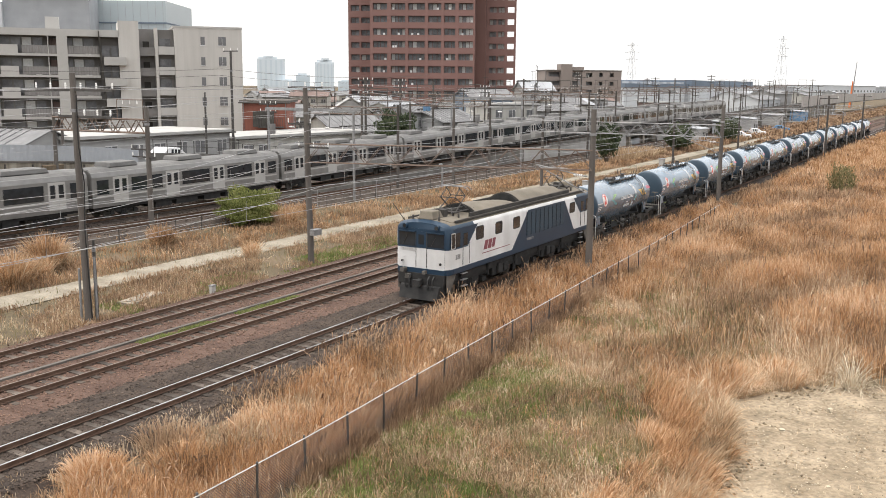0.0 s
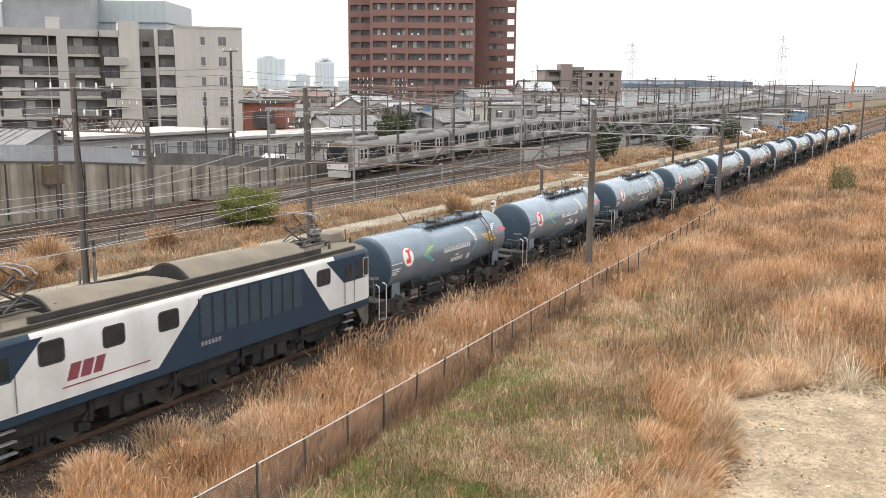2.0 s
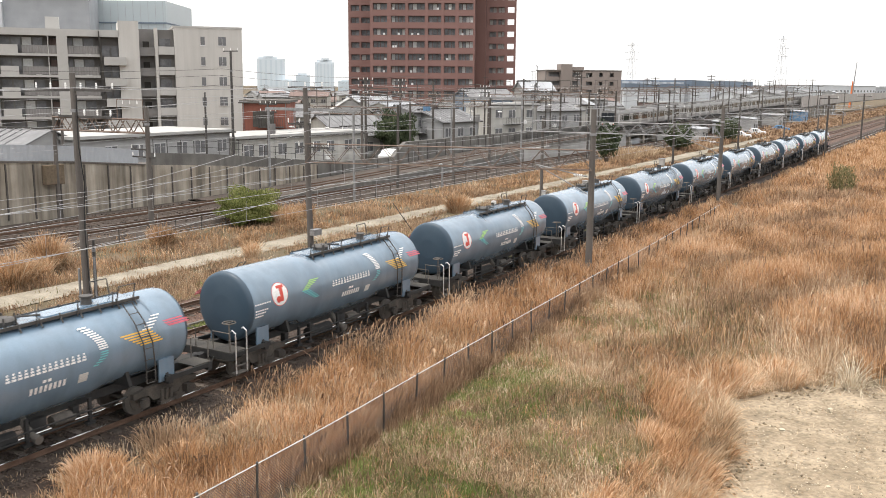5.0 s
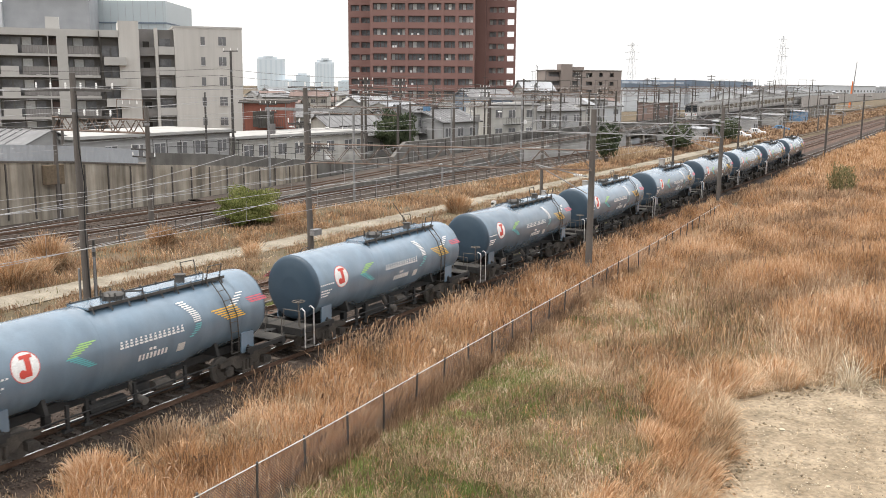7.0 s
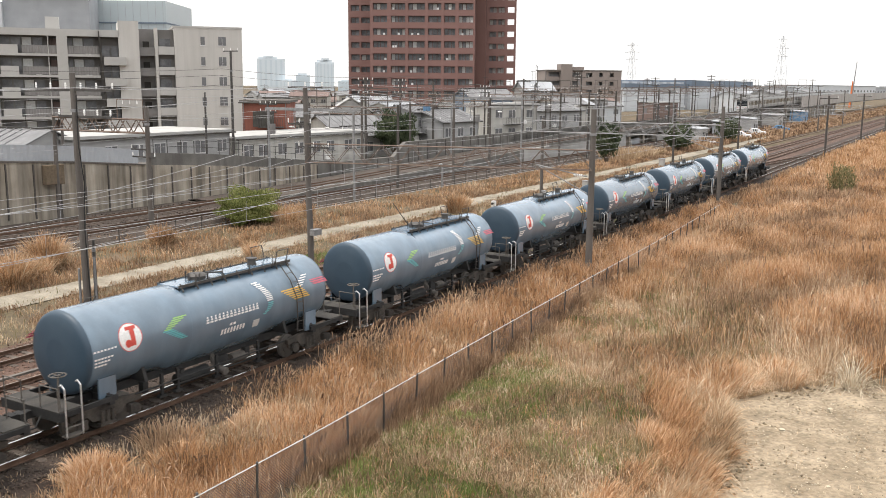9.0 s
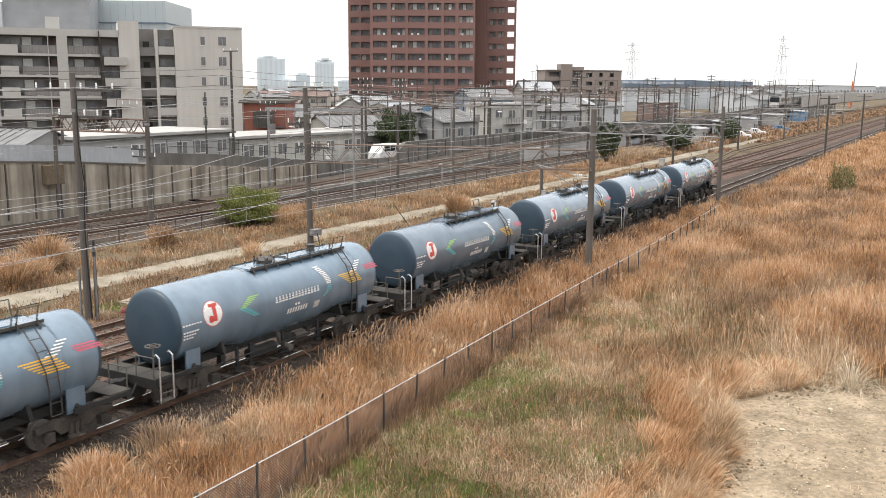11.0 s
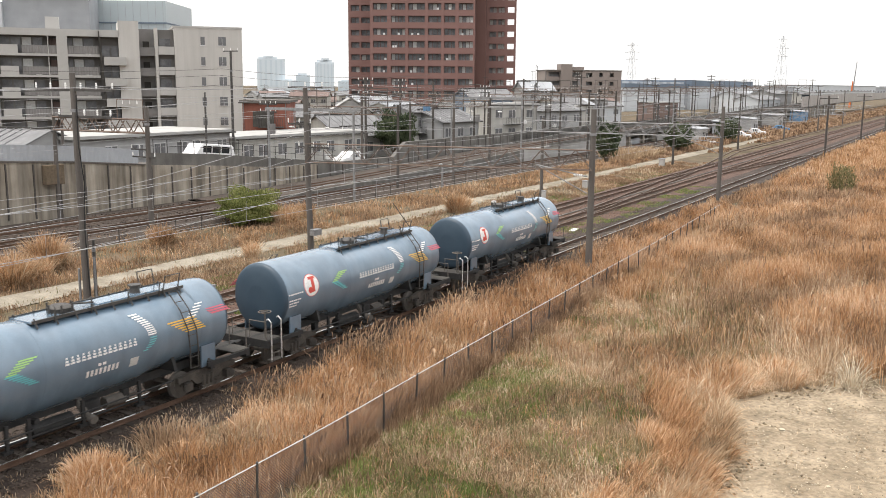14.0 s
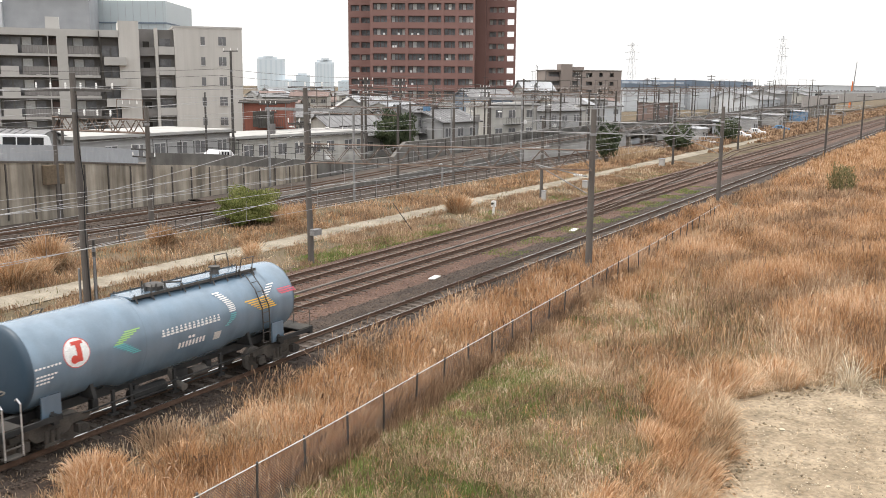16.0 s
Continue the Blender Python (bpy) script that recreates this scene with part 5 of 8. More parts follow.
def pole(x, y, h, r=0.19, lean=(0, 0), label="tapered grey concrete catenary pole", base=-0.6, arms=(), steel=False):
    t = thing("catenary_pole", pose(x, y, base), label, "pole", "catenary poles")
    top = (lean[0], lean[1], h)
    # past x=190 the lighter pole paint stands in for distance haze
    part("shaft", S().rod((0, 0, 0), top, r, r * 0.72, 12), M["darksteel"] if steel else M["old_pole" if 90 < x < 190 else "pole"], t, smooth=True)
    part("band", S().rod((lean[0] * 0.85, lean[1] * 0.85, h * 0.85), (lean[0] * 0.86, lean[1] * 0.86, h * 0.85 + 0.14), r * 0.95, r * 0.95, 12), M["steel"], t)
    for z, y0, y1 in arms:
        k = z / h
        ox, oy = lean[0] * k, lean[1] * k
        a = S().span(ox - 0.05, ox + 0.05, oy + y0, oy + y1, z - 0.05, z + 0.05)
        arm = part("crossarm", a, M["darksteel"], t, "steel crossarm with insulators")
        m = max(2, int((y1 - y0) / 0.8))
        for i in range(m + 1):
            ob = new("insulator", INSULATOR)
            ob.parent = arm
            ob.location = (ox, oy + y0 + (y1 - y0) * i / m, z + 0.05)
    return t


def gantry(name, a, b, z0, z1, n, label, steel="steel", r=0.024):
    """A lattice beam from a to b between the heights z0 and z1."""
    d = math.degrees(math.atan2(b[1] - a[1], b[0] - a[0]))
    ln = math.hypot(b[0] - a[0], b[1] - a[1])
    t = thing(name, pose(a[0], a[1], 0, 0, 0, d), label, "gantry", "lattice gantries")
    for y in (-0.22, 0.22):
        for z in (z0, z1):
            part("chord", S().rod((0, y, z), (ln, y, z), r * 1.45, n=6), M[steel], t)
    for i in range(n):
        xa, xb = ln * i / n, ln * (i + 1) / n
        xm = (xa + xb) / 2
        for y in (-0.22, 0.22):
            part("brace", S().rod((xa, y, z0), (xm, y, z1), r, n=5).rod((xm, y, z1), (xb, y, z0), r, n=5), M[steel], t)
    return t


pole(46.4, 17.8, 9.25, 0.2, label="weathered concrete catenary pole beside the fence")
pole(79.0, 18.9, 8.9, 0.2)
pole(26.25, 33.2, 10.8, 0.17, (-0.12, 0.0), arms=((10.1, -2.4, 2.4), (9.0, -2.2, 1.0)), label="concrete utility pole with crossarms and white insulators")
pole(41.9, 33.2, 10.3, 0.19, (-0.32, 0.0), arms=((10.25, -1.2, 1.2), (8.2, -0.3, 1.3), (6.9, -1.5, 0.6)), label="concrete catenary pole with a wide crossarm")
pole(43.7, 48.3, 8.5, 0.2, base=-0.2, arms=((5.6, 0, 1.6), (5.1, -0.6, 1.5)), label="concrete pole beside the commuter tracks")
pole(78.2, 34.9, 7.6, 0.16)
pole(26.9, 33.45, 3.6, 0.09, steel=True, label="short steel strut beside the utility pole")
for x, y, h in ((121.5, 35.3, 8.2), (158.6, 35.2, 9.5), (200, 35.3, 10), (245, 35.4, 10), (290, 35.3, 10), (139.0, 18.9, 9.5), (182, 18.9, 9.6), (228, 18.9, 9.6), (275, 18.9, 9.6), (330, 18.8, 10),
                (84, 47.6, 9.6), (122, 47.6, 9.8), (160, 47.6, 10), (198, 47.6, 10.2), (238, 47.6, 10.4), (280, 47.6, 11), (325, 47.6, 11.5), (84, 59.2, 9.4), (104, 62, 11), (128, 60.5, 11.5), (150, 60, 12.4), (205, 60, 12.5), (262, 60, 12.5), (318, 60, 13), (380, 58, 14)):
    arms = ((h - 0.4, -1.2, 1.2),) if rng.random() < 0.6 else ()
    pole(x, y, h, 0.17, (rng.uniform(-0.1, 0.1), 0), arms=arms)
gantry("gantry_beam", (46.4, 17.8), (41.6, 33.2), 5.45, 6.5, 9, "brown rusty steel lattice beam across the tracks", "rusty_steel", 0.02)
gantry("gantry_beam", (79.0, 18.9), (78.2, 36.5), 5.75, 6.75, 11, "grey steel lattice beam across the tracks")
gantry("gantry_beam", (43.7, 48.3), (43.2, 57.0), 6.5, 7.4, 6, "rusty steel lattice beam over the commuter tracks", "rusty_steel", 0.04)
pole(43.2, 57.15, 7.75, 0.17, base=-0.2, label="concrete pole against the retaining wall")
fr = thing("feeder_frame", pose(43.6, 48.5, 7.3), "thin steel frame with white insulators on a lattice beam", "frame")
part("frame_bar", S().path([(0, 0, 0.1), (0, 0, 1.4), (-0.1, 2.4, 1.4), (-0.1, 2.4, 0.1)], 0.035, 6), M["rusty_steel"], fr, "thin rusty bars")
for i in range(3):
    ob = new("insulator", INSULATOR)
    ob.parent, ob.location = fr, (-0.05, 0.5 + 0.7 * i, 1.1)
for x in (84, 122, 160, 198, 238):
    gantry("gantry_beam", (x, 47.6), (x, 59.4), 7.6 + rise(x) * 0.6, 8.3 + rise(x) * 0.6, 8, "brown steel lattice beam over the commuter tracks", "rusty_steel")
for x in (121.5, 158.6, 200):
    gantry("gantry_beam", (x, 18.9), (x, 35.3), 5.8, 6.6, 9, "grey steel lattice beam across the tracks")


def droppers(x, yy, z0, z1, lab):
    """A cantilever that carries the contact wire."""
    t = thing("cantilever", pose(x, yy, 0), lab, "cantilever", "catenary cantilevers")
    part("tube", S().rod((0, 0, z0 + 0.9), (0, 3.0, z1), 0.035, n=6).rod((0, 0, z0), (0, 3.0, z1), 0.03, n=6), M["steel"], t)
    s = S()
    insulator(s, (0, 0.3, z0 + 0.95), (0, 0.5, 0.0), 4, 0.08)
    part("insulator", s, M["insul"], t)
    return t


droppers(46.3, 18.0, 4.2, 5.6, "steel cantilever holding the contact wire over the track")
droppers(79.0, 19.1, 4.4, 5.6, "steel cantilever holding the contact wire over the track")


def wire(pts, r, label, name="overhead_wire", material="wire"):
    solid(name, S().path(pts, r, 4), M[material], label, "wire", "", "overhead wires")


def sag(xa, xb, y, za, zb, dip, n=8):
    return [(xa + (xb - xa) * i / n, y, za + (zb - za) * i / n - dip * 4 * (i / n) * (1 - i / n)) for i in range(n + 1)]


for y, zc in ((D, 5.13), (26.42, 5.15), (30.0, 5.15), (50.0, 5.4)):
    wire([(-120, y, zc), (320, y, zc)], 0.009, "thin contact wire above a railway track")
    m = []
    for k in range(9):
        m += sag(-118.0 + 41.0 * k + (5.0 if y > 45 else 0), -118.0 + 41.0 * (k + 1) + (5.0 if y > 45 else 0), y, zc + 1.05, zc + 1.05, 0.6, 6)
    wire(m, 0.009, "sagging carrier wire above a railway track")
    dr = S()
    for k in range(60):
        x = -20 + 4.0 * k
        dr.rod((x, y, zc), (x, y, zc + 0.7), 0.006, n=4)
    solid("wire_droppers", dr, M["wire"], "thin dropper wires of the overhead line", "wire", "stuff")
wire([(x, YC, rise(x) + 5.0) for x in (-120, 50, 70, 90, 120, 160, 200, 250, 320)], 0.014, "contact wire above the climbing commuter track")
# feeders on the poles beside the service road
for y, za, zb, zc in ((33.0, 5.0, 7.3, 7.2), (33.4, 4.75, 6.3, 6.3), (33.2, 4.2, 5.9, 5.6), (34.2, 9.6, 9.7, 8.0), (31.5, 9.65, 9.75, 8.0), (33.3, 8.6, 9.6, 8.2), (32.0, 3.0, 4.2, 4.6)):
    wire(sag(-14, 26.25, y, za - 0.3, za, 0.3) + sag(26.25, 41.8, y, za, zb, 0.15) + sag(41.8, 78.2, y, zb, zc, 0.5) + sag(78.2, 121.5, y, zc, zc + 0.5, 0.6) + sag(121.5, 158.6, y, zc + 0.5, zc + 0.5, 0.6), 0.012, "grey feeder wire strung between roadside poles")
for y, z in ((48.2, 7.3), (49.6, 7.35), (57.2, 7.2), (59.2, 8.6), (59.4, 8.0)):
    wire(sag(-5, 43.7, y, z, z, 0.5) + sag(43.7, 84, y, z, z + 1.3, 0.5) + sag(84, 122, y, z + 1.3, z + 1.5, 0.5) + sag(122, 160, y, z + 1.5, z + 1.7, 0.5), 0.012, "grey feeder wire along the commuter line")
for y, z in ((62.5, 11.2), (63.0, 10.6), (62.6, 9.7)):
    wire(sag(20, 66, y, z, z, 0.6) + sag(66, 104, y, z, z, 0.6), 0.016, "black street cable between poles", material="darksteel")
pole(67.92, 63.2, 12.9, 0.15, label="tall thin street pole with cables", base=0.0, steel=True, arms=((12.9, -0.9, 0.9),))
pole(64.5, 63.4, 9.0, 0.12, label="thin street pole with cables", base=0.0, steel=True)
pole(46.8, 61.0, 7.3, 0.14, label="street pole beside the grey sheet fence", base=0.0)


# ---------------------------------------------------------------- signals and small track-side things
def cabinet(x, y, h, w, label, z=-0.45):
    t = thing("track_cabinet", pose(x, y, z), label, "cabinet", "track-side cabinets")
    part("body", S().box(0, 0, h / 2, w, w * 0.8, h), M["parapet"], t, bevel=0.02)
    part("lid", S().box(0, 0, h + 0.03, w * 1.12, w * 0.95, 0.06), M["steel"], t)
    part("foot", S().box(0, 0, 0.04, w * 1.1, w * 0.9, 0.08), M["concrete"], t)


cabinet(76.8, 34.0, 0.9, 0.4, "small pale grey track-side cabinet")
cabinet(88.5, 34.6, 0.8, 0.6, "small pale grey track-side cabinet")
cabinet(120.0, 36.3, 1.0, 0.8, "white track-side cabinet beside the road")
cabinet(32.5, 31.9, 0.5, 0.25, "short dark marker box beside the track")
sg = thing("ground_signal", pose(66.0, 33.6, -0.5), "white dwarf signal beside the track", "signal")
part("post", S().rod((0, 0, 0), (0, 0, 0.7), 0.09, n=10), M["insul"], sg)
part("head", S().box(0, 0, 0.95, 0.3, 0.34, 0.5), M["insul"], sg, bevel=0.03)
part("hood", S().rod((-0.15, 0, 1.0), (-0.3, 0, 0.98), 0.09, n=10), M["darksteel"], sg)
for x, y, h in ((54.8, 34.2, 2.2),):
    st = thing("leaning_rod", pose(x, y, -0.5), "thin dark rod leaning beside the tracks", "rod")
    part("rod", S().rod((0, 0, 0), (-1.3, 0.9, h), 0.03, n=6), M["darksteel"], st)
for x, y in ((30.2, 34.3),):
    cv = thing("concrete_cover", pose(x, y, -0.5, 0, 0, 12), "flat concrete pit cover in the weeds", "pit cover")
    part("frame", S().span(-1.3, 1.3, -0.45, 0.45, 0, 0.16), M["road"], cv, bevel=0.02)
    part("slab", S().span(-1.1, 1.1, -0.3, 0.3, 0.16, 0.19), M["concrete"], cv)
pl = thing("white_plate", pose(41.0, 24.3, -0.2, 0, 0, 8), "white plate lying on the ballast", "plate")
part("plate", S().box(0, 0, 0.04, 0.9, 0.35, 0.05), M["insul"], pl, bevel=0.01)
pl2 = thing("white_plate", pose(60.5, 24.4, -0.2, 0, 0, 8), "white plate lying on the ballast", "plate")
part("plate", S().box(0, 0, 0.04, 1.2, 0.4, 0.05), M["insul"], pl2, bevel=0.01)
vent = thing("bent_pipe", pose(79.5, 46.3, -0.5), "grey bent vent pipe beside the commuter tracks", "pipe")
part("pipe", S().path([(0, 0, 0), (0, 0, 2.3), (-0.15, 0, 2.6), (-0.5, 0, 2.6), (-0.65, 0, 2.4)], 0.11, 8), M["steel"], vent)
bxs = thing("pole_box", pose(41.9, 32.85, 1.4), "grey box fixed to a concrete pole", "box")
part("box", S().box(0, 0, 0, 0.7, 0.35, 0.35), M["steel"], bxs, bevel=0.02)
tb = thing("plywood_box", pose(43.0, 57.3, 3.3), "brown plywood box on the retaining wall", "box")
part("box", S().box(0, 0, 0, 1.5, 0.5, 1.4), M["bark"], tb, bevel=0.03)


# ---------------------------------------------------------------- blades, tufts and bushes
def blades(name, base, h, w, lean, material, label, category="grass", top_wide=0.35):
    """One mesh of many bent blades: base N x 3, height, width and a lean vector per blade."""
    n = len(h)
    a = nrng.uniform(0, np.pi, n)
    wx, wy = np.cos(a) * w / 2, np.sin(a) * w / 2
    v = np.zeros((n, 7, 3))
    for k, (t, q) in enumerate(((0.0, 0.8), (0.5, 1.0), (0.82, 0.6 + top_wide))):
        cx = base[:, 0] + lean[:, 0] * h * t * t
        cy = base[:, 1] + lean[:, 1] * h * t * t
        cz = base[:, 2] + h * t * (1 - 0.25 * t * (lean[:, 0] ** 2 + lean[:, 1] ** 2))
        v[:, 2 * k] = np.stack([cx - wx * q, cy - wy * q, cz], 1)
        v[:, 2 * k + 1] = np.stack([cx + wx * q, cy + wy * q, cz], 1)
    v[:, 6] = np.stack([base[:, 0] + lean[:, 0] * h, base[:, 1] + lean[:, 1] * h, base[:, 2] + h * (1 - 0.45 * (lean[:, 0] ** 2 + lean[:, 1] ** 2))], 1)
    off = (np.arange(n) * 7)[:, None]
    loops = np.concatenate([off + np.array([0, 1, 3, 2]), off + np.array([2, 3, 5, 4]), off + np.array([4, 5, 6])], 1).ravel()
    starts = ((np.arange(n) * 11)[:, None] + np.array([0, 4, 8])).ravel()
    me = bpy.data.meshes.new(name)
    me.vertices.add(7 * n)
    me.vertices.foreach_set("co", v.ravel())
    me.loops.add(11 * n)
    me.loops.foreach_set("vertex_index", loops.astype(np.int32))
    me.polygons.add(3 * n)
    me.polygons.foreach_set("loop_start", starts.astype(np.int32))
    me.materials.append(M[material])
    me.update(calc_edges=True)
    return tagged(new(name, me), label, category, "", "stuff")


def field(x, y, scale, seed):
    """Smooth uneven noise from 0 to 1."""
    r = np.random.default_rng(seed)
    out = np.zeros_like(x)
    for k in range(7):
        ax, ay = r.normal(0, 1 / scale, 2) * (1 + 0.55 * k)
        out += np.sin(ax * x * 3 + ay * y * 3 + r.uniform(0, 6.28)) / (1 + 0.4 * k)
    return 0.5 + 0.5 * np.tanh(out * 0.7)


def scatter(n, x0, x1, lo, hi, power=1.0):
    x = x0 + (x1 - x0) * nrng.uniform(0, 1, n) ** power
    f = nrng.uniform(0, 1, n)
    a, b = lo(x), hi(x)
    return x, a + (b - a) * f


def lean_of(n, amount, wind=(0.0, 0.0)):
    a = nrng.uniform(0, 2 * np.pi, n)
    k = np.abs(nrng.normal(0, amount, n)).clip(0, 1.1)
    return np.stack([np.cos(a) * k + wind[0], np.sin(a) * k + wind[1]], 1)


def low_ground(x, y):
    """0 on the matted ground between fence and dirt lot, 1 in the tall reeds behind it."""
    edge = np.interp(y, [0, 6, 9, 12, 14, 16], [33.0, 36.0, 44.0, 49.0, 44.0, 40.0])
    return ((x - edge + 7.0 * (field(x, y, 2.4, 77) - 0.5)) / 4.0).clip(0.0, 1.0)


def stand(name, n, x0, x1, lo, hi, h0, h1, w, amount, material, label, keep=0.0, seed=1, power=1.0, z=-0.55, wind=(0, 0), patch=4.0, plume=0.0, fade=0.0, head="straw"):
    x, y = scatter(n, x0, x1, lo, hi, power)
    f = field(x, y, patch, seed)
    ok = f > keep
    if fade:
        ok &= nrng.uniform(0, 1, len(x)) < (x - x0 + 0.25 * fade + 0.5 * fade * (field(x, y, 2.0, seed + 50) - 0.5)) / fade
    ok &= ~((x > 9) & (x < 33.5) & (y < np.interp(x, [9, 20, 25.5, 30, 31.5, 33.5], [4.6, 4.9, 5.2, 6.6, 5.6, 4.0])))
    if name in ("reed_field", "russet_weeds"):
        ok &= nrng.uniform(0, 1, len(x)) < 0.03 + 0.97 * low_ground(x, y)
    x, y, f = x[ok], y[ok], f[ok]
    m = len(x)
    h = (h0 + (h1 - h0) * f * nrng.uniform(0.6, 1.1, m)) * nrng.uniform(0.65, 1.15, m)
    ww = 1.25 * w * (0.6 + 0.8 * nrng.uniform(0, 1, m)) * np.maximum(1.0, x / 55.0)
    base, ln = np.stack([x, y, np.full(m, z)], 1), lean_of(m, amount, wind)
    ob = blades(name, base, h, ww, ln, material, label)
    if plume:
        s = nrng.uniform(0, 1, m) < plume
        tip = np.stack([x + ln[:, 0] * h * 0.85, y + ln[:, 1] * h * 0.85, z + h * (0.93 - 0.3 * (ln ** 2).sum(1))], 1)[s]
        blades("reed_plumes", tip, h[s] * 0.2 + 0.05, ww[s] * 2.6, ln[s] * 1.6 + np.array([0.25, -0.1]), head, "feathery pale seed heads of dry reeds", top_wide=0.5)
    return ob


fx, fv = [p[0] for p in FENCE] + [95, 140, 300], [p[1] for p in FENCE] + [18.4, 19.2, 19.3]


def fence_y(x):
    return np.interp(x, fx, fv)


# reeds between the fence and the near track
stand("reed_bed", 52000, 21, 80, lambda x: fence_y(x) + 0.15, lambda x: np.interp(x, [21, 26, 32, 80], [17.4, 19.3, 19.7, 19.6]), 0.55, 1.35, 0.014, 0.3, "reed", "tall dry orange reeds between fence and track", 0.18, 3, 0.9, plume=0.06, head="dull")
stand("weed_bed", 17000, 8, 34, lambda x: fence_y(x) + 0.1, lambda x: np.interp(x, [8, 20, 34], [19.5, 19.6, 19.9]), 0.2, 0.6, 0.010, 0.5, "dull", "short brown dry grass beside the ballast", 0.35, 8)
stand("reed_bed", 26000, 9, 24, lambda x: fence_y(x) + 0.2, lambda x: np.interp(x, [9, 22], [18.3, 18.9]), 0.5, 1.2, 0.011, 0.4, "reed", "dry orange reeds beside the fence", 0.3, 21, plume=0.05, head="dull")
# the wide reed field beyond the fence
stand("reed_field", 190000, 31, 105, lambda x: np.maximum(0.02 * x - 1.5, -2.0), lambda x: fence_y(x) - 0.3, 0.55, 1.5, 0.015, 0.33, "reed", "wide field of tall dry orange reeds", 0.12, 5, 1.15, plume=0.03, patch=6, fade=13, head="dull")
stand("reed_field", 60000, 100, 300, lambda x: 0.02 * x - 1.0, lambda x: np.interp(x, [100, 140, 300], [18.4, 19.2, 19.3]), 0.9, 1.7, 0.018, 0.3, "reed", "wide field of tall dry orange reeds far along the line", 0.05, 6, 1.3, plume=0.02, patch=9, head="reed")
stand("dull_weeds", 36000, 30, 110, lambda x: np.maximum(0.02 * x - 1.5, -2.0), lambda x: fence_y(x) - 0.3, 0.4, 1.2, 0.014, 0.4, "dull", "brown dead weeds among the reeds", 0.55, 14, 1.2, patch=7)
stand("straw_litter", 62000, 20, 52, lambda x: np.maximum(0.1 * x, 3.0), lambda x: fence_y(x) - 0.2, 0.12, 0.5, 0.012, 0.85, "straw", "matted pale straw lying on the slope", 0.35, 9, 1.2, patch=5)
# mixed grass in front of the fence
stand("short_grass", 27000, 12, 36, lambda x: np.full_like(x, 4.0), lambda x: fence_y(x) - 0.15, 0.08, 0.34, 0.010, 0.7, "straw", "short matted straw-coloured grass", 0.1, 12, patch=3)
stand("green_grass", 80000, 12, 38, lambda x: np.interp(x, [12, 22, 38], [7.6, 10.6, 14.0]), lambda x: fence_y(x) - 0.1, 0.08, 0.28, 0.010, 0.6, "grass", "patches of fresh green grass", 0.3, 16, patch=2.2)
stand("tall_straw", 30000, 14, 34, lambda x: np.full_like(x, 4.6), lambda x: np.interp(x, [14, 22, 28, 34], [8.0, 7.4, 8.6, 11.5]), 0.35, 0.95, 0.012, 0.55, "reed", "leaning dry grass beside the dirt lot", 0.45, 19, wind=(0.05, -0.3), patch=1.2)
stand("fence_weeds", 24000, 9, 60, lambda x: fence_y(x) - 0.35, lambda x: fence_y(x) + 0.15, 0.4, 1.05, 0.011, 0.35, "dull", "dead brown weeds tangled along the fence", 0.2, 23)
# verges along the far tracks and the service road
stand("verge_weeds", 52000, 14, 130, lambda x: np.full_like(x, 32.4), lambda x: np.full_like(x, 37.7), 0.12, 0.5, 0.018, 0.5, "dull", "brown low weeds along the service road", 0.3, 31, 1.5)
stand("verge_straw", 16000, 16, 120, lambda x: np.full_like(x, 32.4), lambda x: np.full_like(x, 37.8), 0.15, 0.6, 0.014, 0.6, "straw", "pale dry grass along the service road", 0.5, 151, 1.4, patch=2.5)
stand("verge_orange", 16000, 18, 130, lambda x: np.full_like(x, 40.6), lambda x: np.full_like(x, 46.6), 0.2, 0.75, 0.016, 0.5, "reed", "orange dry grass behind the service road", 0.5, 153, 1.4, patch=2.5)
stand("verge_olive", 14000, 18, 120, lambda x: np.full_like(x, 32.0), lambda x: np.full_like(x, 46.4), 0.1, 0.4, 0.018, 0.5, "olive", "dull green weeds along the service road", 0.55, 155, 1.4, patch=2.5)
stand("verge_grass", 20000, 28, 110, lambda x: np.full_like(x, 31.6), lambda x: np.full_like(x, 35.0), 0.08, 0.26, 0.02, 0.5, "grass", "fresh green grass beside the track", 0.6, 35, 1.3)
stand("verge_weeds", 54000, 16, 160, lambda x: np.full_like(x, 40.5), lambda x: np.full_like(x, 46.8), 0.15, 0.6, 0.02, 0.5, "dull", "brown low weeds behind the service road", 0.25, 37, 1.5)
stand("track_grass", 7000, 22, 36, lambda x: np.full_like(x, 27.15), lambda x: np.full_like(x, 27.9), 0.04, 0.16, 0.016, 0.6, "grass", "thin green grass growing between two tracks", 0.3, 41, z=-0.21)
stand("track_grass", 7000, 48, 95, lambda x: np.full_like(x, 23.3), lambda x: np.full_like(x, 25.5), 0.04, 0.16, 0.02, 0.6, "grass", "thin green grass growing between two tracks", 0.45, 44, z=-0.21)


def tuft(x, y, n, r, h, material, label, spread=0.55, w=0.016, z=-0.55, name="grass_tuft"):
    a, q = nrng.uniform(0, 6.283, n), np.sqrt(nrng.uniform(0, 1, n))
    bx, by = x + r * q * np.cos(a), y + r * q * np.sin(a)
    out = np.stack([np.cos(a), np.sin(a)], 1) * (q * spread * nrng.uniform(0.3, 1.5, n))[:, None] + nrng.normal(0, 0.17, (n, 2))
    ob = blades(name, np.stack([bx, by, np.full(n, z)], 1), h * nrng.uniform(0.3, 1.1, n) * (1 - 0.25 * q), w * nrng.uniform(0.5, 1.3, n), out, material, label)
    ob["kind"] = ""
    return tagged(ob, label, "grass tuft", "grass tufts", "thing")


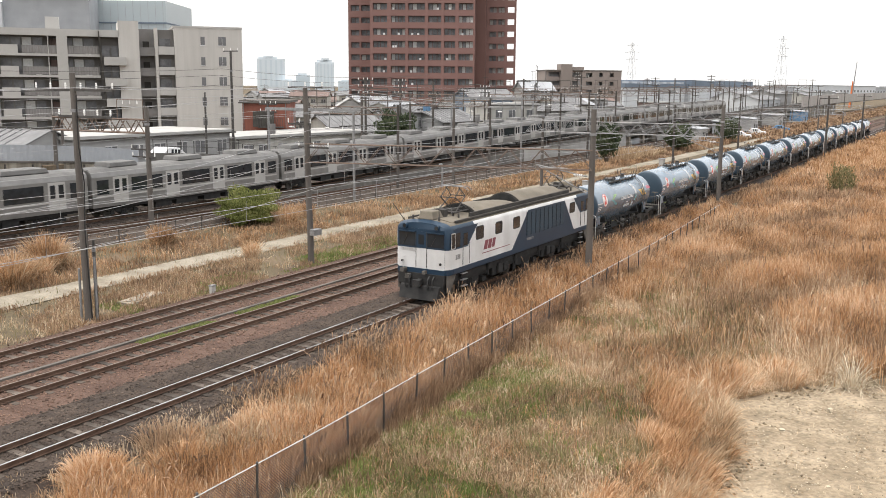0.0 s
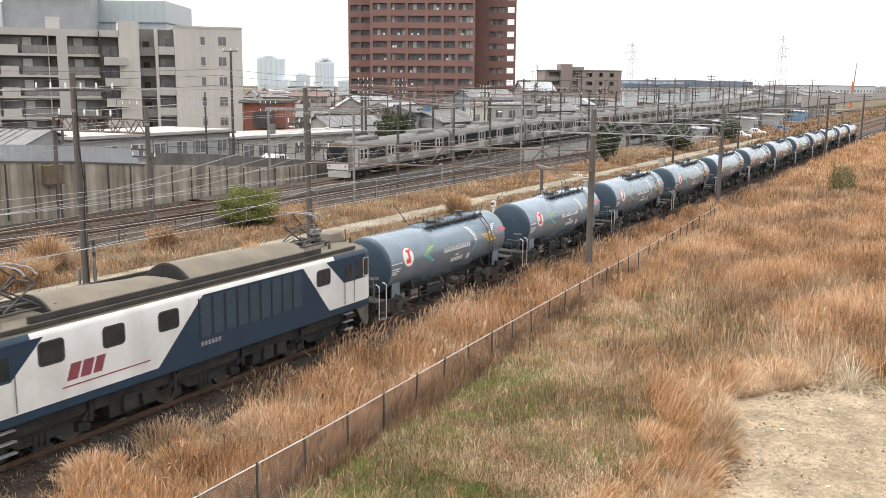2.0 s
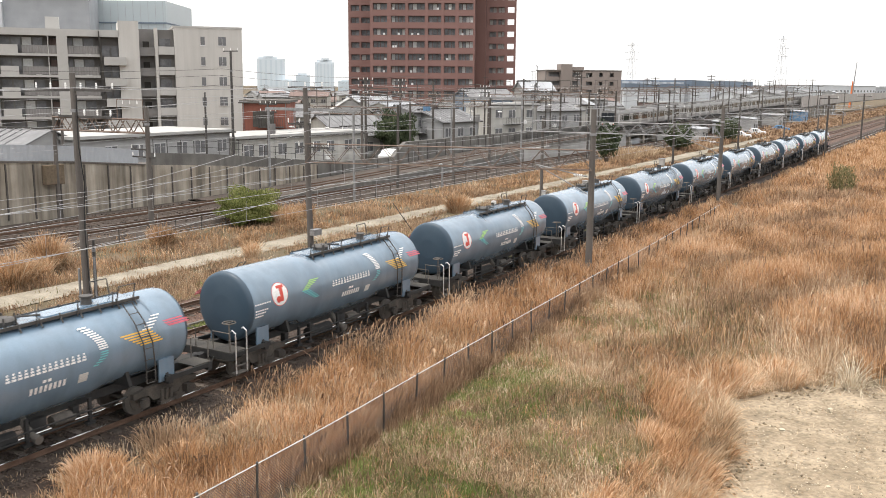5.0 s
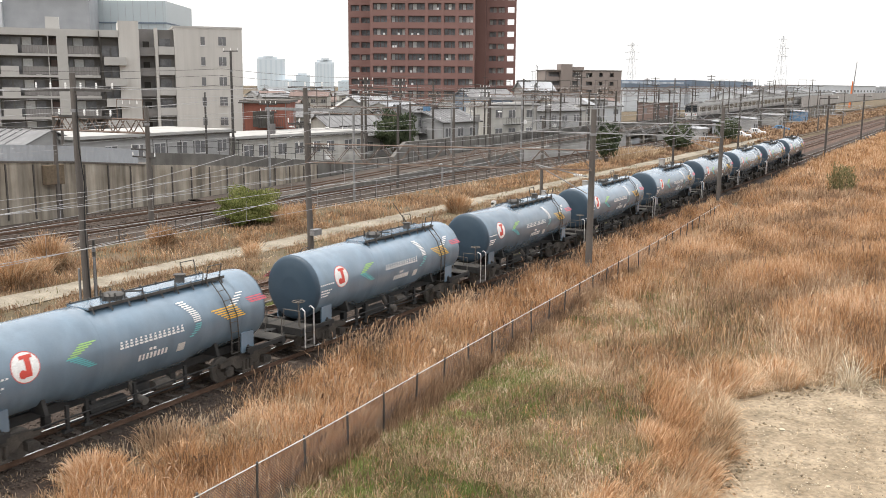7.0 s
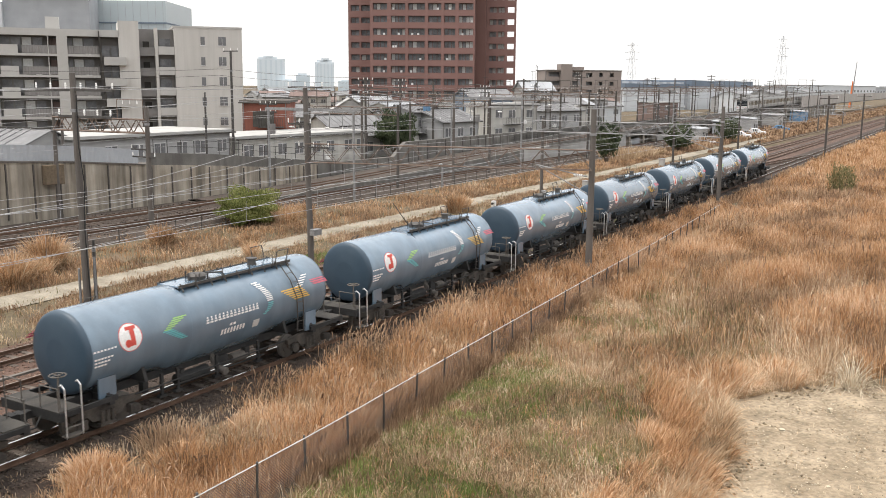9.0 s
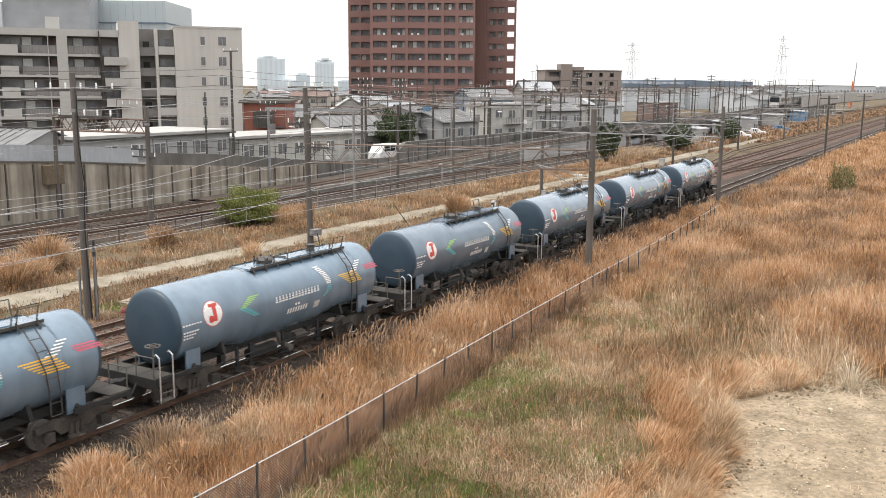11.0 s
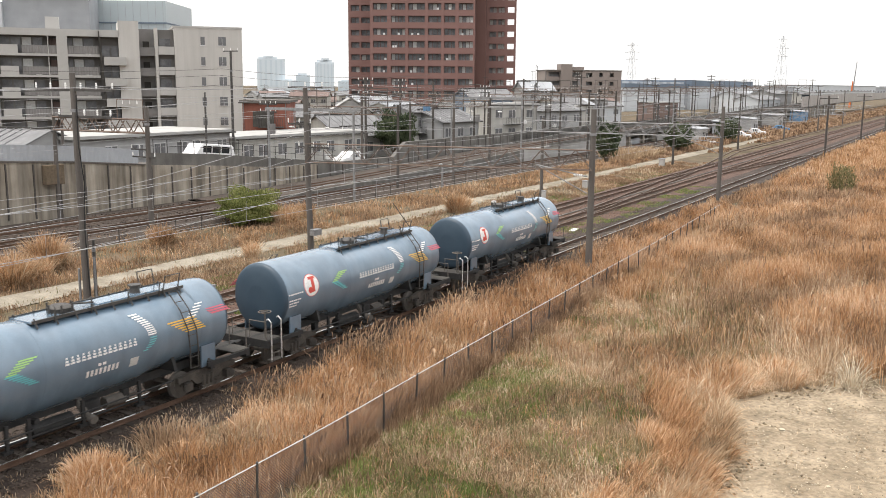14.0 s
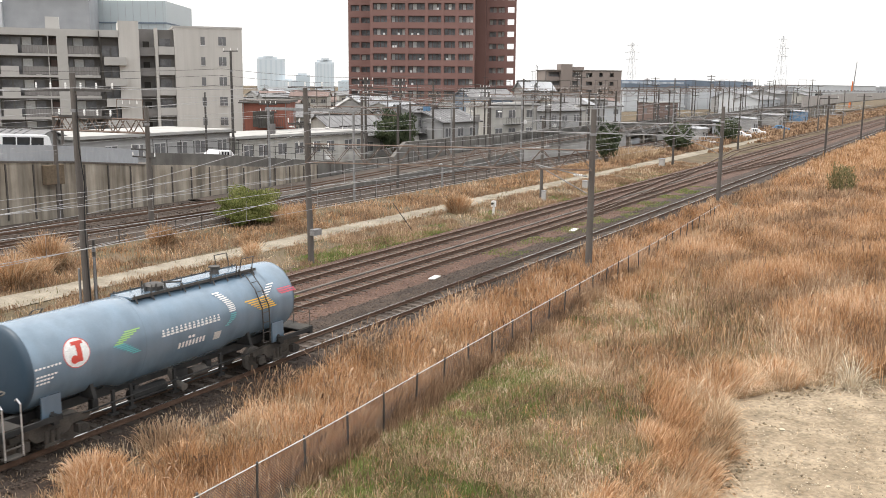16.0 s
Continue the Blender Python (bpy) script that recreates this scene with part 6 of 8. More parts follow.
tuft(16.6, 17.6, 2200, 0.75, 1.0, "reed", "dense rounded tuft of dry golden grass")
tuft(33.9, 3.1, 230, 0.3, 1.5, "bleached", "large splayed tuft of whitish dry stalks", 1.5, 0.02)
tuft(34.7, 4.2, 170, 0.4, 2.0, "straw", "splayed tuft of long bent pale stalks", 1.7, 0.018)
tuft(33.6, 5.6, 600, 0.7, 1.2, "reed", "splayed tuft of dry stalks", 0.95, 0.014)
tuft(31.2, 7.2, 1300, 0.9, 1.2, "reed", "leaning tuft of dry orange grass", 0.8)
for x, y, n, r, h in ((32.6, 44.6, 1000, 0.9, 2.3), (28.8, 42.2, 1000, 0.9, 2.1), (30.9, 43.0, 500, 0.7, 1.4), (41.7, 45.2, 600, 0.7, 1.6), (41.5, 37.4, 350, 0.4, 1.4), (52.8, 44.2, 700, 0.8, 1.9), (56.5, 45.5, 600, 0.8, 1.5), (66.0, 36.9, 1300, 0.8, 1.8), (45.0, 40.8, 400, 0.6, 1.0)):
    tuft(x, y, int(n * 1.1), r, h, "straw", "dry golden pampas-like tuft beside the road", 0.7, 0.018)
    tuft(x, y, int(n * 1.1), r * 0.9, h * 1.05, "reed", "upright golden stalks in a tuft beside the road", 0.5, 0.018)
for x, y, n, r, h in ((128, 45, 1400, 3.0, 2.2), (135, 44.5, 1000, 2.6, 2.0), (142, 44.5, 900, 2.0, 1.6)):
    tuft(x, y, n, r, h, "straw", "bank of dry pale grass beyond the road", 0.5, 0.04)


def bush(name, x, y, z, rx, ry, rz, n, size, material, label, category="bush", trunk=0.0):
    t = thing(name, pose(x, y, z), label, category)
    st = S()
    for k in range(9):
        a = 6.283 * k / 9 + rng.uniform(-0.3, 0.3)
        q = rng.uniform(0.35, 0.8)
        st.rod((0.1 * math.cos(a), 0.1 * math.sin(a), 0), (rx * q * math.cos(a), ry * q * math.sin(a), trunk + rz * rng.uniform(0.7, 1.5)), 0.05 + trunk * 0.02, 0.015, 5)
    if trunk:
        st.rod((0, 0, 0), (0, 0, trunk + rz), 0.14 + 0.02 * trunk, 0.07, 8)
    part("trunk", st, M["bark"], t, "thin branching stems")
    u = nrng.normal(0, 1, (n, 3))
    u /= np.linalg.norm(u, axis=1)[:, None]
    lump = 1 + 0.25 * np.sin(5 * u[:, 0] + 2) * np.sin(4 * u[:, 1]) + 0.18 * np.sin(9 * u[:, 2] + 4 * u[:, 0])
    q = nrng.uniform(0.25, 1, n) ** 0.5 * lump
    c = np.stack([u[:, 0] * rx * q, u[:, 1] * ry * q, trunk + rz + u[:, 2] * rz * q], 1)
    ok = c[:, 2] > 0.05
    c = c[ok]
    ob = blades("crown", c, np.full(len(c), size) * nrng.uniform(0.6, 1.4, len(c)), np.full(len(c), size * 0.5), lean_of(len(c), 0.7), material, "leafy crown of many small leaves", top_wide=0.2)
    ob.parent = t
    ob["kind"] = ""
    for key in ("category", "kind"):
        if key in ob:
            del ob[key]
    return t


bush("bush", 50.9, 46.2, -0.45, 2.6, 2.0, 1.3, 20000, 0.12, "leafg", "round fresh green bush beside the commuter tracks")
bush("bush", 94.8, 11.2, -0.6, 1.45, 1.3, 1.6, 1500, 0.2, "olive", "dull olive bush among the dry reeds")
bush("tree", 121.5, 44.6, -0.45, 1.7, 1.7, 2.2, 3500, 0.3, "leafd", "dark evergreen tree beside the tracks", "tree", 0.8)
bush("tree", 152, 43.4, -0.45, 2.5, 2.2, 1.9, 3500, 0.35, "leafd", "dark green shrubby tree beside the road", "tree", 0.4)
bush("tree", 182, 42.6, -0.45, 2.6, 2.2, 2.0, 3000, 0.35, "leafd", "dark green shrubby tree beside the road", "tree", 0.4)
bush("tree", 98.0, 64.0, 0.8, 2.7, 2.5, 2.1, 6000, 0.3, "leafd", "dark rounded evergreen garden tree", "tree", 1.2)

# loose stones on the ballast
def pebbles(name, n, x0, x1, y0, y1, z, r0, r1, material, label):
    x, y = x0 + (x1 - x0) * nrng.uniform(0, 1, n) ** 1.4, nrng.uniform(y0, y1, n)
    r = nrng.uniform(r0, r1, n)
    oct_v = np.array([(1, 0, 0), (-1, 0, 0), (0, 1, 0), (0, -1, 0), (0, 0, 0.8), (0, 0, -0.8)])
    v = oct_v[None] * r[:, None, None] * nrng.uniform(0.6, 1.3, (n, 6, 1))
    a = nrng.uniform(0, 6.28, n)
    c, s = np.cos(a)[:, None], np.sin(a)[:, None]
    v = np.stack([v[:, :, 0] * c - v[:, :, 1] * s + x[:, None], v[:, :, 0] * s + v[:, :, 1] * c + y[:, None], v[:, :, 2] + z], 2)
    f = np.array([(0, 2, 4), (2, 1, 4), (1, 3, 4), (3, 0, 4), (2, 0, 5), (1, 2, 5), (3, 1, 5), (0, 3, 5)])
    loops = ((np.arange(n) * 6)[:, None, None] + f[None]).ravel()
    me = bpy.data.meshes.new(name)
    me.vertices.add(6 * n)
    me.vertices.foreach_set("co", v.ravel())
    me.loops.add(24 * n)
    me.loops.foreach_set("vertex_index", loops.astype(np.int32))
    me.polygons.add(8 * n)
    me.polygons.foreach_set("loop_start", (np.arange(8 * n) * 3).astype(np.int32))
    me.materials.append(material)
    me.update(calc_edges=True)
    return tagged(new(name, me), label, "stones", "", "stuff")


pebbles("ballast_stones", 14000, 10, 75, 20.0, 24.3, -0.2, 0.03, 0.065, M["stone"], "loose grey ballast stones")
M["rust_stone"] = mat("rust_stone", (0.11, 0.065, 0.047), (0.19, 0.125, 0.092), 3, 0.9, rand="island")
pebbles("ballast_stones", 14000, 12, 80, 24.3, 31.8, -0.2, 0.03, 0.065, M["rust_stone"], "loose rusty ballast stones")
M["pale_stone"] = mat("pale_stone", (0.30, 0.25, 0.18), (0.42, 0.36, 0.27), 3, 0.9, rand="island")
pebbles("dirt_pebbles", 5000, 14, 33.5, -4.0, 5.2, -0.37, 0.012, 0.05, M["pale_stone"], "loose pebbles on the dirt lot")

M["clod"] = mat("dry_clod", (0.13, 0.098, 0.062), (0.22, 0.17, 0.115), 3, 0.95, rand="island")
pebbles("dirt_clods", 5000, 14, 33.5, -4.0, 5.4, -0.39, 0.015, 0.085, M["clod"], "small dry clods on the dirt lot")

# sleepers, each one a piece of its track
slp = S().box(0, 0, -0.225, 0.23, 2.0, 0.14, top=0.92).mesh("sleeper", M["sleeper"])
for tr, yy, n in ((tracks[0], D, 150), (tracks[1], 26.42, 130), (tracks[2], 30.0, 120)):
    for i in range(n):
        ob = new("sleeper", slp)
        ob.parent = tr
        ob.matrix_basis = pose(8 + 0.62 * i, rng.uniform(-0.03, 0.03), rng.uniform(-0.035, -0.015), 0, 0, rng.uniform(-1, 1))

# straw that hangs over the rim of the dirt lot, and weeds that creep onto the road
for x, y in ((21.5, 5.1), (23.5, 5.5), (25.2, 5.4), (26.8, 5.7), (28.4, 6.2), (30.2, 6.9), (31.8, 6.2), (32.8, 5.0)):
    tuft(x, y + 0.25, 420, 0.55, 0.95, "straw" if rng.random() < 0.5 else "reed", "drooping dry grass tuft at the edge of bare dirt", 1.0, 0.016)
stand("road_weeds", 9000, 20, 120, lambda x: np.full_like(x, 37.4), lambda x: np.full_like(x, 38.4), 0.1, 0.45, 0.016, 0.5, "dull", "weeds creeping onto the road edge", 0.3, 61, 1.5)
stand("road_weeds", 9000, 20, 120, lambda x: np.full_like(x, 39.9), lambda x: np.full_like(x, 40.8), 0.1, 0.4, 0.016, 0.5, "dull", "weeds creeping onto the road edge", 0.3, 63, 1.5)
stand("pale_stalks", 9000, 30, 75, lambda x: 0.09 * x, lambda x: fence_y(x) - 0.4, 0.7, 1.5, 0.012, 0.55, "straw", "single pale stalks among the reeds", 0.2, 71, 1.2)

stand("brown_weeds", 62000, 13, 36, lambda x: np.full_like(x, 5.0), lambda x: fence_y(x) - 0.2, 0.1, 0.45, 0.010, 0.7, "dull", "brown dead weeds mixed through short grass", 0.3, 81, patch=1.6)
stand("pale_stalks", 4500, 14, 36, lambda x: np.full_like(x, 5.0), lambda x: fence_y(x) - 0.2, 0.3, 0.75, 0.009, 0.7, "straw", "single pale stalks over short grass", 0.4, 83, patch=2)
stand("green_sprouts", 20000, 16, 50, lambda x: np.full_like(x, 6.0), lambda x: fence_y(x) - 0.2, 0.15, 0.5, 0.011, 0.5, "grass", "thin green sprouts among dry grass", 0.62, 85, patch=2.5)
x, y = scatter(900, 15, 33, lambda q: np.full_like(q, -3.0), lambda q: np.interp(q, [15, 25, 30, 33], [4.4, 4.9, 6.0, 4.2]))
blades("dirt_straw", np.stack([x, y, np.full(900, -0.40)], 1), nrng.uniform(0.05, 0.2, 900), np.full(900, 0.012), lean_of(900, 0.9), "straw", "scattered straw bits on bare dirt")
for i, (x, y) in enumerate(((29.4, 1.6), (28.1, 4.4), (33.0, 0.2), (24.5, 2.6), (30.8, 3.4), (27.0, 0.6))):
    st = thing("stone", pose(x, y, -0.39, 0, 0, 40 * i), "pale fist-sized stone on the bare dirt", "stone", "stones on the dirt")
    k = 0.09 + 0.03 * (i % 3)
    part("stone", S().loft([[(k * q * math.cos(6.2832 * j / 7 + i), 0.8 * k * q * math.sin(6.2832 * j / 7 + i) * (1 + 0.2 * math.sin(j * 2.1)), zz * k) for j in range(7)] for q, zz in ((0.7, -0.5), (1.0, 0.1), (0.8, 0.6), (0.35, 0.8))]), M["pale_stone"], st, smooth=True)
stand("brown_weeds", 16000, 42, 120, lambda x: 0.02 * x, lambda x: fence_y(x) - 1.0, 0.9, 1.75, 0.02, 0.5, "dull", "patches of brown dead weeds among the reeds", 0.56, 91, patch=7)
stand("roadside_grass", 9000, 150, 330, lambda x: 40.6 + 0.0 * x, lambda x: 45.5 + 0.0 * x, 0.5, 1.6, 0.05, 0.5, "dull", "dry brown grass beside the far road", 0.45, 93, patch=7)
stand("roadside_grass", 6000, 150, 330, lambda x: 36.0 + 0.0 * x, lambda x: 38.0 + 0.0 * x, 0.2, 0.8, 0.05, 0.5, "dull", "brown weeds beside the far road", 0.4, 95, patch=6)
# low wire fence beside the commuter tracks
lf = thing("wire_fence", pose(0, 46.75, -0.45), "low wire fence with thin dark posts by the commuter tracks", "fence")
pm = S().rod((0, 0, 0), (0, 0, 1.15), 0.035, n=6).mesh("post", M["darksteel"])
for i in range(60):
    ob = new("post", pm)
    ob.parent, ob.location = lf, (30 + 2.4 * i, 0, 0)
for zz in (0.4, 0.75, 1.1):
    part("strand", S().rod((30, 0, zz), (172, 0, zz), 0.012, n=4), M["wire"], lf)
# clutter on the utility pole: guy rods, cable, transformer
for dx, dy in ((0.28, -0.2), (-0.2, 0.22), (0.12, 0.25)):
    g = thing("pole_stay", pose(26.25 + dx, 33.2 + dy, -0.55), "grey steel stay bolted beside the utility pole", "stay", "pole stays")
    part("stay", S().rod((0, 0, 0), (0, 0, 2.6 + dx), 0.055, n=6), M["steel"], g)
cb = thing("pole_cable", pose(26.25, 33.2, 0), "black cable running down the utility pole", "cable")
part("cable", S().path([(-0.14, -0.2, 9.3), (-0.22, -0.26, 7.2), (-0.02, -0.24, 5.6), (-0.12, -0.22, 3.4), (0.02, -0.2, -0.5)], 0.025, 6), M["under"], cb)
pt = thing("portal_frame", pose(66, 47.4, 0), "slender grey portal frame over the commuter tracks", "portal")
for px in (0, 34, 58, 96):
    h0 = 7.2 + rise(66 + px) * 0.8
    q = pt if px == 0 else thing("portal_frame", pose(66 + px, 47.4, 0), "slender grey portal frame over the commuter tracks", "portal")
    for yy in (0, 9.6):
        part("column", S().rod((0, yy, -0.4), (0, yy, h0), 0.11, n=8), M["steel"], q)
    part("beam", S().span(-0.1, 0.1, -0.3, 9.9, h0 - 0.15, h0 + 0.1), M["steel"], q)
    for yy in (2.6, 6.6):
        part("drop_post", S().rod((0, yy, h0), (0, yy, h0 - 1.6), 0.05, n=6), M["steel"], q)
        s = S()
        insulator(s, (0, yy, h0 - 1.6), (0, 0.6, 0.0), 4, 0.09)
        part("insulator", s, M["insul"], q)

stand("verge_grass", 9000, 43, 56, lambda x: np.full_like(x, 32.2), lambda x: np.full_like(x, 35.2), 0.08, 0.3, 0.018, 0.5, "grass", "bright green grass patch beside the pole", 0.2, 91)
stand("reed_heads", 2600, 21, 62, lambda x: np.full_like(x, 19.0), lambda x: np.full_like(x, 20.0), 0.7, 1.25, 0.012, 0.5, "dull", "drooping brown reed heads beside the rails", 0.3, 93, plume=0.9, head="dull")
stand("ballast_weeds", 5000, 9, 40, lambda x: np.full_like(x, 19.2), lambda x: np.full_like(x, 20.9), 0.08, 0.35, 0.010, 0.6, "straw", "sparse dry weeds growing through ballast", 0.62, 95, z=-0.3)
stand("track_weeds", 4000, 10, 60, lambda x: np.full_like(x, 46.9), lambda x: np.full_like(x, 48.4), 0.2, 0.7, 0.02, 0.5, "dull", "brown weeds beside the commuter tracks", 0.3, 97, z=-0.3)

stand("matted_weeds", 46000, 30, 54, lambda x: np.maximum(0.1 * x + 1.5, 5.0), lambda x: fence_y(x) - 0.3, 0.15, 0.5, 0.011, 0.85, "dull", "low matted brown weeds in front of the reeds", 0.2, 141, patch=1.8)
stand("matted_straw", 26000, 30, 54, lambda x: np.maximum(0.1 * x + 1.5, 5.0), lambda x: fence_y(x) - 0.3, 0.15, 0.55, 0.010, 0.9, "straw", "low matted straw in front of the reeds", 0.45, 143, patch=2.4)
stand("matted_orange", 22000, 30, 54, lambda x: np.maximum(0.1 * x + 1.5, 5.0), lambda x: fence_y(x) - 0.3, 0.25, 0.75, 0.010, 0.6, "reed", "low orange tufts in front of the reeds", 0.5, 145, patch=2.0)
stand("green_sprouts", 12000, 30, 54, lambda x: np.maximum(0.1 * x + 1.5, 5.0), lambda x: fence_y(x) - 0.5, 0.15, 0.45, 0.011, 0.5, "olive", "dull green sprouts in matted straw", 0.6, 147, patch=1.6)
stand("fence_straw", 3500, 12, 34, lambda x: fence_y(x) - 2.6, lambda x: fence_y(x) - 0.2, 0.2, 0.65, 0.010, 0.6, "straw", "pale straw lying along the fence", 0.5, 161, patch=1.4)
stand("fence_grass", 15000, 12, 32, lambda x: fence_y(x) - 2.4, lambda x: fence_y(x) - 0.2, 0.15, 0.4, 0.011, 0.6, "fresh", "bright young grass along the fence", 0.45, 165, patch=1.4)
stand("bank_straw", 12000, 11, 32, lambda x: fence_y(x) + 0.4, lambda x: fence_y(x) + 3.6, 0.4, 1.1, 0.009, 0.5, "straw", "pale stalks among the reeds beside the track", 0.4, 163, patch=1.6)
stand("olive_weeds", 42000, 13, 36, lambda x: np.full_like(x, 5.4), lambda x: fence_y(x) - 0.5, 0.12, 0.5, 0.011, 0.75, "olive", "olive-brown low weeds matted through the grass", 0.25, 103, patch=2.6)
RIM = ([14, 20, 22.5, 25.5, 28, 30, 31.5, 33.5], [4.6, 4.9, 5.3, 5.2, 5.9, 6.6, 5.7, 4.2])
stand("rim_straw", 15000, 14, 33.5, lambda x: np.interp(x, *RIM) + 0.05, lambda x: np.interp(x, *RIM) + 1.3, 0.3, 1.05, 0.009, 0.6, "straw", "long pale straw hanging over the edge of bare dirt", 0.4, 105, patch=0.9, wind=(0.15, -0.45))
stand("rim_reeds", 5000, 14, 33.5, lambda x: np.interp(x, *RIM) + 0.3, lambda x: np.interp(x, *RIM) + 2.0, 0.4, 1.2, 0.009, 0.5, "reed", "long dry reeds bent over towards bare dirt", 0.45, 107, patch=1.0, wind=(0.12, -0.35))
stand("orange_grass", 22000, 13, 36, lambda x: np.full_like(x, 5.0), lambda x: fence_y(x) - 0.2, 0.12, 0.5, 0.010, 0.65, "reed", "short orange-brown grass mixed through the straw", 0.4, 101, patch=1.8)

stand("russet_weeds", 9000, 66, 92, lambda x: np.full_like(x, 8.0), lambda x: np.full_like(x, 13.0), 0.9, 1.7, 0.02, 0.45, "dull", "russet brown thicket of dead weeds among the reeds", 0.35, 121, patch=4)
stand("russet_weeds", 14000, 34, 60, lambda x: 0.16 * x + 0.5, lambda x: 0.16 * x + 5.0, 0.5, 1.2, 0.013, 0.5, "dull", "brown thicket of dead weeds behind the straw", 0.45, 123, patch=2.5)
stand("russet_weeds", 12000, 36, 62, lambda x: 0.06 * x - 1.0, lambda x: 0.1 * x + 3.5, 0.5, 1.2, 0.012, 0.5, "dull", "brown dead weeds behind the splayed straw", 0.35, 131, patch=3)
stand("sage_weeds", 9000, 34, 66, lambda x: 0.14 * x + 1.0, lambda x: 0.16 * x + 6.5, 0.3, 0.9, 0.013, 0.5, "olive", "olive sprouts among dead weeds", 0.6, 125, patch=2.0)
stand("far_verge", 16000, 200, 700, lambda x: np.full_like(x, 35.2), lambda x: np.full_like(x, 51.0), 0.3, 1.3, 0.07, 0.5, "dull", "brown weeds on open ground far along the line", 0.4, 127, patch=9)
stand("far_verge", 9000, 84, 200, lambda x: np.full_like(x, 18.9), lambda x: np.full_like(x, 20.3), 0.25, 0.9, 0.03, 0.5, "dull", "brown weeds at the foot of the ballast", 0.3, 129, patch=5)
tuft(14.9, 19.0, 2600, 0.65, 1.1, "reed", "dense rounded tuft of dry golden grass")
tuft(17.6, 19.2, 700, 0.8, 1.1, "dull", "loose tuft of brown drooping reeds")
stand("green_strip", 34000, 13, 31, lambda x: fence_y(x) - np.interp(x, [13, 22, 31], [4.4, 3.0, 1.6]), lambda x: fence_y(x) - 0.25, 0.08, 0.3, 0.010, 0.6, "grass", "strip of fresh green grass along the fence", 0.38, 111, patch=1.6)
# sleepers and low ballast mounds of the commuter tracks
far = S()
for i in range(190):
    far.box(20 + 0.62 * i, 50.0, 0.11, 0.24, 2.0, 0.12)
for i in range(55):
    far.box(20 + 0.62 * i, YC, 0.11, 0.24, 2.0, 0.12)
solid("commuter_sleepers", far, M["sleeper"], "grey concrete sleepers of the commuter tracks", "sleepers", "stuff")
for k, y in enumerate((50.0, YC)):
    strip("ballast_mound_%d" % (k + 1), [(y - 2.0, 0.0), (y - 1.3, 0.125), (y + 1.3, 0.125), (y + 2.0, 0.0)], -120, 58 if k else 420, M["ballast"], "dark stone ballast under a commuter track", "ballast")
pebbles("ballast_stones", 6000, 25, 90, 48.4, 56.5, 0.11, 0.05, 0.1, M["stone"], "loose stones along the commuter tracks")


# ---------------------------------------------------------------- buildings
def facade(parent, x0, x1, z0, n, h, bays, sill, head, y=0.0, depth=1.1, wall="redbrick", curtain=0.5, thick=0.35, open_last=False):
    """Storeys of piers and spandrels with recessed window bays."""
    w = S()
    ztop = z0 + n * h
    edges = [x0] + [e for b in bays for e in b] + [x1]
    for i in range(0, len(edges), 2):
        if edges[i + 1] - edges[i] > 0.02:
            w.span(edges[i], edges[i + 1], y, y + thick, z0, ztop)
    for k in range(n + 1):
        lo = z0 + k * h - (h - head) if k else z0
        hi = z0 + k * h + sill if k < n else ztop
        for a, b in bays:
            w.span(a, b, y + 0.003, y + thick, max(lo, z0), hi)
    wl = part("facade", w, M[wall], parent, "front wall with recessed window bays")
    # inner wall gets a darker copy of the wall colour as balcony shade
    back = S().span(x0, bays[-1][0] - 0.2 if open_last else x1, y + depth, y + depth + 0.2, z0, ztop)
    part("inner_wall", back, M["redbrick_shaded" if wall == "redbrick" else "flat_shaded"], parent, "inner wall of the balconies, painted dark for shade")
    fl = S()
    for k in range(1, n + 1):
        fl.span(x0 + 0.05, x1 - 0.05, y + thick, y + depth, z0 + k * h - 0.16, z0 + k * h)
    part("floor_slabs", fl, M["pole"], parent, "balcony floor slabs")
    for a, b in (bays[:-1] if open_last else bays):
        kinds = []
        for v in range(3):
            g = S()
            m = max(2, int(round((b - a) / 0.95)))
            for i in range(m):
                xa, xb = a + (b - a) * i / m, a + (b - a) * (i + 1) / m
                g.span(xa + 0.06, xb - 0.06, y + depth - 0.05, y + depth, 0.1, head - 0.1, 1 if rng.random() < curtain * 0.35 else 0)
            kinds.append(g.mesh("window", [M["window"], M["curtain"]]))
        for k in range(n):
            ob = new("window", rng.choice(kinds))
            ob.parent = parent
            ob.location = (0, 0, z0 + k * h)
    return wl


def ac_units(parent, pts):
    me = S().box(0, 0, 0.3, 0.8, 0.3, 0.6).mesh("air_conditioner", M["insul"])
    for p in pts:
        ob = new("air_conditioner", me)
        ob.parent = parent
        ob.location = p


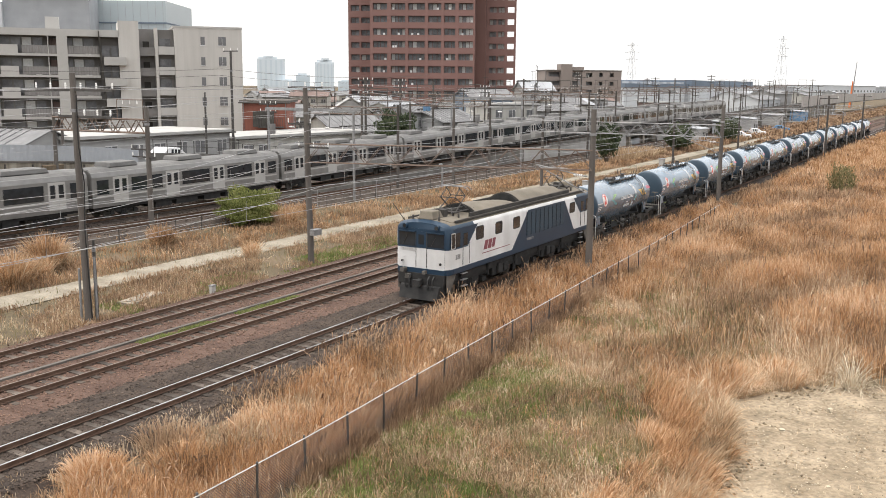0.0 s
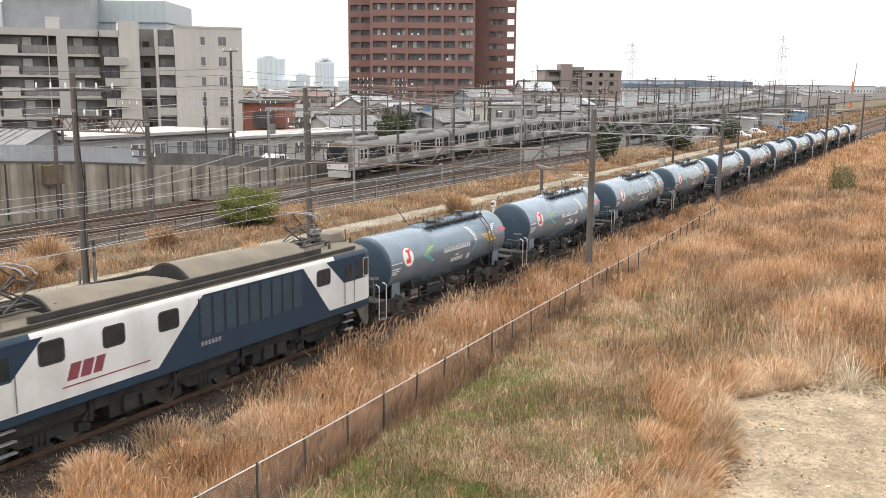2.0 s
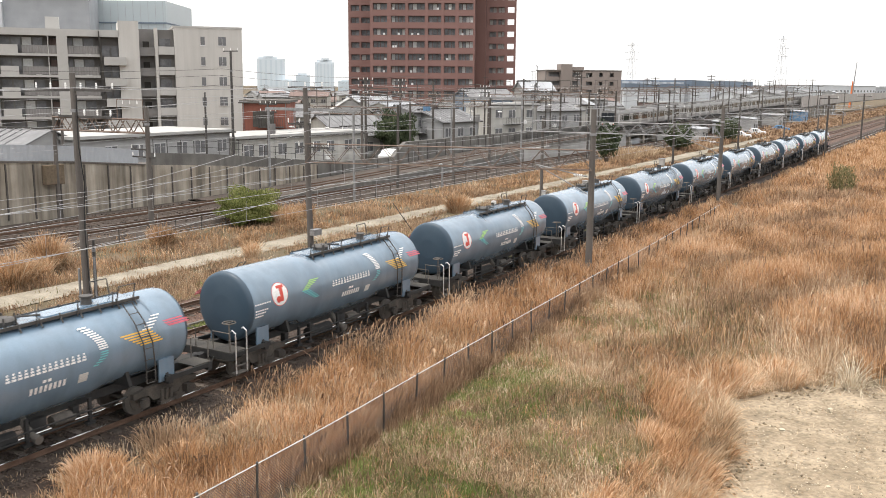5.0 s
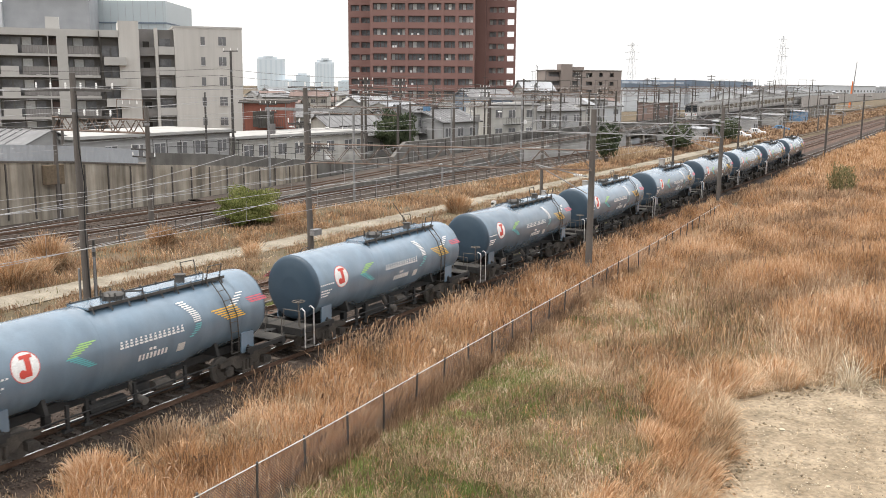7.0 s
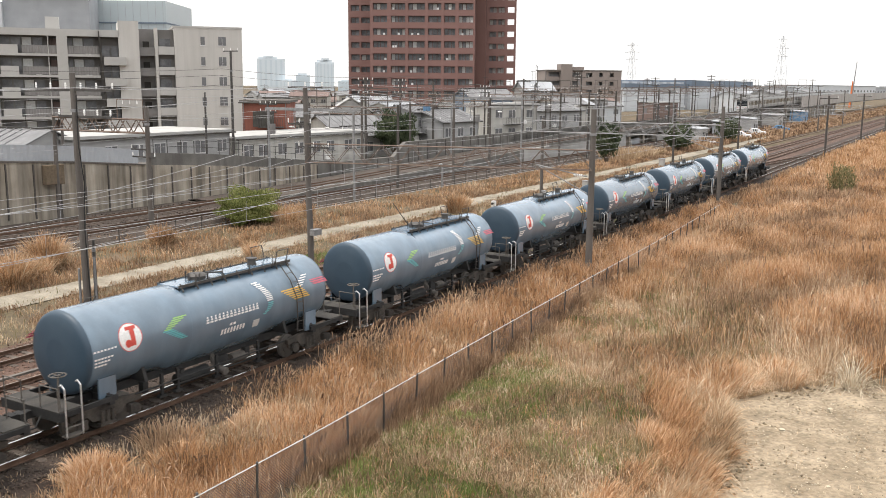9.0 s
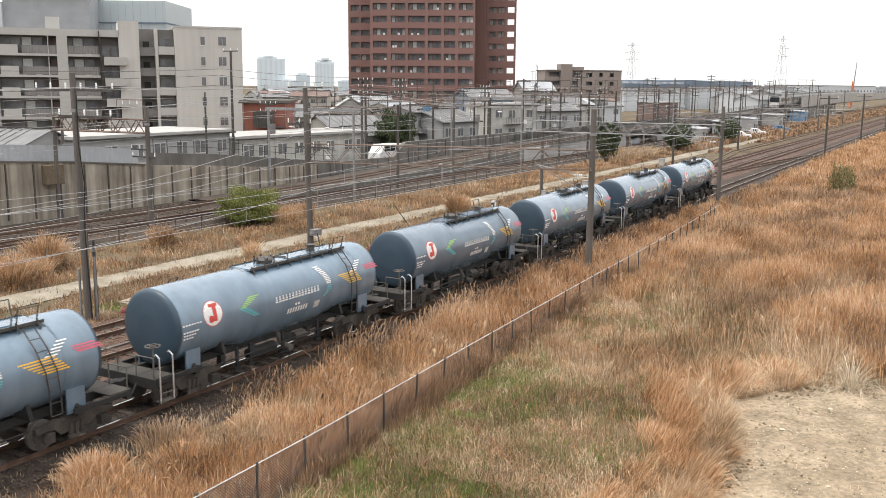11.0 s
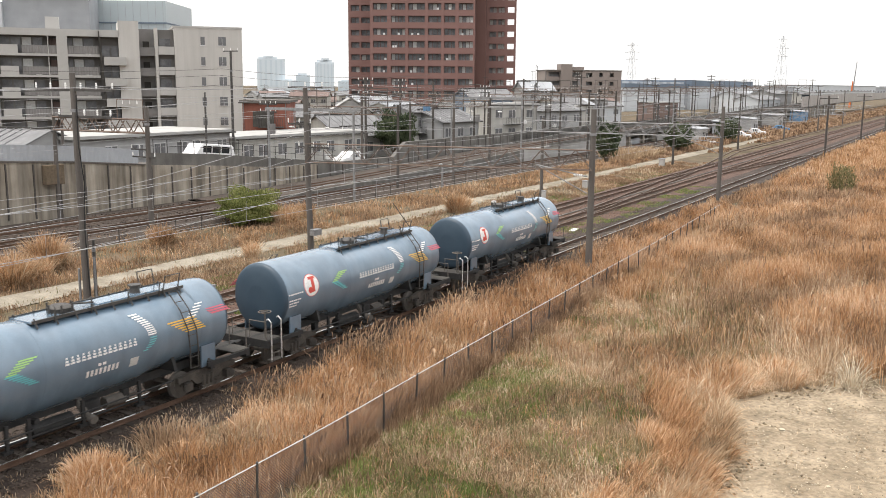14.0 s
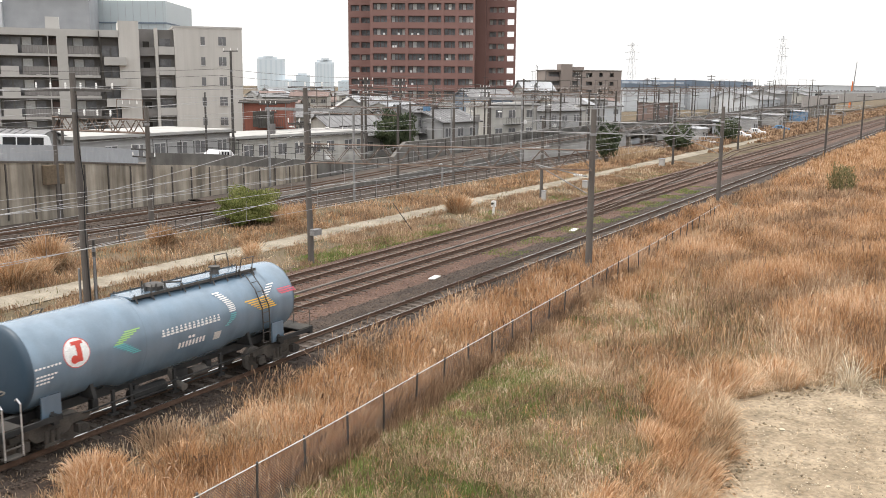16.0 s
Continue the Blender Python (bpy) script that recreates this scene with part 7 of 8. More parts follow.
def red_tower():
    t = thing("apartment_tower", pose(184.4, 127.5, 0, 0, 0, -64.5), "tall red-brown tiled apartment tower with rows of balconies", "tower")
    z0 = 27.7 - 1.35 - 2.9 * 9
    bays = [(0.7, 4.1), (5.0, 8.4), (9.1, 13.0), (13.8, 16.9), (17.6, 20.2), (21.0, 24.4)]
    facade(t, 0, 24.8, z0, 16, 2.9, bays, 0.95, 2.45)
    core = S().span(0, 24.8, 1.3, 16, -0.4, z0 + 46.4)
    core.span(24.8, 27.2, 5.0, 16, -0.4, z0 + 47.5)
    part("core", core, M["redbrick_shaded"], t, "red tiled side and recess walls in the shade-darkened tile")
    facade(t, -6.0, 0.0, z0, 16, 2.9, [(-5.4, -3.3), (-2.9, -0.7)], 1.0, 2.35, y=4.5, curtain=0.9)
    part("left_wing", S().span(-6.0, 0, 5.8, 17, -0.4, z0 + 46.4), M["redbrick_shaded"], t, "")
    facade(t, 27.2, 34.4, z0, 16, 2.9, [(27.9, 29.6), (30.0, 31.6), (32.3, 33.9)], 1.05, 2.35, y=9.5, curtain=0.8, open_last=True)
    part("right_wing", S().span(27.2, 31.8, 10.7, 17, -0.4, z0 + 46.4), M["redbrick_shaded"], t, "")
    part("roof", S().span(-6.2, 34.6, 0, 17.2, z0 + 46.4, z0 + 46.8), M["pole"], t, "flat roof slab")
    lm = S().box(0, 0, 0.35, 0.5, 0.12, 0.7).mesh("laundry", M["letter"])
    for k in range(26):
        a, b = rng.choice(bays)
        ob = new("laundry", lm)
        ob.parent = t
        ob.location = (rng.uniform(a + 0.3, b - 0.3), 0.55, z0 + 2.9 * rng.randrange(2, 13) + 0.75)
    return t


red_tower()


def grey_flats():
    t = thing("apartment_block", pose(106.4, 96.7, 0, 0, 0, -39.2), "six-storey beige apartment block with long balconies", "apartment block")
    zr, h = 17.75, 2.92
    # blank end wall with small windows
    w = S().span(-9.7, 0, 0, 11, -0.4, zr)
    part("end_wall", w, M["flat_wall"], t, "plain beige end wall")
    part("roof_edge", S().span(-9.8, 0.1, -0.06, 11.1, zr, zr + 0.3), M["parapet"], t, "pale roof edge")
    wm = S().span(-0.55, 0.55, -0.05, 0.0, 0, 1.25, 0).span(-0.62, 0.62, -0.08, -0.0, -0.1, 0.0, 1).span(-0.02, 0.02, -0.07, 0, 0, 1.25, 1).mesh("window", [M["window"], M["alu"]])
    wm2 = S().span(-0.3, 0.3, -0.05, 0.0, 0, 1.2, 0).span(-0.36, 0.36, -0.08, 0, -0.1, 0.0, 1).mesh("window", [M["window"], M["alu"]])
    for k in range(6):
        z = 15.35 - h * k
        for me, x in ((wm, -2.9), (wm2, -5.7)):
            ob = new("window", me)
            ob.parent = t
            ob.location = (x, 0, z)
    # small balconies beside it
    bl = S().span(-2.25, 0, -0.9, 0.0, 0.0, 0.12).span(-2.25, 0, -0.95, -0.85, 0.0, 1.15).span(-0.1, 0.0, -0.9, 0, 0.0, 1.15).mesh("balcony", M["parapet"])
    part("recess_wall", S().span(-12.0, -9.7, 1.1, 11, -0.4, zr - 0.3), M["flat_shaded"], t, "")
    for k in range(6):
        ob = new("balcony", bl)
        ob.parent = t
        ob.location = (-9.72, 1.0, 13.9 - h * k)
        part("window", S().span(-11.8, -10.2, 1.02, 1.1, 14.1 - h * k, 16.2 - h * k), M["window"], t)
    part("fin", S().span(-12.4, -12.0, 0.2, 5, -0.4, zr - 0.1), M["flat_wall"], t, "")
    # open corridor; its back wall borrows the panel grey to paint in shade
    part("corridor_wall", S().span(-14.6, -12.4, 2.6, 11, -0.4, zr - 0.2), M["bar"], t, "corridor wall greyed down for its shade")
    cr = S().span(-14.6, -12.4, 0.9, 2.6, 0.0, 0.16).span(-14.6, -12.4, 0.9, 0.98, 0.1, 1.2).mesh("corridor_rail", M["bar"])
    for k in range(6):
        ob = new("corridor_rail", cr)
        ob.parent = t
        ob.location = (0, 0, 13.7 - h * k)
        part("door", S().span(-14.0, -13.1, 2.5, 2.6, 13.86 - h * k, 15.8 - h * k), M["roofdark"], t, "dark flat door")
    part("pier", S().span(-17.4, -14.6, -0.1, 8, -0.4, zr + 0.75), M["flat_wall"], t, "tall plain beige pier")
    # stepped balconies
    part("step_wall", S().span(-20.0, -17.4, 1.2, 8, -0.4, zr - 0.8), M["flat_shaded"], t, "")
    for k in range(6):
        z = 13.3 - h * k
        x0 = -19.5 + 0.06 * k
        part("balcony", S().span(x0, -16.5, -0.9, 1.2, z - 1.05, z + 0.12), M["parapet"], t, "solid beige balcony front")
        part("window", S().span(-19.7, -18.6, 1.1, 1.2, z + 0.2, z + 1.7), M["window"], t)
        part("window", S().span(-18.4, -17.5, 1.1, 1.2, z + 0.2, z + 1.7), M["window"], t)
    part("slant_wall", S().prism([(-20.1, 17.0), (-19.95, 17.0), (-19.1, 4.0), (-19.5, 4.0)], "y", -0.6, 0.6), M["roofdark"], t, "dark stair edge")
    # long balcony front
    L = 60.0
    part("back_wall", S().span(-20.0 - L, -20.0, 1.5, 12, -0.4, zr - 0.9), M["flat_shaded"], t, "wall behind the balconies")
    part("roof_band", S().span(-20.0 - L, -17.3, -0.1, 12, zr - 1.55, zr - 0.6), M["parapet"], t, "pale roof band")
    slab = S().span(-20.0 - L, -20.0, -0.05, 1.5, -0.34, 0.0).mesh("balcony_slab", M["parapet"])
    panel = S()
    panel.loft([[(-3.3 + 3.3 * i / 18, (0.0 if (i // 1) % 2 else 0.05), zz) for i in range(19)] for zz in (0.05, 1.1, 1.13)], close=False)
    panel_m = panel.mesh("railing", M["bar"])
    solidp = S().span(-2.3, 0, -0.02, 0.08, 0.0, 1.15).mesh("balcony_panel", M["parapet"])
    part_m = S().span(-0.06, 0.06, 0.0, 1.5, 0.0, 2.5).mesh("partition", M["parapet"])
    pier_m = S().span(-0.7, 0.7, -0.08, 0.4, 0.0, 2.6).span(-0.12, 0.12, -0.1, -0.08, 1.2, 2.0).mesh("pier", M["parapet"])
    win = S()
    for i in range(4):
        win.span(-5.6 + 1.4 * i + 0.1, -5.6 + 1.4 * (i + 1) - 0.1, 1.44, 1.5, 0.1, 2.2, 1 if i == 2 else 0)
    win_m = win.mesh("window", [M["window"], M["curtain"]])
    door_m = S().span(-0.45, 0.45, 1.42, 1.5, 0.0, 2.1).mesh("door", M["tilered"])
    for k in range(6):
        z = 13.75 - h * k
        ob = new("balcony_slab", slab)
        ob.parent, ob.location = t, (0, 0, z)
        x = -20.1
        i = 0
        while x > -20.0 - L + 7:
            for nm, me, dx in (("railing", panel_m, 0), ("railing", panel_m, -3.32)) if i % 3 != 1 else (("railing", panel_m, 0), ("balcony_panel", solidp, -3.8)):
                ob = new(nm, me)
                ob.parent, ob.location = t, (x + dx, 0, z)
            for nm, me, dx in (("window", win_m, -0.6), ("partition", part_m, -6.6)):
                ob = new(nm, me)
                ob.parent, ob.location = t, (x + dx, 0, z)
            if i % 2 == 0:
                ob = new("door", door_m)
                ob.parent, ob.location = t, (x - 6.0, 0, z)
            x -= 6.68
            i += 1
        ob = new("pier", pier_m)
        ob.parent, ob.location = t, (-24.9, 0, z)
    ac_units(t, [(-21.5 - 6.6 * i, 0.7, 13.75 - h * k) for i in range(3) for k in range(4)])
    # roof things
    part("roof_hut", S().span(-27, -25.2, 3, 5, zr - 0.6, zr + 1.2), M["parapet"], t, "small roof hut")
    return t


grey_flats()


def pale_hall():
    t = thing("pale_hall", pose(143.0, 143.9, 0, 0, 0, -59.8), "large pale office hall behind the apartment block", "building")
    part("upper_wall", S().span(-27.5, -5.0, 0, 20, 22.2, 26.5), M["hall_glass"], t, "pale blue-white upper wall")
    part("ledge", S().span(-27.6, -4.9, -0.15, 20, 21.9, 22.2), M["steelblue"], t, "thin dark ledge")
    part("lower_wall", S().span(-27.5, -5.0, 0.05, 20, -0.4, 21.9), M["hall_glass"], t, "pale wall")
    for i in range(15):
        part("panel_joint", S().span(-27.3 + 1.55 * i, -27.22 + 1.55 * i, -0.03, 0.05, 16, 26.4), M["sheet"], t)
    t2 = thing("grey_hall", pose(120.0, 162.0, 0, 0, 0, -50), "grey rounded hall behind the apartment block", "building")
    part("wall", S().span(-6, 10, 0, 18, -0.4, 26.8), M["sheet"], t2, "grey wall")
    part("pale_wall", S().span(-40, -6, -1, 18, -0.4, 25.0), M["pale"], t2, "pale wall")
    part("roof", S().span(-40.2, 10.2, -1.2, 18.2, 26.8, 27.1), M["parapet"], t2, "flat roof")
    part("window_band", S().span(-38, -7, -1.05, -1, 21.3, 21.9), M["window"], t2, "dark window band")


pale_hall()


def brown_flats():
    t = thing("apartment_block", pose(295.1, 130.8, 0, 0, 0, -49), "brown tiled apartment block with stepped roof", "apartment block")
    facade(t, 0, 12.5, 0.6, 5, 2.9, [(0.6, 5.0), (8.6, 11.8)], 1.0, 2.5, wall="brown", depth=1.4)
    facade(t, 12.5, 26.8, 0.6, 5, 2.9, [(14.0, 16.2), (18.5, 20.0), (22.5, 24.0)], 1.0, 2.3, y=-0.5, wall="brown", depth=1.4)
    part("core", S().span(0, 26.8, 1.6, 12, -0.4, 15.2), M["brown"], t, "")
    part("stair_tower", S().span(4.8, 8.8, -1.0, 4, -0.4, 17.4), M["brown"], t, "brown stair tower")
    part("roof", S().span(-0.2, 27, -0.6, 12.2, 15.1, 15.5), M["pole"], t, "flat roof")
    part("roof_hut", S().span(10, 14, 2, 6, 15.5, 16.6), M["brown"], t, "")


brown_flats()


def factory():
    t = thing("factory_hall", pose(371.3, 129.7, 0, 0, 0, -9.5), "long pale factory hall with a dark blue roof band", "factory")
    part("wall", S().span(0, 60, 0, 40, -0.4, 9.6), M["pale"], t, "pale clad wall")
    part("wall", S().span(60, 133, -1.5, 40, -0.4, 10.3), M["pale"], t, "pale clad wall")
    part("roof_band", S().span(-0.3, 60, -0.4, 40, 9.6, 11.4), M["steelblue"], t, "dark blue roof band")
    part("roof_band", S().span(60, 133, -1.9, 40, 10.3, 13.2), M["steelblue"], t, "dark blue roof band")
    for i in range(12):
        part("panel_joint", S().span(2 + 11 * i, 2.3 + 11 * i, -1.6 if i > 4 else -0.1, 0, 0, 9.6), M["sheet"], t)
    for i in range(9):
        part("roof_vent", S().box(8 + 7 * i, 3, 11.8, 3.5, 3, 0.9), M["sheet"], t)
    for x, y, w, h, m in ((600, 150, 70, 11.5, "pale"), (680, 138, 60, 10.5, "sheet"), (760, 128, 90, 12.4, "pale"), (900, 118, 110, 12.6, "pale"), (1040, 100, 130, 11.5, "sheet"), (560, 190, 60, 12.5, "pale"), (1250, 90, 160, 13, "pale")):
        b = thing("warehouse", pose(x, y, 0, 0, 0, -12), "distant pale warehouse with rows of small windows", "warehouse", "distant warehouses")
        part("wall", S().span(0, w, 0, 25, -0.4, h), M[m], b)
        part("roof", S().span(-0.4, w + 0.4, -0.4, 25.4, h, h + 0.4), M["sheet"], b)
        for i in range(int(w / 9)):
            part("window", S().span(4 + 9 * i, 8 + 9 * i, -0.08, 0, h * 0.55, h * 0.7), M["window"], b)


factory()


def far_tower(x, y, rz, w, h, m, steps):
    t = thing("distant_tower", pose(x, y, 0, 0, 0, rz), "pale high-rise on the skyline, haze painted into its colour", "tower", "hazy skyline towers")
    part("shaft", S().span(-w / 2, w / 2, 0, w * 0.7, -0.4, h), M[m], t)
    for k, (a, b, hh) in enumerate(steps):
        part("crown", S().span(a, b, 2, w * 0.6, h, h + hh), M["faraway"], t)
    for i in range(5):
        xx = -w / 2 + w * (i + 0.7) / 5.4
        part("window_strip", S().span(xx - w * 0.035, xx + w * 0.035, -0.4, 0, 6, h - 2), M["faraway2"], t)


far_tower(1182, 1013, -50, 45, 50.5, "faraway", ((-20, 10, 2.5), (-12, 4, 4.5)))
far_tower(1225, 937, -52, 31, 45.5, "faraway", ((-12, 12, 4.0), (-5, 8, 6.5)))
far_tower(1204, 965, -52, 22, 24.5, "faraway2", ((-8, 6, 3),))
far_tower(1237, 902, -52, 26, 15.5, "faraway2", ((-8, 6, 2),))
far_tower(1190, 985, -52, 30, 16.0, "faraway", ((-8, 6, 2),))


def house(x, y, z, rz, w, d, h, rise_h, wallm, roofm, label, flat=False, windows=True):
    t = thing("house", pose(x, y, z, 0, 0, rz), label, "house", "houses of the town")
    part("wall", S().span(-w / 2, w / 2, 0, d, -3.2 if z > 1 else -0.3, h), M[wallm], t)
    if flat:
        part("roof", S().span(-w / 2 - 0.3, w / 2 + 0.3, -0.35, d + 0.3, h, h + 0.28), M[roofm], t, "flat roof slab")
    else:
        r = S()
        e = 0.45
        r.loft([[(-w / 2 - e, -e, h - 0.05), (w / 2 + e, -e, h - 0.05), (w / 2 + e, -e, h + 0.08), (-w / 2 - e, -e, h + 0.08)],
                [(-w / 2 - e * (1 - rise_h * 0.0), d / 2, h + rise_h - 0.1), (w / 2 + e, d / 2, h + rise_h - 0.1), (w / 2 + e, d / 2, h + rise_h), (-w / 2 - e, d / 2, h + rise_h)],
                [(-w / 2 - e, d + e, h - 0.05), (w / 2 + e, d + e, h - 0.05), (w / 2 + e, d + e, h + 0.08), (-w / 2 - e, d + e, h + 0.08)]])
        part("roof", r, M[roofm], t, "pitched tiled roof")
        for sgn in (-1, 1):
            part("gable", S().prism([(0, h), (d, h), (d / 2, h + rise_h - 0.12)], "x", sgn * w / 2 - 0.06, sgn * w / 2 + 0.06), M[wallm], t)
    if x < 230:
        if not flat:
            part("ridge", S().span(-w / 2 - 0.45, w / 2 + 0.45, d / 2 - 0.14, d / 2 + 0.14, h + rise_h - 0.04, h + rise_h + 0.12), M["roofdark"], t, "dark ridge tiles")
            for i in range(int(w / 0.9)):
                xx = -w / 2 - 0.2 + 0.9 * i
                part("roof_batten", S().loft([[(xx, -0.42, h + 0.07), (xx + 0.1, -0.42, h + 0.07), (xx + 0.1, -0.42, h + 0.14), (xx, -0.42, h + 0.14)], [(xx, d / 2 - 0.1, h + rise_h - 0.03), (xx + 0.1, d / 2 - 0.1, h + rise_h - 0.03), (xx + 0.1, d / 2 - 0.1, h + rise_h + 0.05), (xx, d / 2 - 0.1, h + rise_h + 0.05)]]), M[roofm], t)
        part("gutter", S().rod((-w / 2 - 0.4, -0.45, h - 0.04), (w / 2 + 0.4, -0.45, h - 0.04), 0.08, n=6), M["roofdark"], t, "dark eaves gutter")
        for xx in (-w / 2 + 0.15, w / 2 - 0.15):
            part("downpipe", S().rod((xx, -0.08, 0), (xx, -0.08, h - 0.1), 0.05, n=5), M["bar"], t)
        ax = rng.uniform(-w / 3, w / 3)
        an = S().rod((ax, d / 2, h), (ax, d / 2, h + rise_h + 2.2), 0.03, n=4)
        for q in range(4):
            an.rod((ax - 0.5 + 0.08 * q, d / 2 - 0.5 + 0.33 * q, h + rise_h + 2.0), (ax + 0.5 - 0.08 * q, d / 2 - 0.5 + 0.33 * q, h + rise_h + 2.0), 0.02, n=4)
        part("antenna", an, M["darksteel"], t, "thin roof antenna")
        for q in range(2):
            ax = rng.uniform(-w / 2 + 0.6, w / 2 - 0.6)
            zz = 0.0 if q else max(0.0, h - 2.9)
            part("air_conditioner", S().box(ax, -0.2, zz + 0.35, 0.8, 0.3, 0.6), M["insul"], t)
        if h > 4.5 and rng.random() < 0.55:
            ax = rng.uniform(-w / 4, w / 4)
            bl = S().span(ax - 1.5, ax + 1.5, -1.0, 0, h - 3.0, h - 2.88)
            for q in range(11):
                bl.rod((ax - 1.5 + 0.3 * q, -0.97, h - 2.9), (ax - 1.5 + 0.3 * q, -0.97, h - 1.9), 0.025, n=4)
            bl.span(ax - 1.5, ax + 1.5, -1.0, -0.94, h - 1.94, h - 1.88)
            part("balcony", bl, M["darksteel"], t, "small balcony with a dark railing")
    if windows:
        n = max(1, int(w / 2.6))
        for i in range(n):
            xx = -w / 2 + w * (i + 0.5) / n + rng.uniform(-0.3, 0.3)
            for zz in ([h - 1.9] if h < 4.5 else [h - 1.9, h - 4.7]):
                win = part("window", S().span(xx - 0.6, xx + 0.6, -0.04, 0.0, zz, zz + 1.15), M["window"], t)
                part("frame", S().span(xx - 0.68, xx + 0.68, -0.07, 0.0, zz - 0.08, zz).span(xx - 0.68, xx + 0.68, -0.07, 0.0, zz + 1.15, zz + 1.21).span(xx - 0.03, xx + 0.03, -0.06, 0, zz, zz + 1.15), M["alu"], win)
    return t


house(83.5, 66.4, 0, -6, 21.0, 8, 4.1, 0, "housewall", "flatroof", "long low cream building with a pale flat roof", True)
house(62.2, 67.2, 0, 0, 19.0, 9, 4.95, 0, "palewall", "flatroof", "long low grey building with a pale flat roof", True)
house(47.5, 71.8, 2.0, -80, 7.0, 7.0, 2.36, 1.5, "palewall", "tile", "small house with a grey pitched roof and pale gable", False, False)
house(35.5, 67.0, 2.0, -8, 8.5, 7, 3.6, 1.4, "palewall", "tilered", "house with a faded red roof")
house(87.1, 75.8, 0, -58, 5.4, 8, 7.6, 0, "rust_clad", "pole", "rust-red clad building with an open bay", True, False)
# no hole is cut: a dark block paints the shade of the open bay
pt = thing("garage_bay", pose(86.7, 75.2, 5.6, 0, 0, -58), "dark block standing for shade inside the rust-red building", "opening")
part("opening", S().span(-1.6, 0.9, -0.3, 0.1, -0.9, 1.0), M["roofdark"], pt)
house(127.0, 88.0, 0, 40, 5.0, 6.5, 5.4, 2.4, "palewall", "flatroof", "grey gabled house with a pale sheet roof")
house(100.5, 66.2, 0, -6, 12.0, 6, 3.5, 1.1, "housewall", "tile", "low cream house with a grey-brown roof")
house(106.5, 76.0, 0, -20, 9.0, 6, 4.0, 1.6, "housewall", "tile", "cream house with a grey tiled roof")
bush("hedge", 105.0, 62.0, 0.4, 4.6, 0.9, 1.0, 6000, 0.2, "leafd", "dark clipped hedge behind the wall", "hedge")
house(117.5, 70.6, 0, 6, 8.5, 7, 4.6, 1.4, "housewall", "tilered", "house with a faded red tiled roof")
house(112.0, 62.3, 0, -4, 9.0, 7.5, 4.9, 1.7, "palewall", "tile", "house with a broad grey tiled roof")
house(109.0, 66.0, 0, -5, 6.0, 6, 6.2, 0.9, "palewall", "tile", "house with a grey roof and a blue tarpaulin")
tp = thing("tarpaulin", pose(108.6, 65.75, 6.0, 0, 0, -5), "blue tarpaulin hung on a house wall", "tarpaulin")
part("sheet", S().loft([[(-0.9 + 0.15 * i, 0.05 * math.sin(i * 1.7), zz) for i in range(13)] for zz in (-1.0, 0.0, 1.1)], close=False), M["bluesheet"], tp, "creased blue sheet")
house(146.0, 75.0, 0, -40, 8.0, 8, 7.8, 1.5, "steelblue", "tile", "blue-grey clad house with a dark roof")
house(131.0, 63.5, 0, -30, 9.0, 7, 6.9, 1.0, "housewall", "flatroof", "cream house beside the commuter line", True)
house(155.0, 66.0, 0, -20, 12.0, 8, 5.5, 1.3, "palewall", "tile", "grey house beside the commuter line")
house(191.0, 76.5, 0, -40, 12.0, 8, 7.0, 1.4, "palewall", "flatroof", "pale building with a flat roof", True)
house(186.0, 84.0, 0, -40, 7.0, 6, 8.8, 2.2, "palewall", "sheet", "tall narrow grey house")
house(266.0, 80.0, 0, -30, 9.0, 7, 5.4, 0.9, "tilered", "flatroof", "low red-brown building by the line", True)
walls, roofs = ["housewall", "palewall", "palewall", "housewall", "pale"], ["tile", "tile", "tilered", "flatroof", "sheet", "tile"]
names = {"tile": "grey tiled roof", "tilered": "faded red roof", "flatroof": "pale roof", "sheet": "grey metal roof"}
k = 0
while k < 85:
    x = rng.uniform(112, 430)
    y = rng.uniform(70, 75 + 0.62 * x)
    if math.hypot(x - 195, y - 118) < 32 or math.hypot(x - 300, y - 120) < 22 or math.hypot(x - 100, y - 110) < 26 or (x > 365 and y > 95) or (x > 185 and 0.19 < y / x < 0.37):
        continue
    if 0.53 < y / x < 0.9 and x < 150:
        hh = rng.uniform(3.2, 5.0)
    else:
        hh = rng.uniform(4.2, 6.4)
    rf = rng.choice(roofs)
    house(x, y, 0, rng.choice((-35, -50, -10, 20, -60)) + rng.uniform(-8, 8), rng.uniform(6, 11), rng.uniform(6, 9), hh, rng.uniform(1.0, 1.9), rng.choice(walls), rf, "small town house with a " + names[rf], rf == "flatroof", x < 260)
    k += 1


for k in range(34):
    x = 330 + 15 * k + rng.uniform(-5, 5)
    y = rng.uniform(0.085, 0.175) * x + 24
    rf = rng.choice(("sheet", "flatroof", "tile"))
    house(x, max(y, 64), 0, rng.uniform(-40, 10), rng.uniform(9, 20), 9, rng.uniform(4.0, 8.0), 1.4, rng.choice(("pale", "palewall", "housewall")), rf, "low pale workshop with a " + names[rf], rf == "flatroof", False)


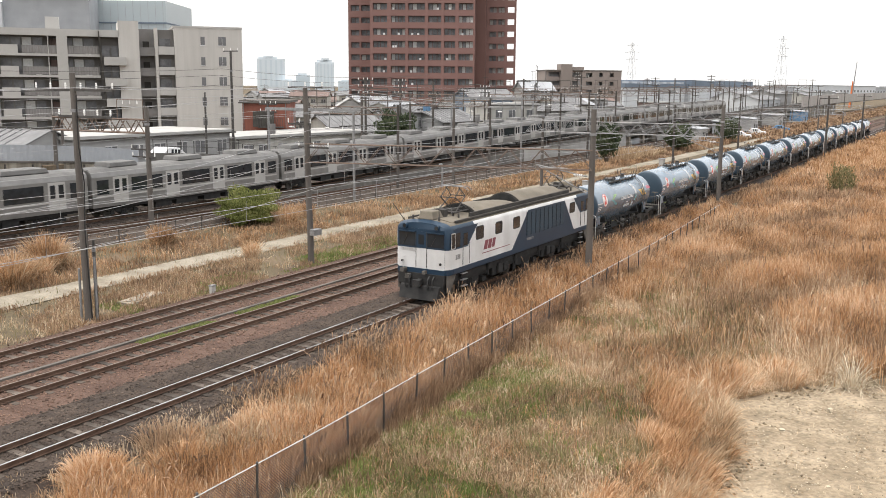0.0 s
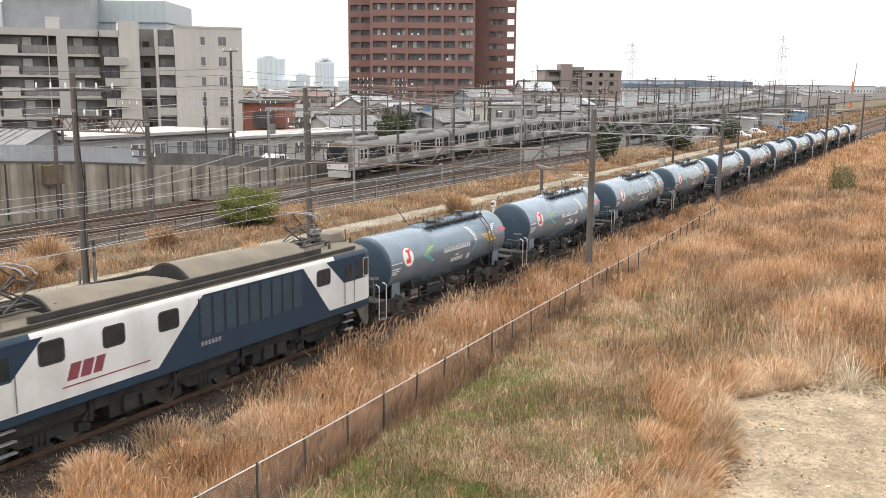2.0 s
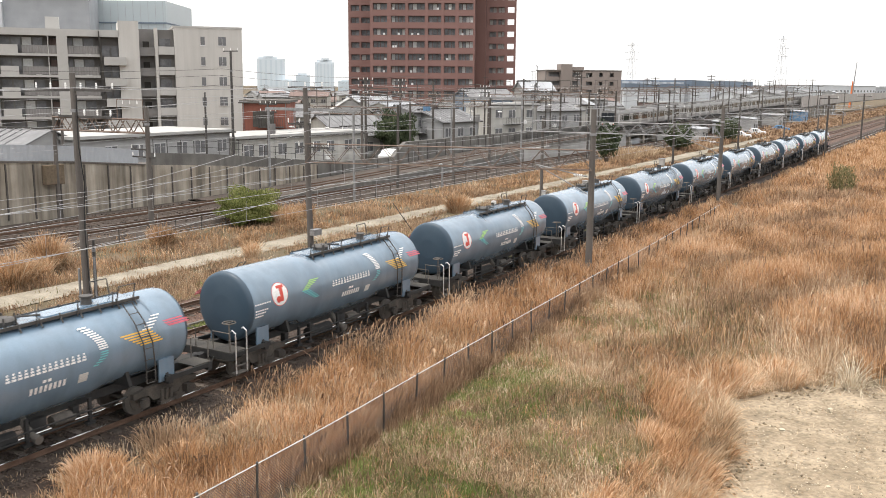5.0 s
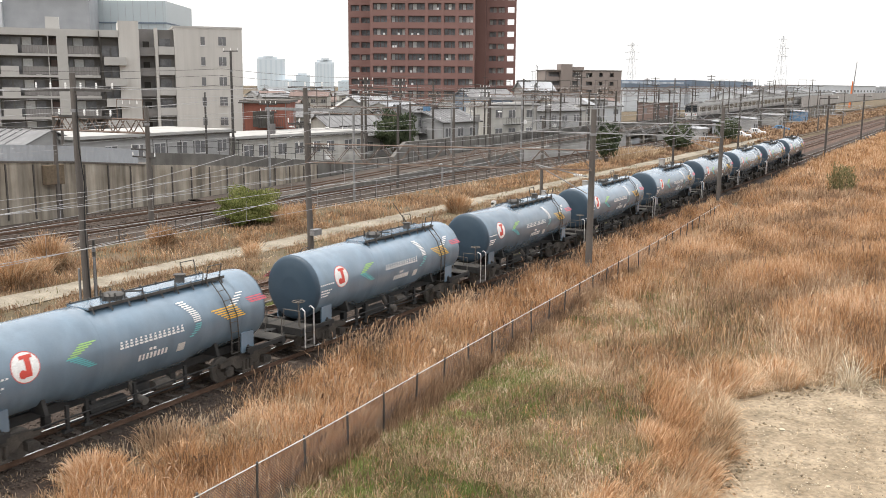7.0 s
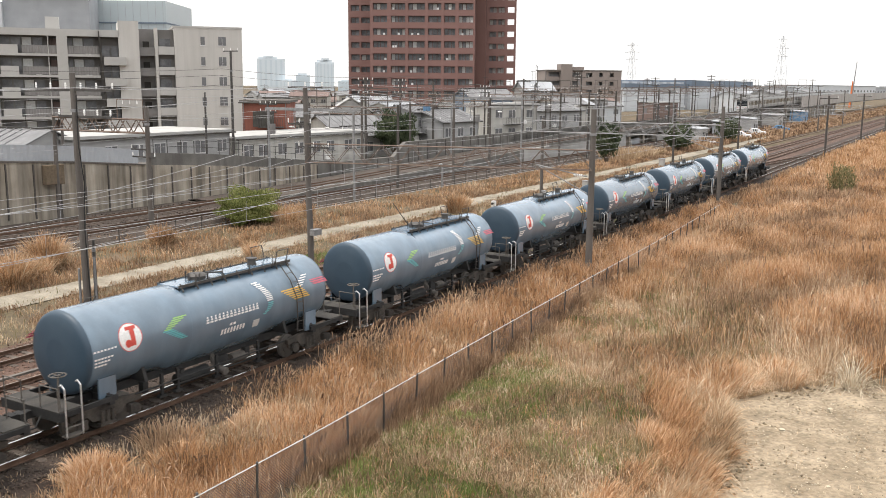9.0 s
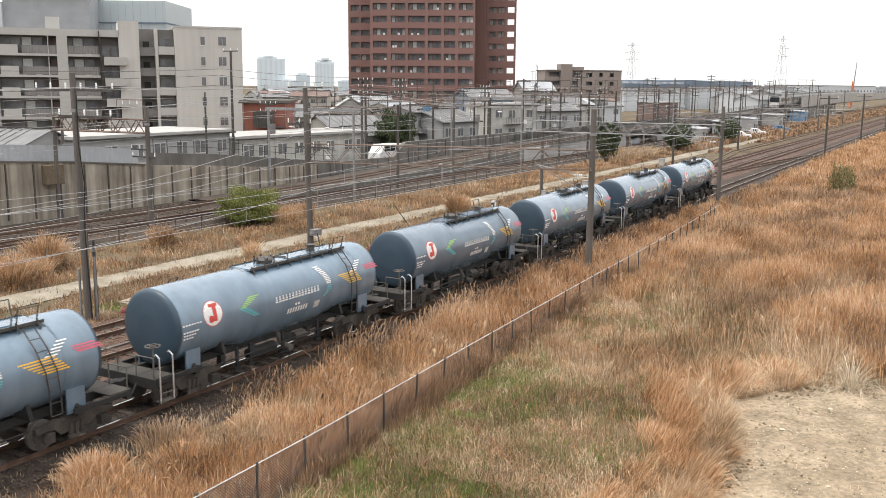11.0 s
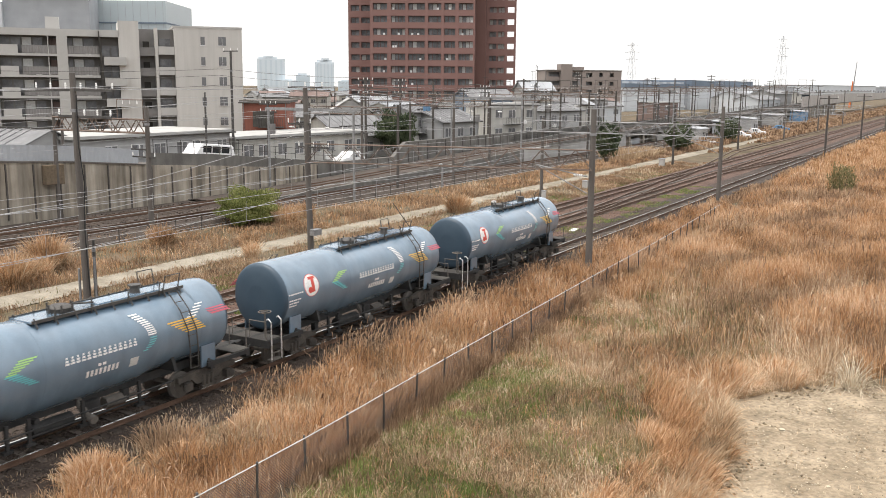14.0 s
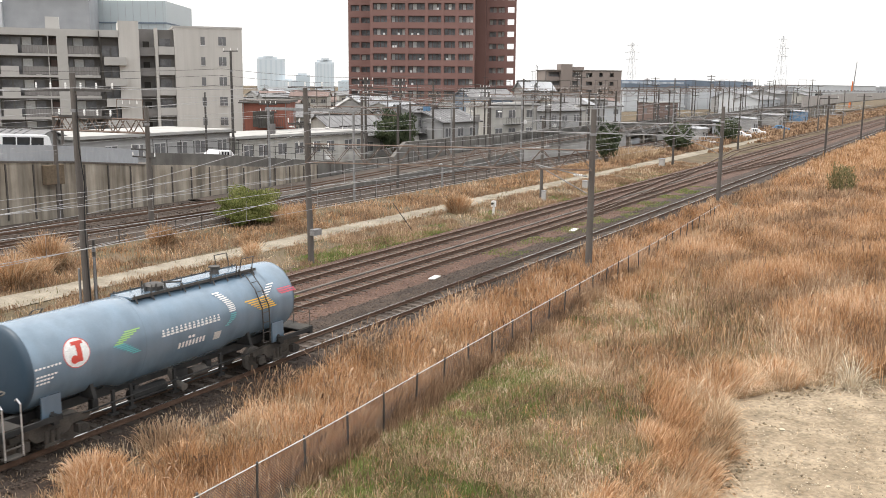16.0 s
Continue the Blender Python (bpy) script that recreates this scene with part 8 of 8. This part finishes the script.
def pylon(x, y, h, base, rz):
    t = thing("power_pylon", pose(x, y, 0, 0, 0, rz), "distant grey lattice power pylon", "pylon", "power pylons")
    s = S()
    lv = [0, 0.3, 0.52, 0.68, 0.8, 0.9, 1.0]
    wd = [base / 2 * (1 - 0.88 * v ** 0.7) for v in lv]
    r = 0.1
    for sx_, sy_ in ((-1, -1), (1, -1), (1, 1), (-1, 1)):
        s.path([(sx_ * w, sy_ * w, h * v) for v, w in zip(lv, wd)], r, 4)
    for i in range(len(lv) - 1):
        for sy_ in (-1, 1):
            s.rod((-wd[i], sy_ * wd[i], h * lv[i]), (wd[i + 1], sy_ * wd[i + 1], h * lv[i + 1]), r * 0.7, n=4)
            s.rod((wd[i], sy_ * wd[i], h * lv[i]), (-wd[i + 1], sy_ * wd[i + 1], h * lv[i + 1]), r * 0.7, n=4)
    part("mast", s, M["sheet"], t, "tapering lattice mast")
    for v, w in ((0.70, 5.2), (0.82, 6.4), (0.94, 4.6)):
        a = S().path([(-w, 0, h * v), (0, 0, h * (v + 0.03)), (w, 0, h * v), (-w, 0, h * v)], r * 0.8, 4)
        part("crossarm", a, M["sheet"], t)


pylon(691, 236, 43.5, 9, -40)
pylon(642, 118, 43.5, 10, -30)
cr = thing("crane", pose(553, 64, 0), "distant orange crane with a raised jib", "crane")
part("jib", S().rod((0, 0, 0), (4, -1, 25), 0.5, 0.15, 4), M["steel"], cr)
part("mast", S().rod((-1, 0.4, 0), (1, 0, 14), 0.6, 0.3, 4), M["orange"], cr)
gm = thing("lattice_mast", pose(186.3, 85.0, 0), "thin steel antenna mast with a ring top", "mast")
part("shaft", S().rod((0, 0, 0), (0, 0, 10.5), 0.3, 0.25, 8), M["darksteel"], gm)
part("ring", S().path([(-0.3, 0, 10.5), (-0.35, 0, 14), (0, 0, 14.4), (0.35, 0, 14), (0.3, 0, 10.5)], 0.05, 5), M["darksteel"], gm)


def street_pole(x, y, h, drum):
    t = thing("utility_pole", pose(x, y, -0.3), "dark street utility pole with crossarms" + (" and a transformer drum" if drum else ""), "pole", "street utility poles")
    part("shaft", S().rod((0, 0, 0), (rng.uniform(-0.1, 0.1), 0, h), 0.17, 0.11, 8), M["old_pole"], t, smooth=True)
    for k in range(2 + (h > 10)):
        z, w = h - 0.3 - 0.75 * k, rng.uniform(0.7, 1.1)
        arm = part("crossarm", S().span(-0.05, 0.05, -w, w, z - 0.06, z + 0.06), M["darksteel"], t)
        for yy in (-w + 0.1, -0.3, 0.3, w - 0.1):
            ob = new("insulator", INSULATOR)
            ob.parent, ob.location = arm, (0, yy, z + 0.05)
    if drum:
        part("transformer", S().rod((0.1, -0.42, h - 3.2), (0.1, -0.42, h - 2.2), 0.3, n=12), M["bar"], t, "grey transformer drum", smooth=True)


rows = [(70, 60.5), (88, 61.5), (100, 64.5), (112, 60.2), (117, 69.5), (126, 66), (138, 61.2), (141, 78), (153, 70), (164, 61), (168, 88), (176, 74), (190, 62), (196, 80), (210, 66), (222, 90), (228, 61.5), (240, 75), (252, 64), (266, 86), (282, 62), (298, 73), (330, 64), (352, 80), (372, 62)]
for k, (x, y) in enumerate(rows):
    street_pole(x, y, rng.uniform(8.0, 11.5) * (1.0 if x < 200 else 1.2), k % 3 == 0)
for z in (7.4, 8.3, 8.9, 9.4):
    line = []
    near = [(x, y) for x, y in rows if y < 71]
    for (xa, ya), (xb, yb) in zip(near, near[1:]):
        line += [(xa + (xb - xa) * i / 4, ya + (yb - ya) * i / 4 + 0.5 * (z - 8.4), z - 0.35 * 4 * (i / 4) * (1 - i / 4)) for i in range(4)]
    wire(line, 0.02, "dark street cable between utility poles", material="darksteel")


def hoop_portal(x, ya, yb, h):
    """A dark portal with a raised rectangular hoop for the feeders."""
    t = thing("hoop_portal", pose(x, 0, 0), "dark steel portal with a rectangular feeder hoop", "portal", "feeder portals")
    for y in (ya, yb):
        part("column", S().rod((0, y, -0.4), (0, y, h), 0.15, 0.12, 8), M["old_pole"], t, smooth=True)
    n = 7
    for z in (h - 1.0, h - 0.3):
        part("chord", S().rod((0, ya, z), (0, yb, z), 0.05, n=5), M["rusty_steel"], t)
    for i in range(n):
        a, b = ya + (yb - ya) * i / n, ya + (yb - ya) * (i + 1) / n
        part("brace", S().rod((0, a, h - 1.0), (0, (a + b) / 2, h - 0.3), 0.035, n=4).rod((0, (a + b) / 2, h - 0.3), (0, b, h - 1.0), 0.035, n=4), M["rusty_steel"], t)
    for y in (ya + 1.2, yb - 3.2):
        part("hoop", S().path([(0, y, h - 0.3), (0, y, h + 1.5), (0, y + 2.2, h + 1.5), (0, y + 2.2, h - 0.3)], 0.05, 5), M["old_pole"], t, "rectangular hoop")
    for y in (ya + 2.5, ya + 6.5):
        drop = part("drop_post", S().rod((0, y, h - 1.0), (0, y, h - 2.3), 0.05, n=5), M["steel"], t)
        ob = new("insulator", INSULATOR)
        ob.parent, ob.location = drop, (0, y, h - 2.5)


for x in (74, 93, 113, 134, 155, 176, 205, 236, 270, 310):
    hoop_portal(x, 48.0, 58.6, 7.4 + 0.85 * rise(x))


def shed(x, y, rz, w, d, h, wallm, label):
    t = thing("shed", pose(x, y, -0.45, 0, 0, rz), label, "shed", "track-side sheds")
    part("wall", S().span(-w / 2, w / 2, 0, d, 0, h), M[wallm], t)
    part("roof", S().prism([(-0.3, h), (d + 0.3, h + 0.35), (d + 0.3, h + 0.5), (-0.3, h + 0.15)], "x", -w / 2 - 0.3, w / 2 + 0.3), M["sheet"], t, "sloping sheet roof")
    part("door", S().span(-0.5, 0.5, -0.05, 0, 0, 2.0), M["roofdark"], t, "dark door")
    part("window", S().span(w / 4, w / 4 + 0.9, -0.04, 0, 1.0, 1.8), M["window"], t)


shed(176, 45.5, -4, 5.0, 3.0, 2.6, "flatroof", "small pale shed beside the service road")
shed(206, 46.5, 3, 9.0, 4.0, 2.9, "sheet", "long grey shed beside the viaduct")
shed(228, 47.0, 0, 7.0, 4.0, 3.1, "palewall", "grey shed beside the viaduct")
shed(262, 47.5, 2, 11.0, 4.0, 3.2, "flatroof", "long pale shed beside the viaduct")
shed(300, 47.0, 0, 8.0, 4.0, 3.4, "bluesheet", "blue clad shed far along the line")

# ---------------------------------------------------------------- street vehicles
def vehicle(name, length, height, width, label, colour, van):
    t = thing(name, pose(0, 0, 0), label, "van" if van else "car", "street vehicles")
    hw, zb = width / 2, 0.3
    if van:
        prof = [(-length / 2, zb), (length / 2, zb), (length / 2, height * 0.5), (length / 2 - 0.25, height * 0.9), (length / 2 - 0.5, height), (-length / 2 + 0.9, height), (-length / 2 + 0.25, height * 0.58), (-length / 2, height * 0.5)]
    else:
        prof = [(-length / 2, zb), (length / 2, zb), (length / 2, 0.85), (length / 2 - 0.4, 0.95), (length / 2 - 1.0, height), (-length / 2 + 1.9, height), (-length / 2 + 1.1, 0.98), (-length / 2 + 0.1, 0.85)]
    part("body", S().prism(prof, "y", -hw, hw), M[colour], t, "painted body", bevel=0.08)
    zs = height * 0.6
    n = 3
    for sgn in (-1, 1):
        for i in range(n):
            a = -length / 2 + (1.0 if van else 1.9) + (length - (1.7 if van else 3.1)) * i / n
            b2 = a + (length - (1.7 if van else 3.1)) / n - 0.12
            part("window", S().span(a, b2, min(sgn * hw, sgn * (hw + 0.012)), max(sgn * hw, sgn * (hw + 0.012)), zs, height * 0.9), M["glass"], t, "dark side window")
        for x in (-length * 0.31, length * 0.31):
            wh = part("wheel", S().disc((0, 0, 0), "y", 0.31, 0.2, 16), M["rubber"], t, "", at=pose(x, sgn * (hw - 0.08), 0.31))
            part("rim", S().disc((0, sgn * 0.1, 0), "y", 0.19, 0.03, 12), M["alu"], wh)
    return t


van = vehicle("white_van", 5.2, 2.0, 1.75, "white van driving along the street behind the wall", "carwhite", True)
car_a = vehicle("white_car", 4.2, 1.5, 1.7, "white car driving along the street behind the wall", "carwhite", False)
car_b = vehicle("white_car", 4.2, 1.5, 1.7, "white car driving away along the raised street", "carwhite", False)
for x, y, w in ((196.0, 43.0, "carwhite"), (203.5, 43.4, "palewall"), (212.0, 43.2, "carwhite"), (235.7, 42.4, "bluesheet")):
    vehicle("parked_car", 4.2, 1.5, 1.7, "car parked beside the far service road", w, False).matrix_basis = pose(x, y, -0.42, 0, 0, 100)


def street_z(x):
    for (xa, za), (xb, zb) in zip(STREET, STREET[1:]):
        if x <= xb:
            return za + (zb - za) * (x - xa) / (xb - xa)
    return STREET[-1][1]


# ---------------------------------------------------------------- motion
def motions():
    """Both trains run on steadily; the street vehicles pass behind the wall."""
    def lag(t):
        return level([(0, 0.0), (4, 0.0), (7, 0.3), (9, 0.3), (12.5, 0.15), (16, 0.14)], t) - SPEED * t
    walk(loco, [(t, pose(35.69 + 8.76 + lag(t), D, 0, 0, 0, 180)) for t in range(17)])
    for k, w in enumerate(wagons):
        x = 56.378 + 3.8 + 13.57 * k
        walk(w, [(t, pose(x + lag(t), D, 0, 0, 0, 180)) for t in range(17)])
    for k, c in enumerate(cars):
        rows = []
        for i in range(33):
            t = 0.5 * i
            x = 22.3 + 10 + 20 * k + 25.0 * t - 0.65 * max(0.0, t - 7.0) ** 2
            za, zb = rise(x - 7), rise(x + 7)
            rows.append((t, pose(x, YC, (za + zb) / 2, 0, -math.degrees(math.atan2(zb - za, 14)), 0)))
        walk(c, rows)
    for v, x0, vx, y in ((van, 43.2, -9.9, 61.8), (car_a, 64.0, -10.5, 61.8), (car_b, 57.0, 7.0, 60.3)):
        rows = []
        for t in range(17):
            x = x0 + vx * (t - 16) if vx < 0 else x0 + vx * t
            s = math.degrees(math.atan2(street_z(x + 1) - street_z(x - 1), 2))
            rows.append((t, pose(x, y, street_z(x), 0, -s if vx < 0 else -s, 0) @ pose(0, 0, 0, 0, 0, 0 if vx < 0 else 180)))
        walk(v, rows)


motions()
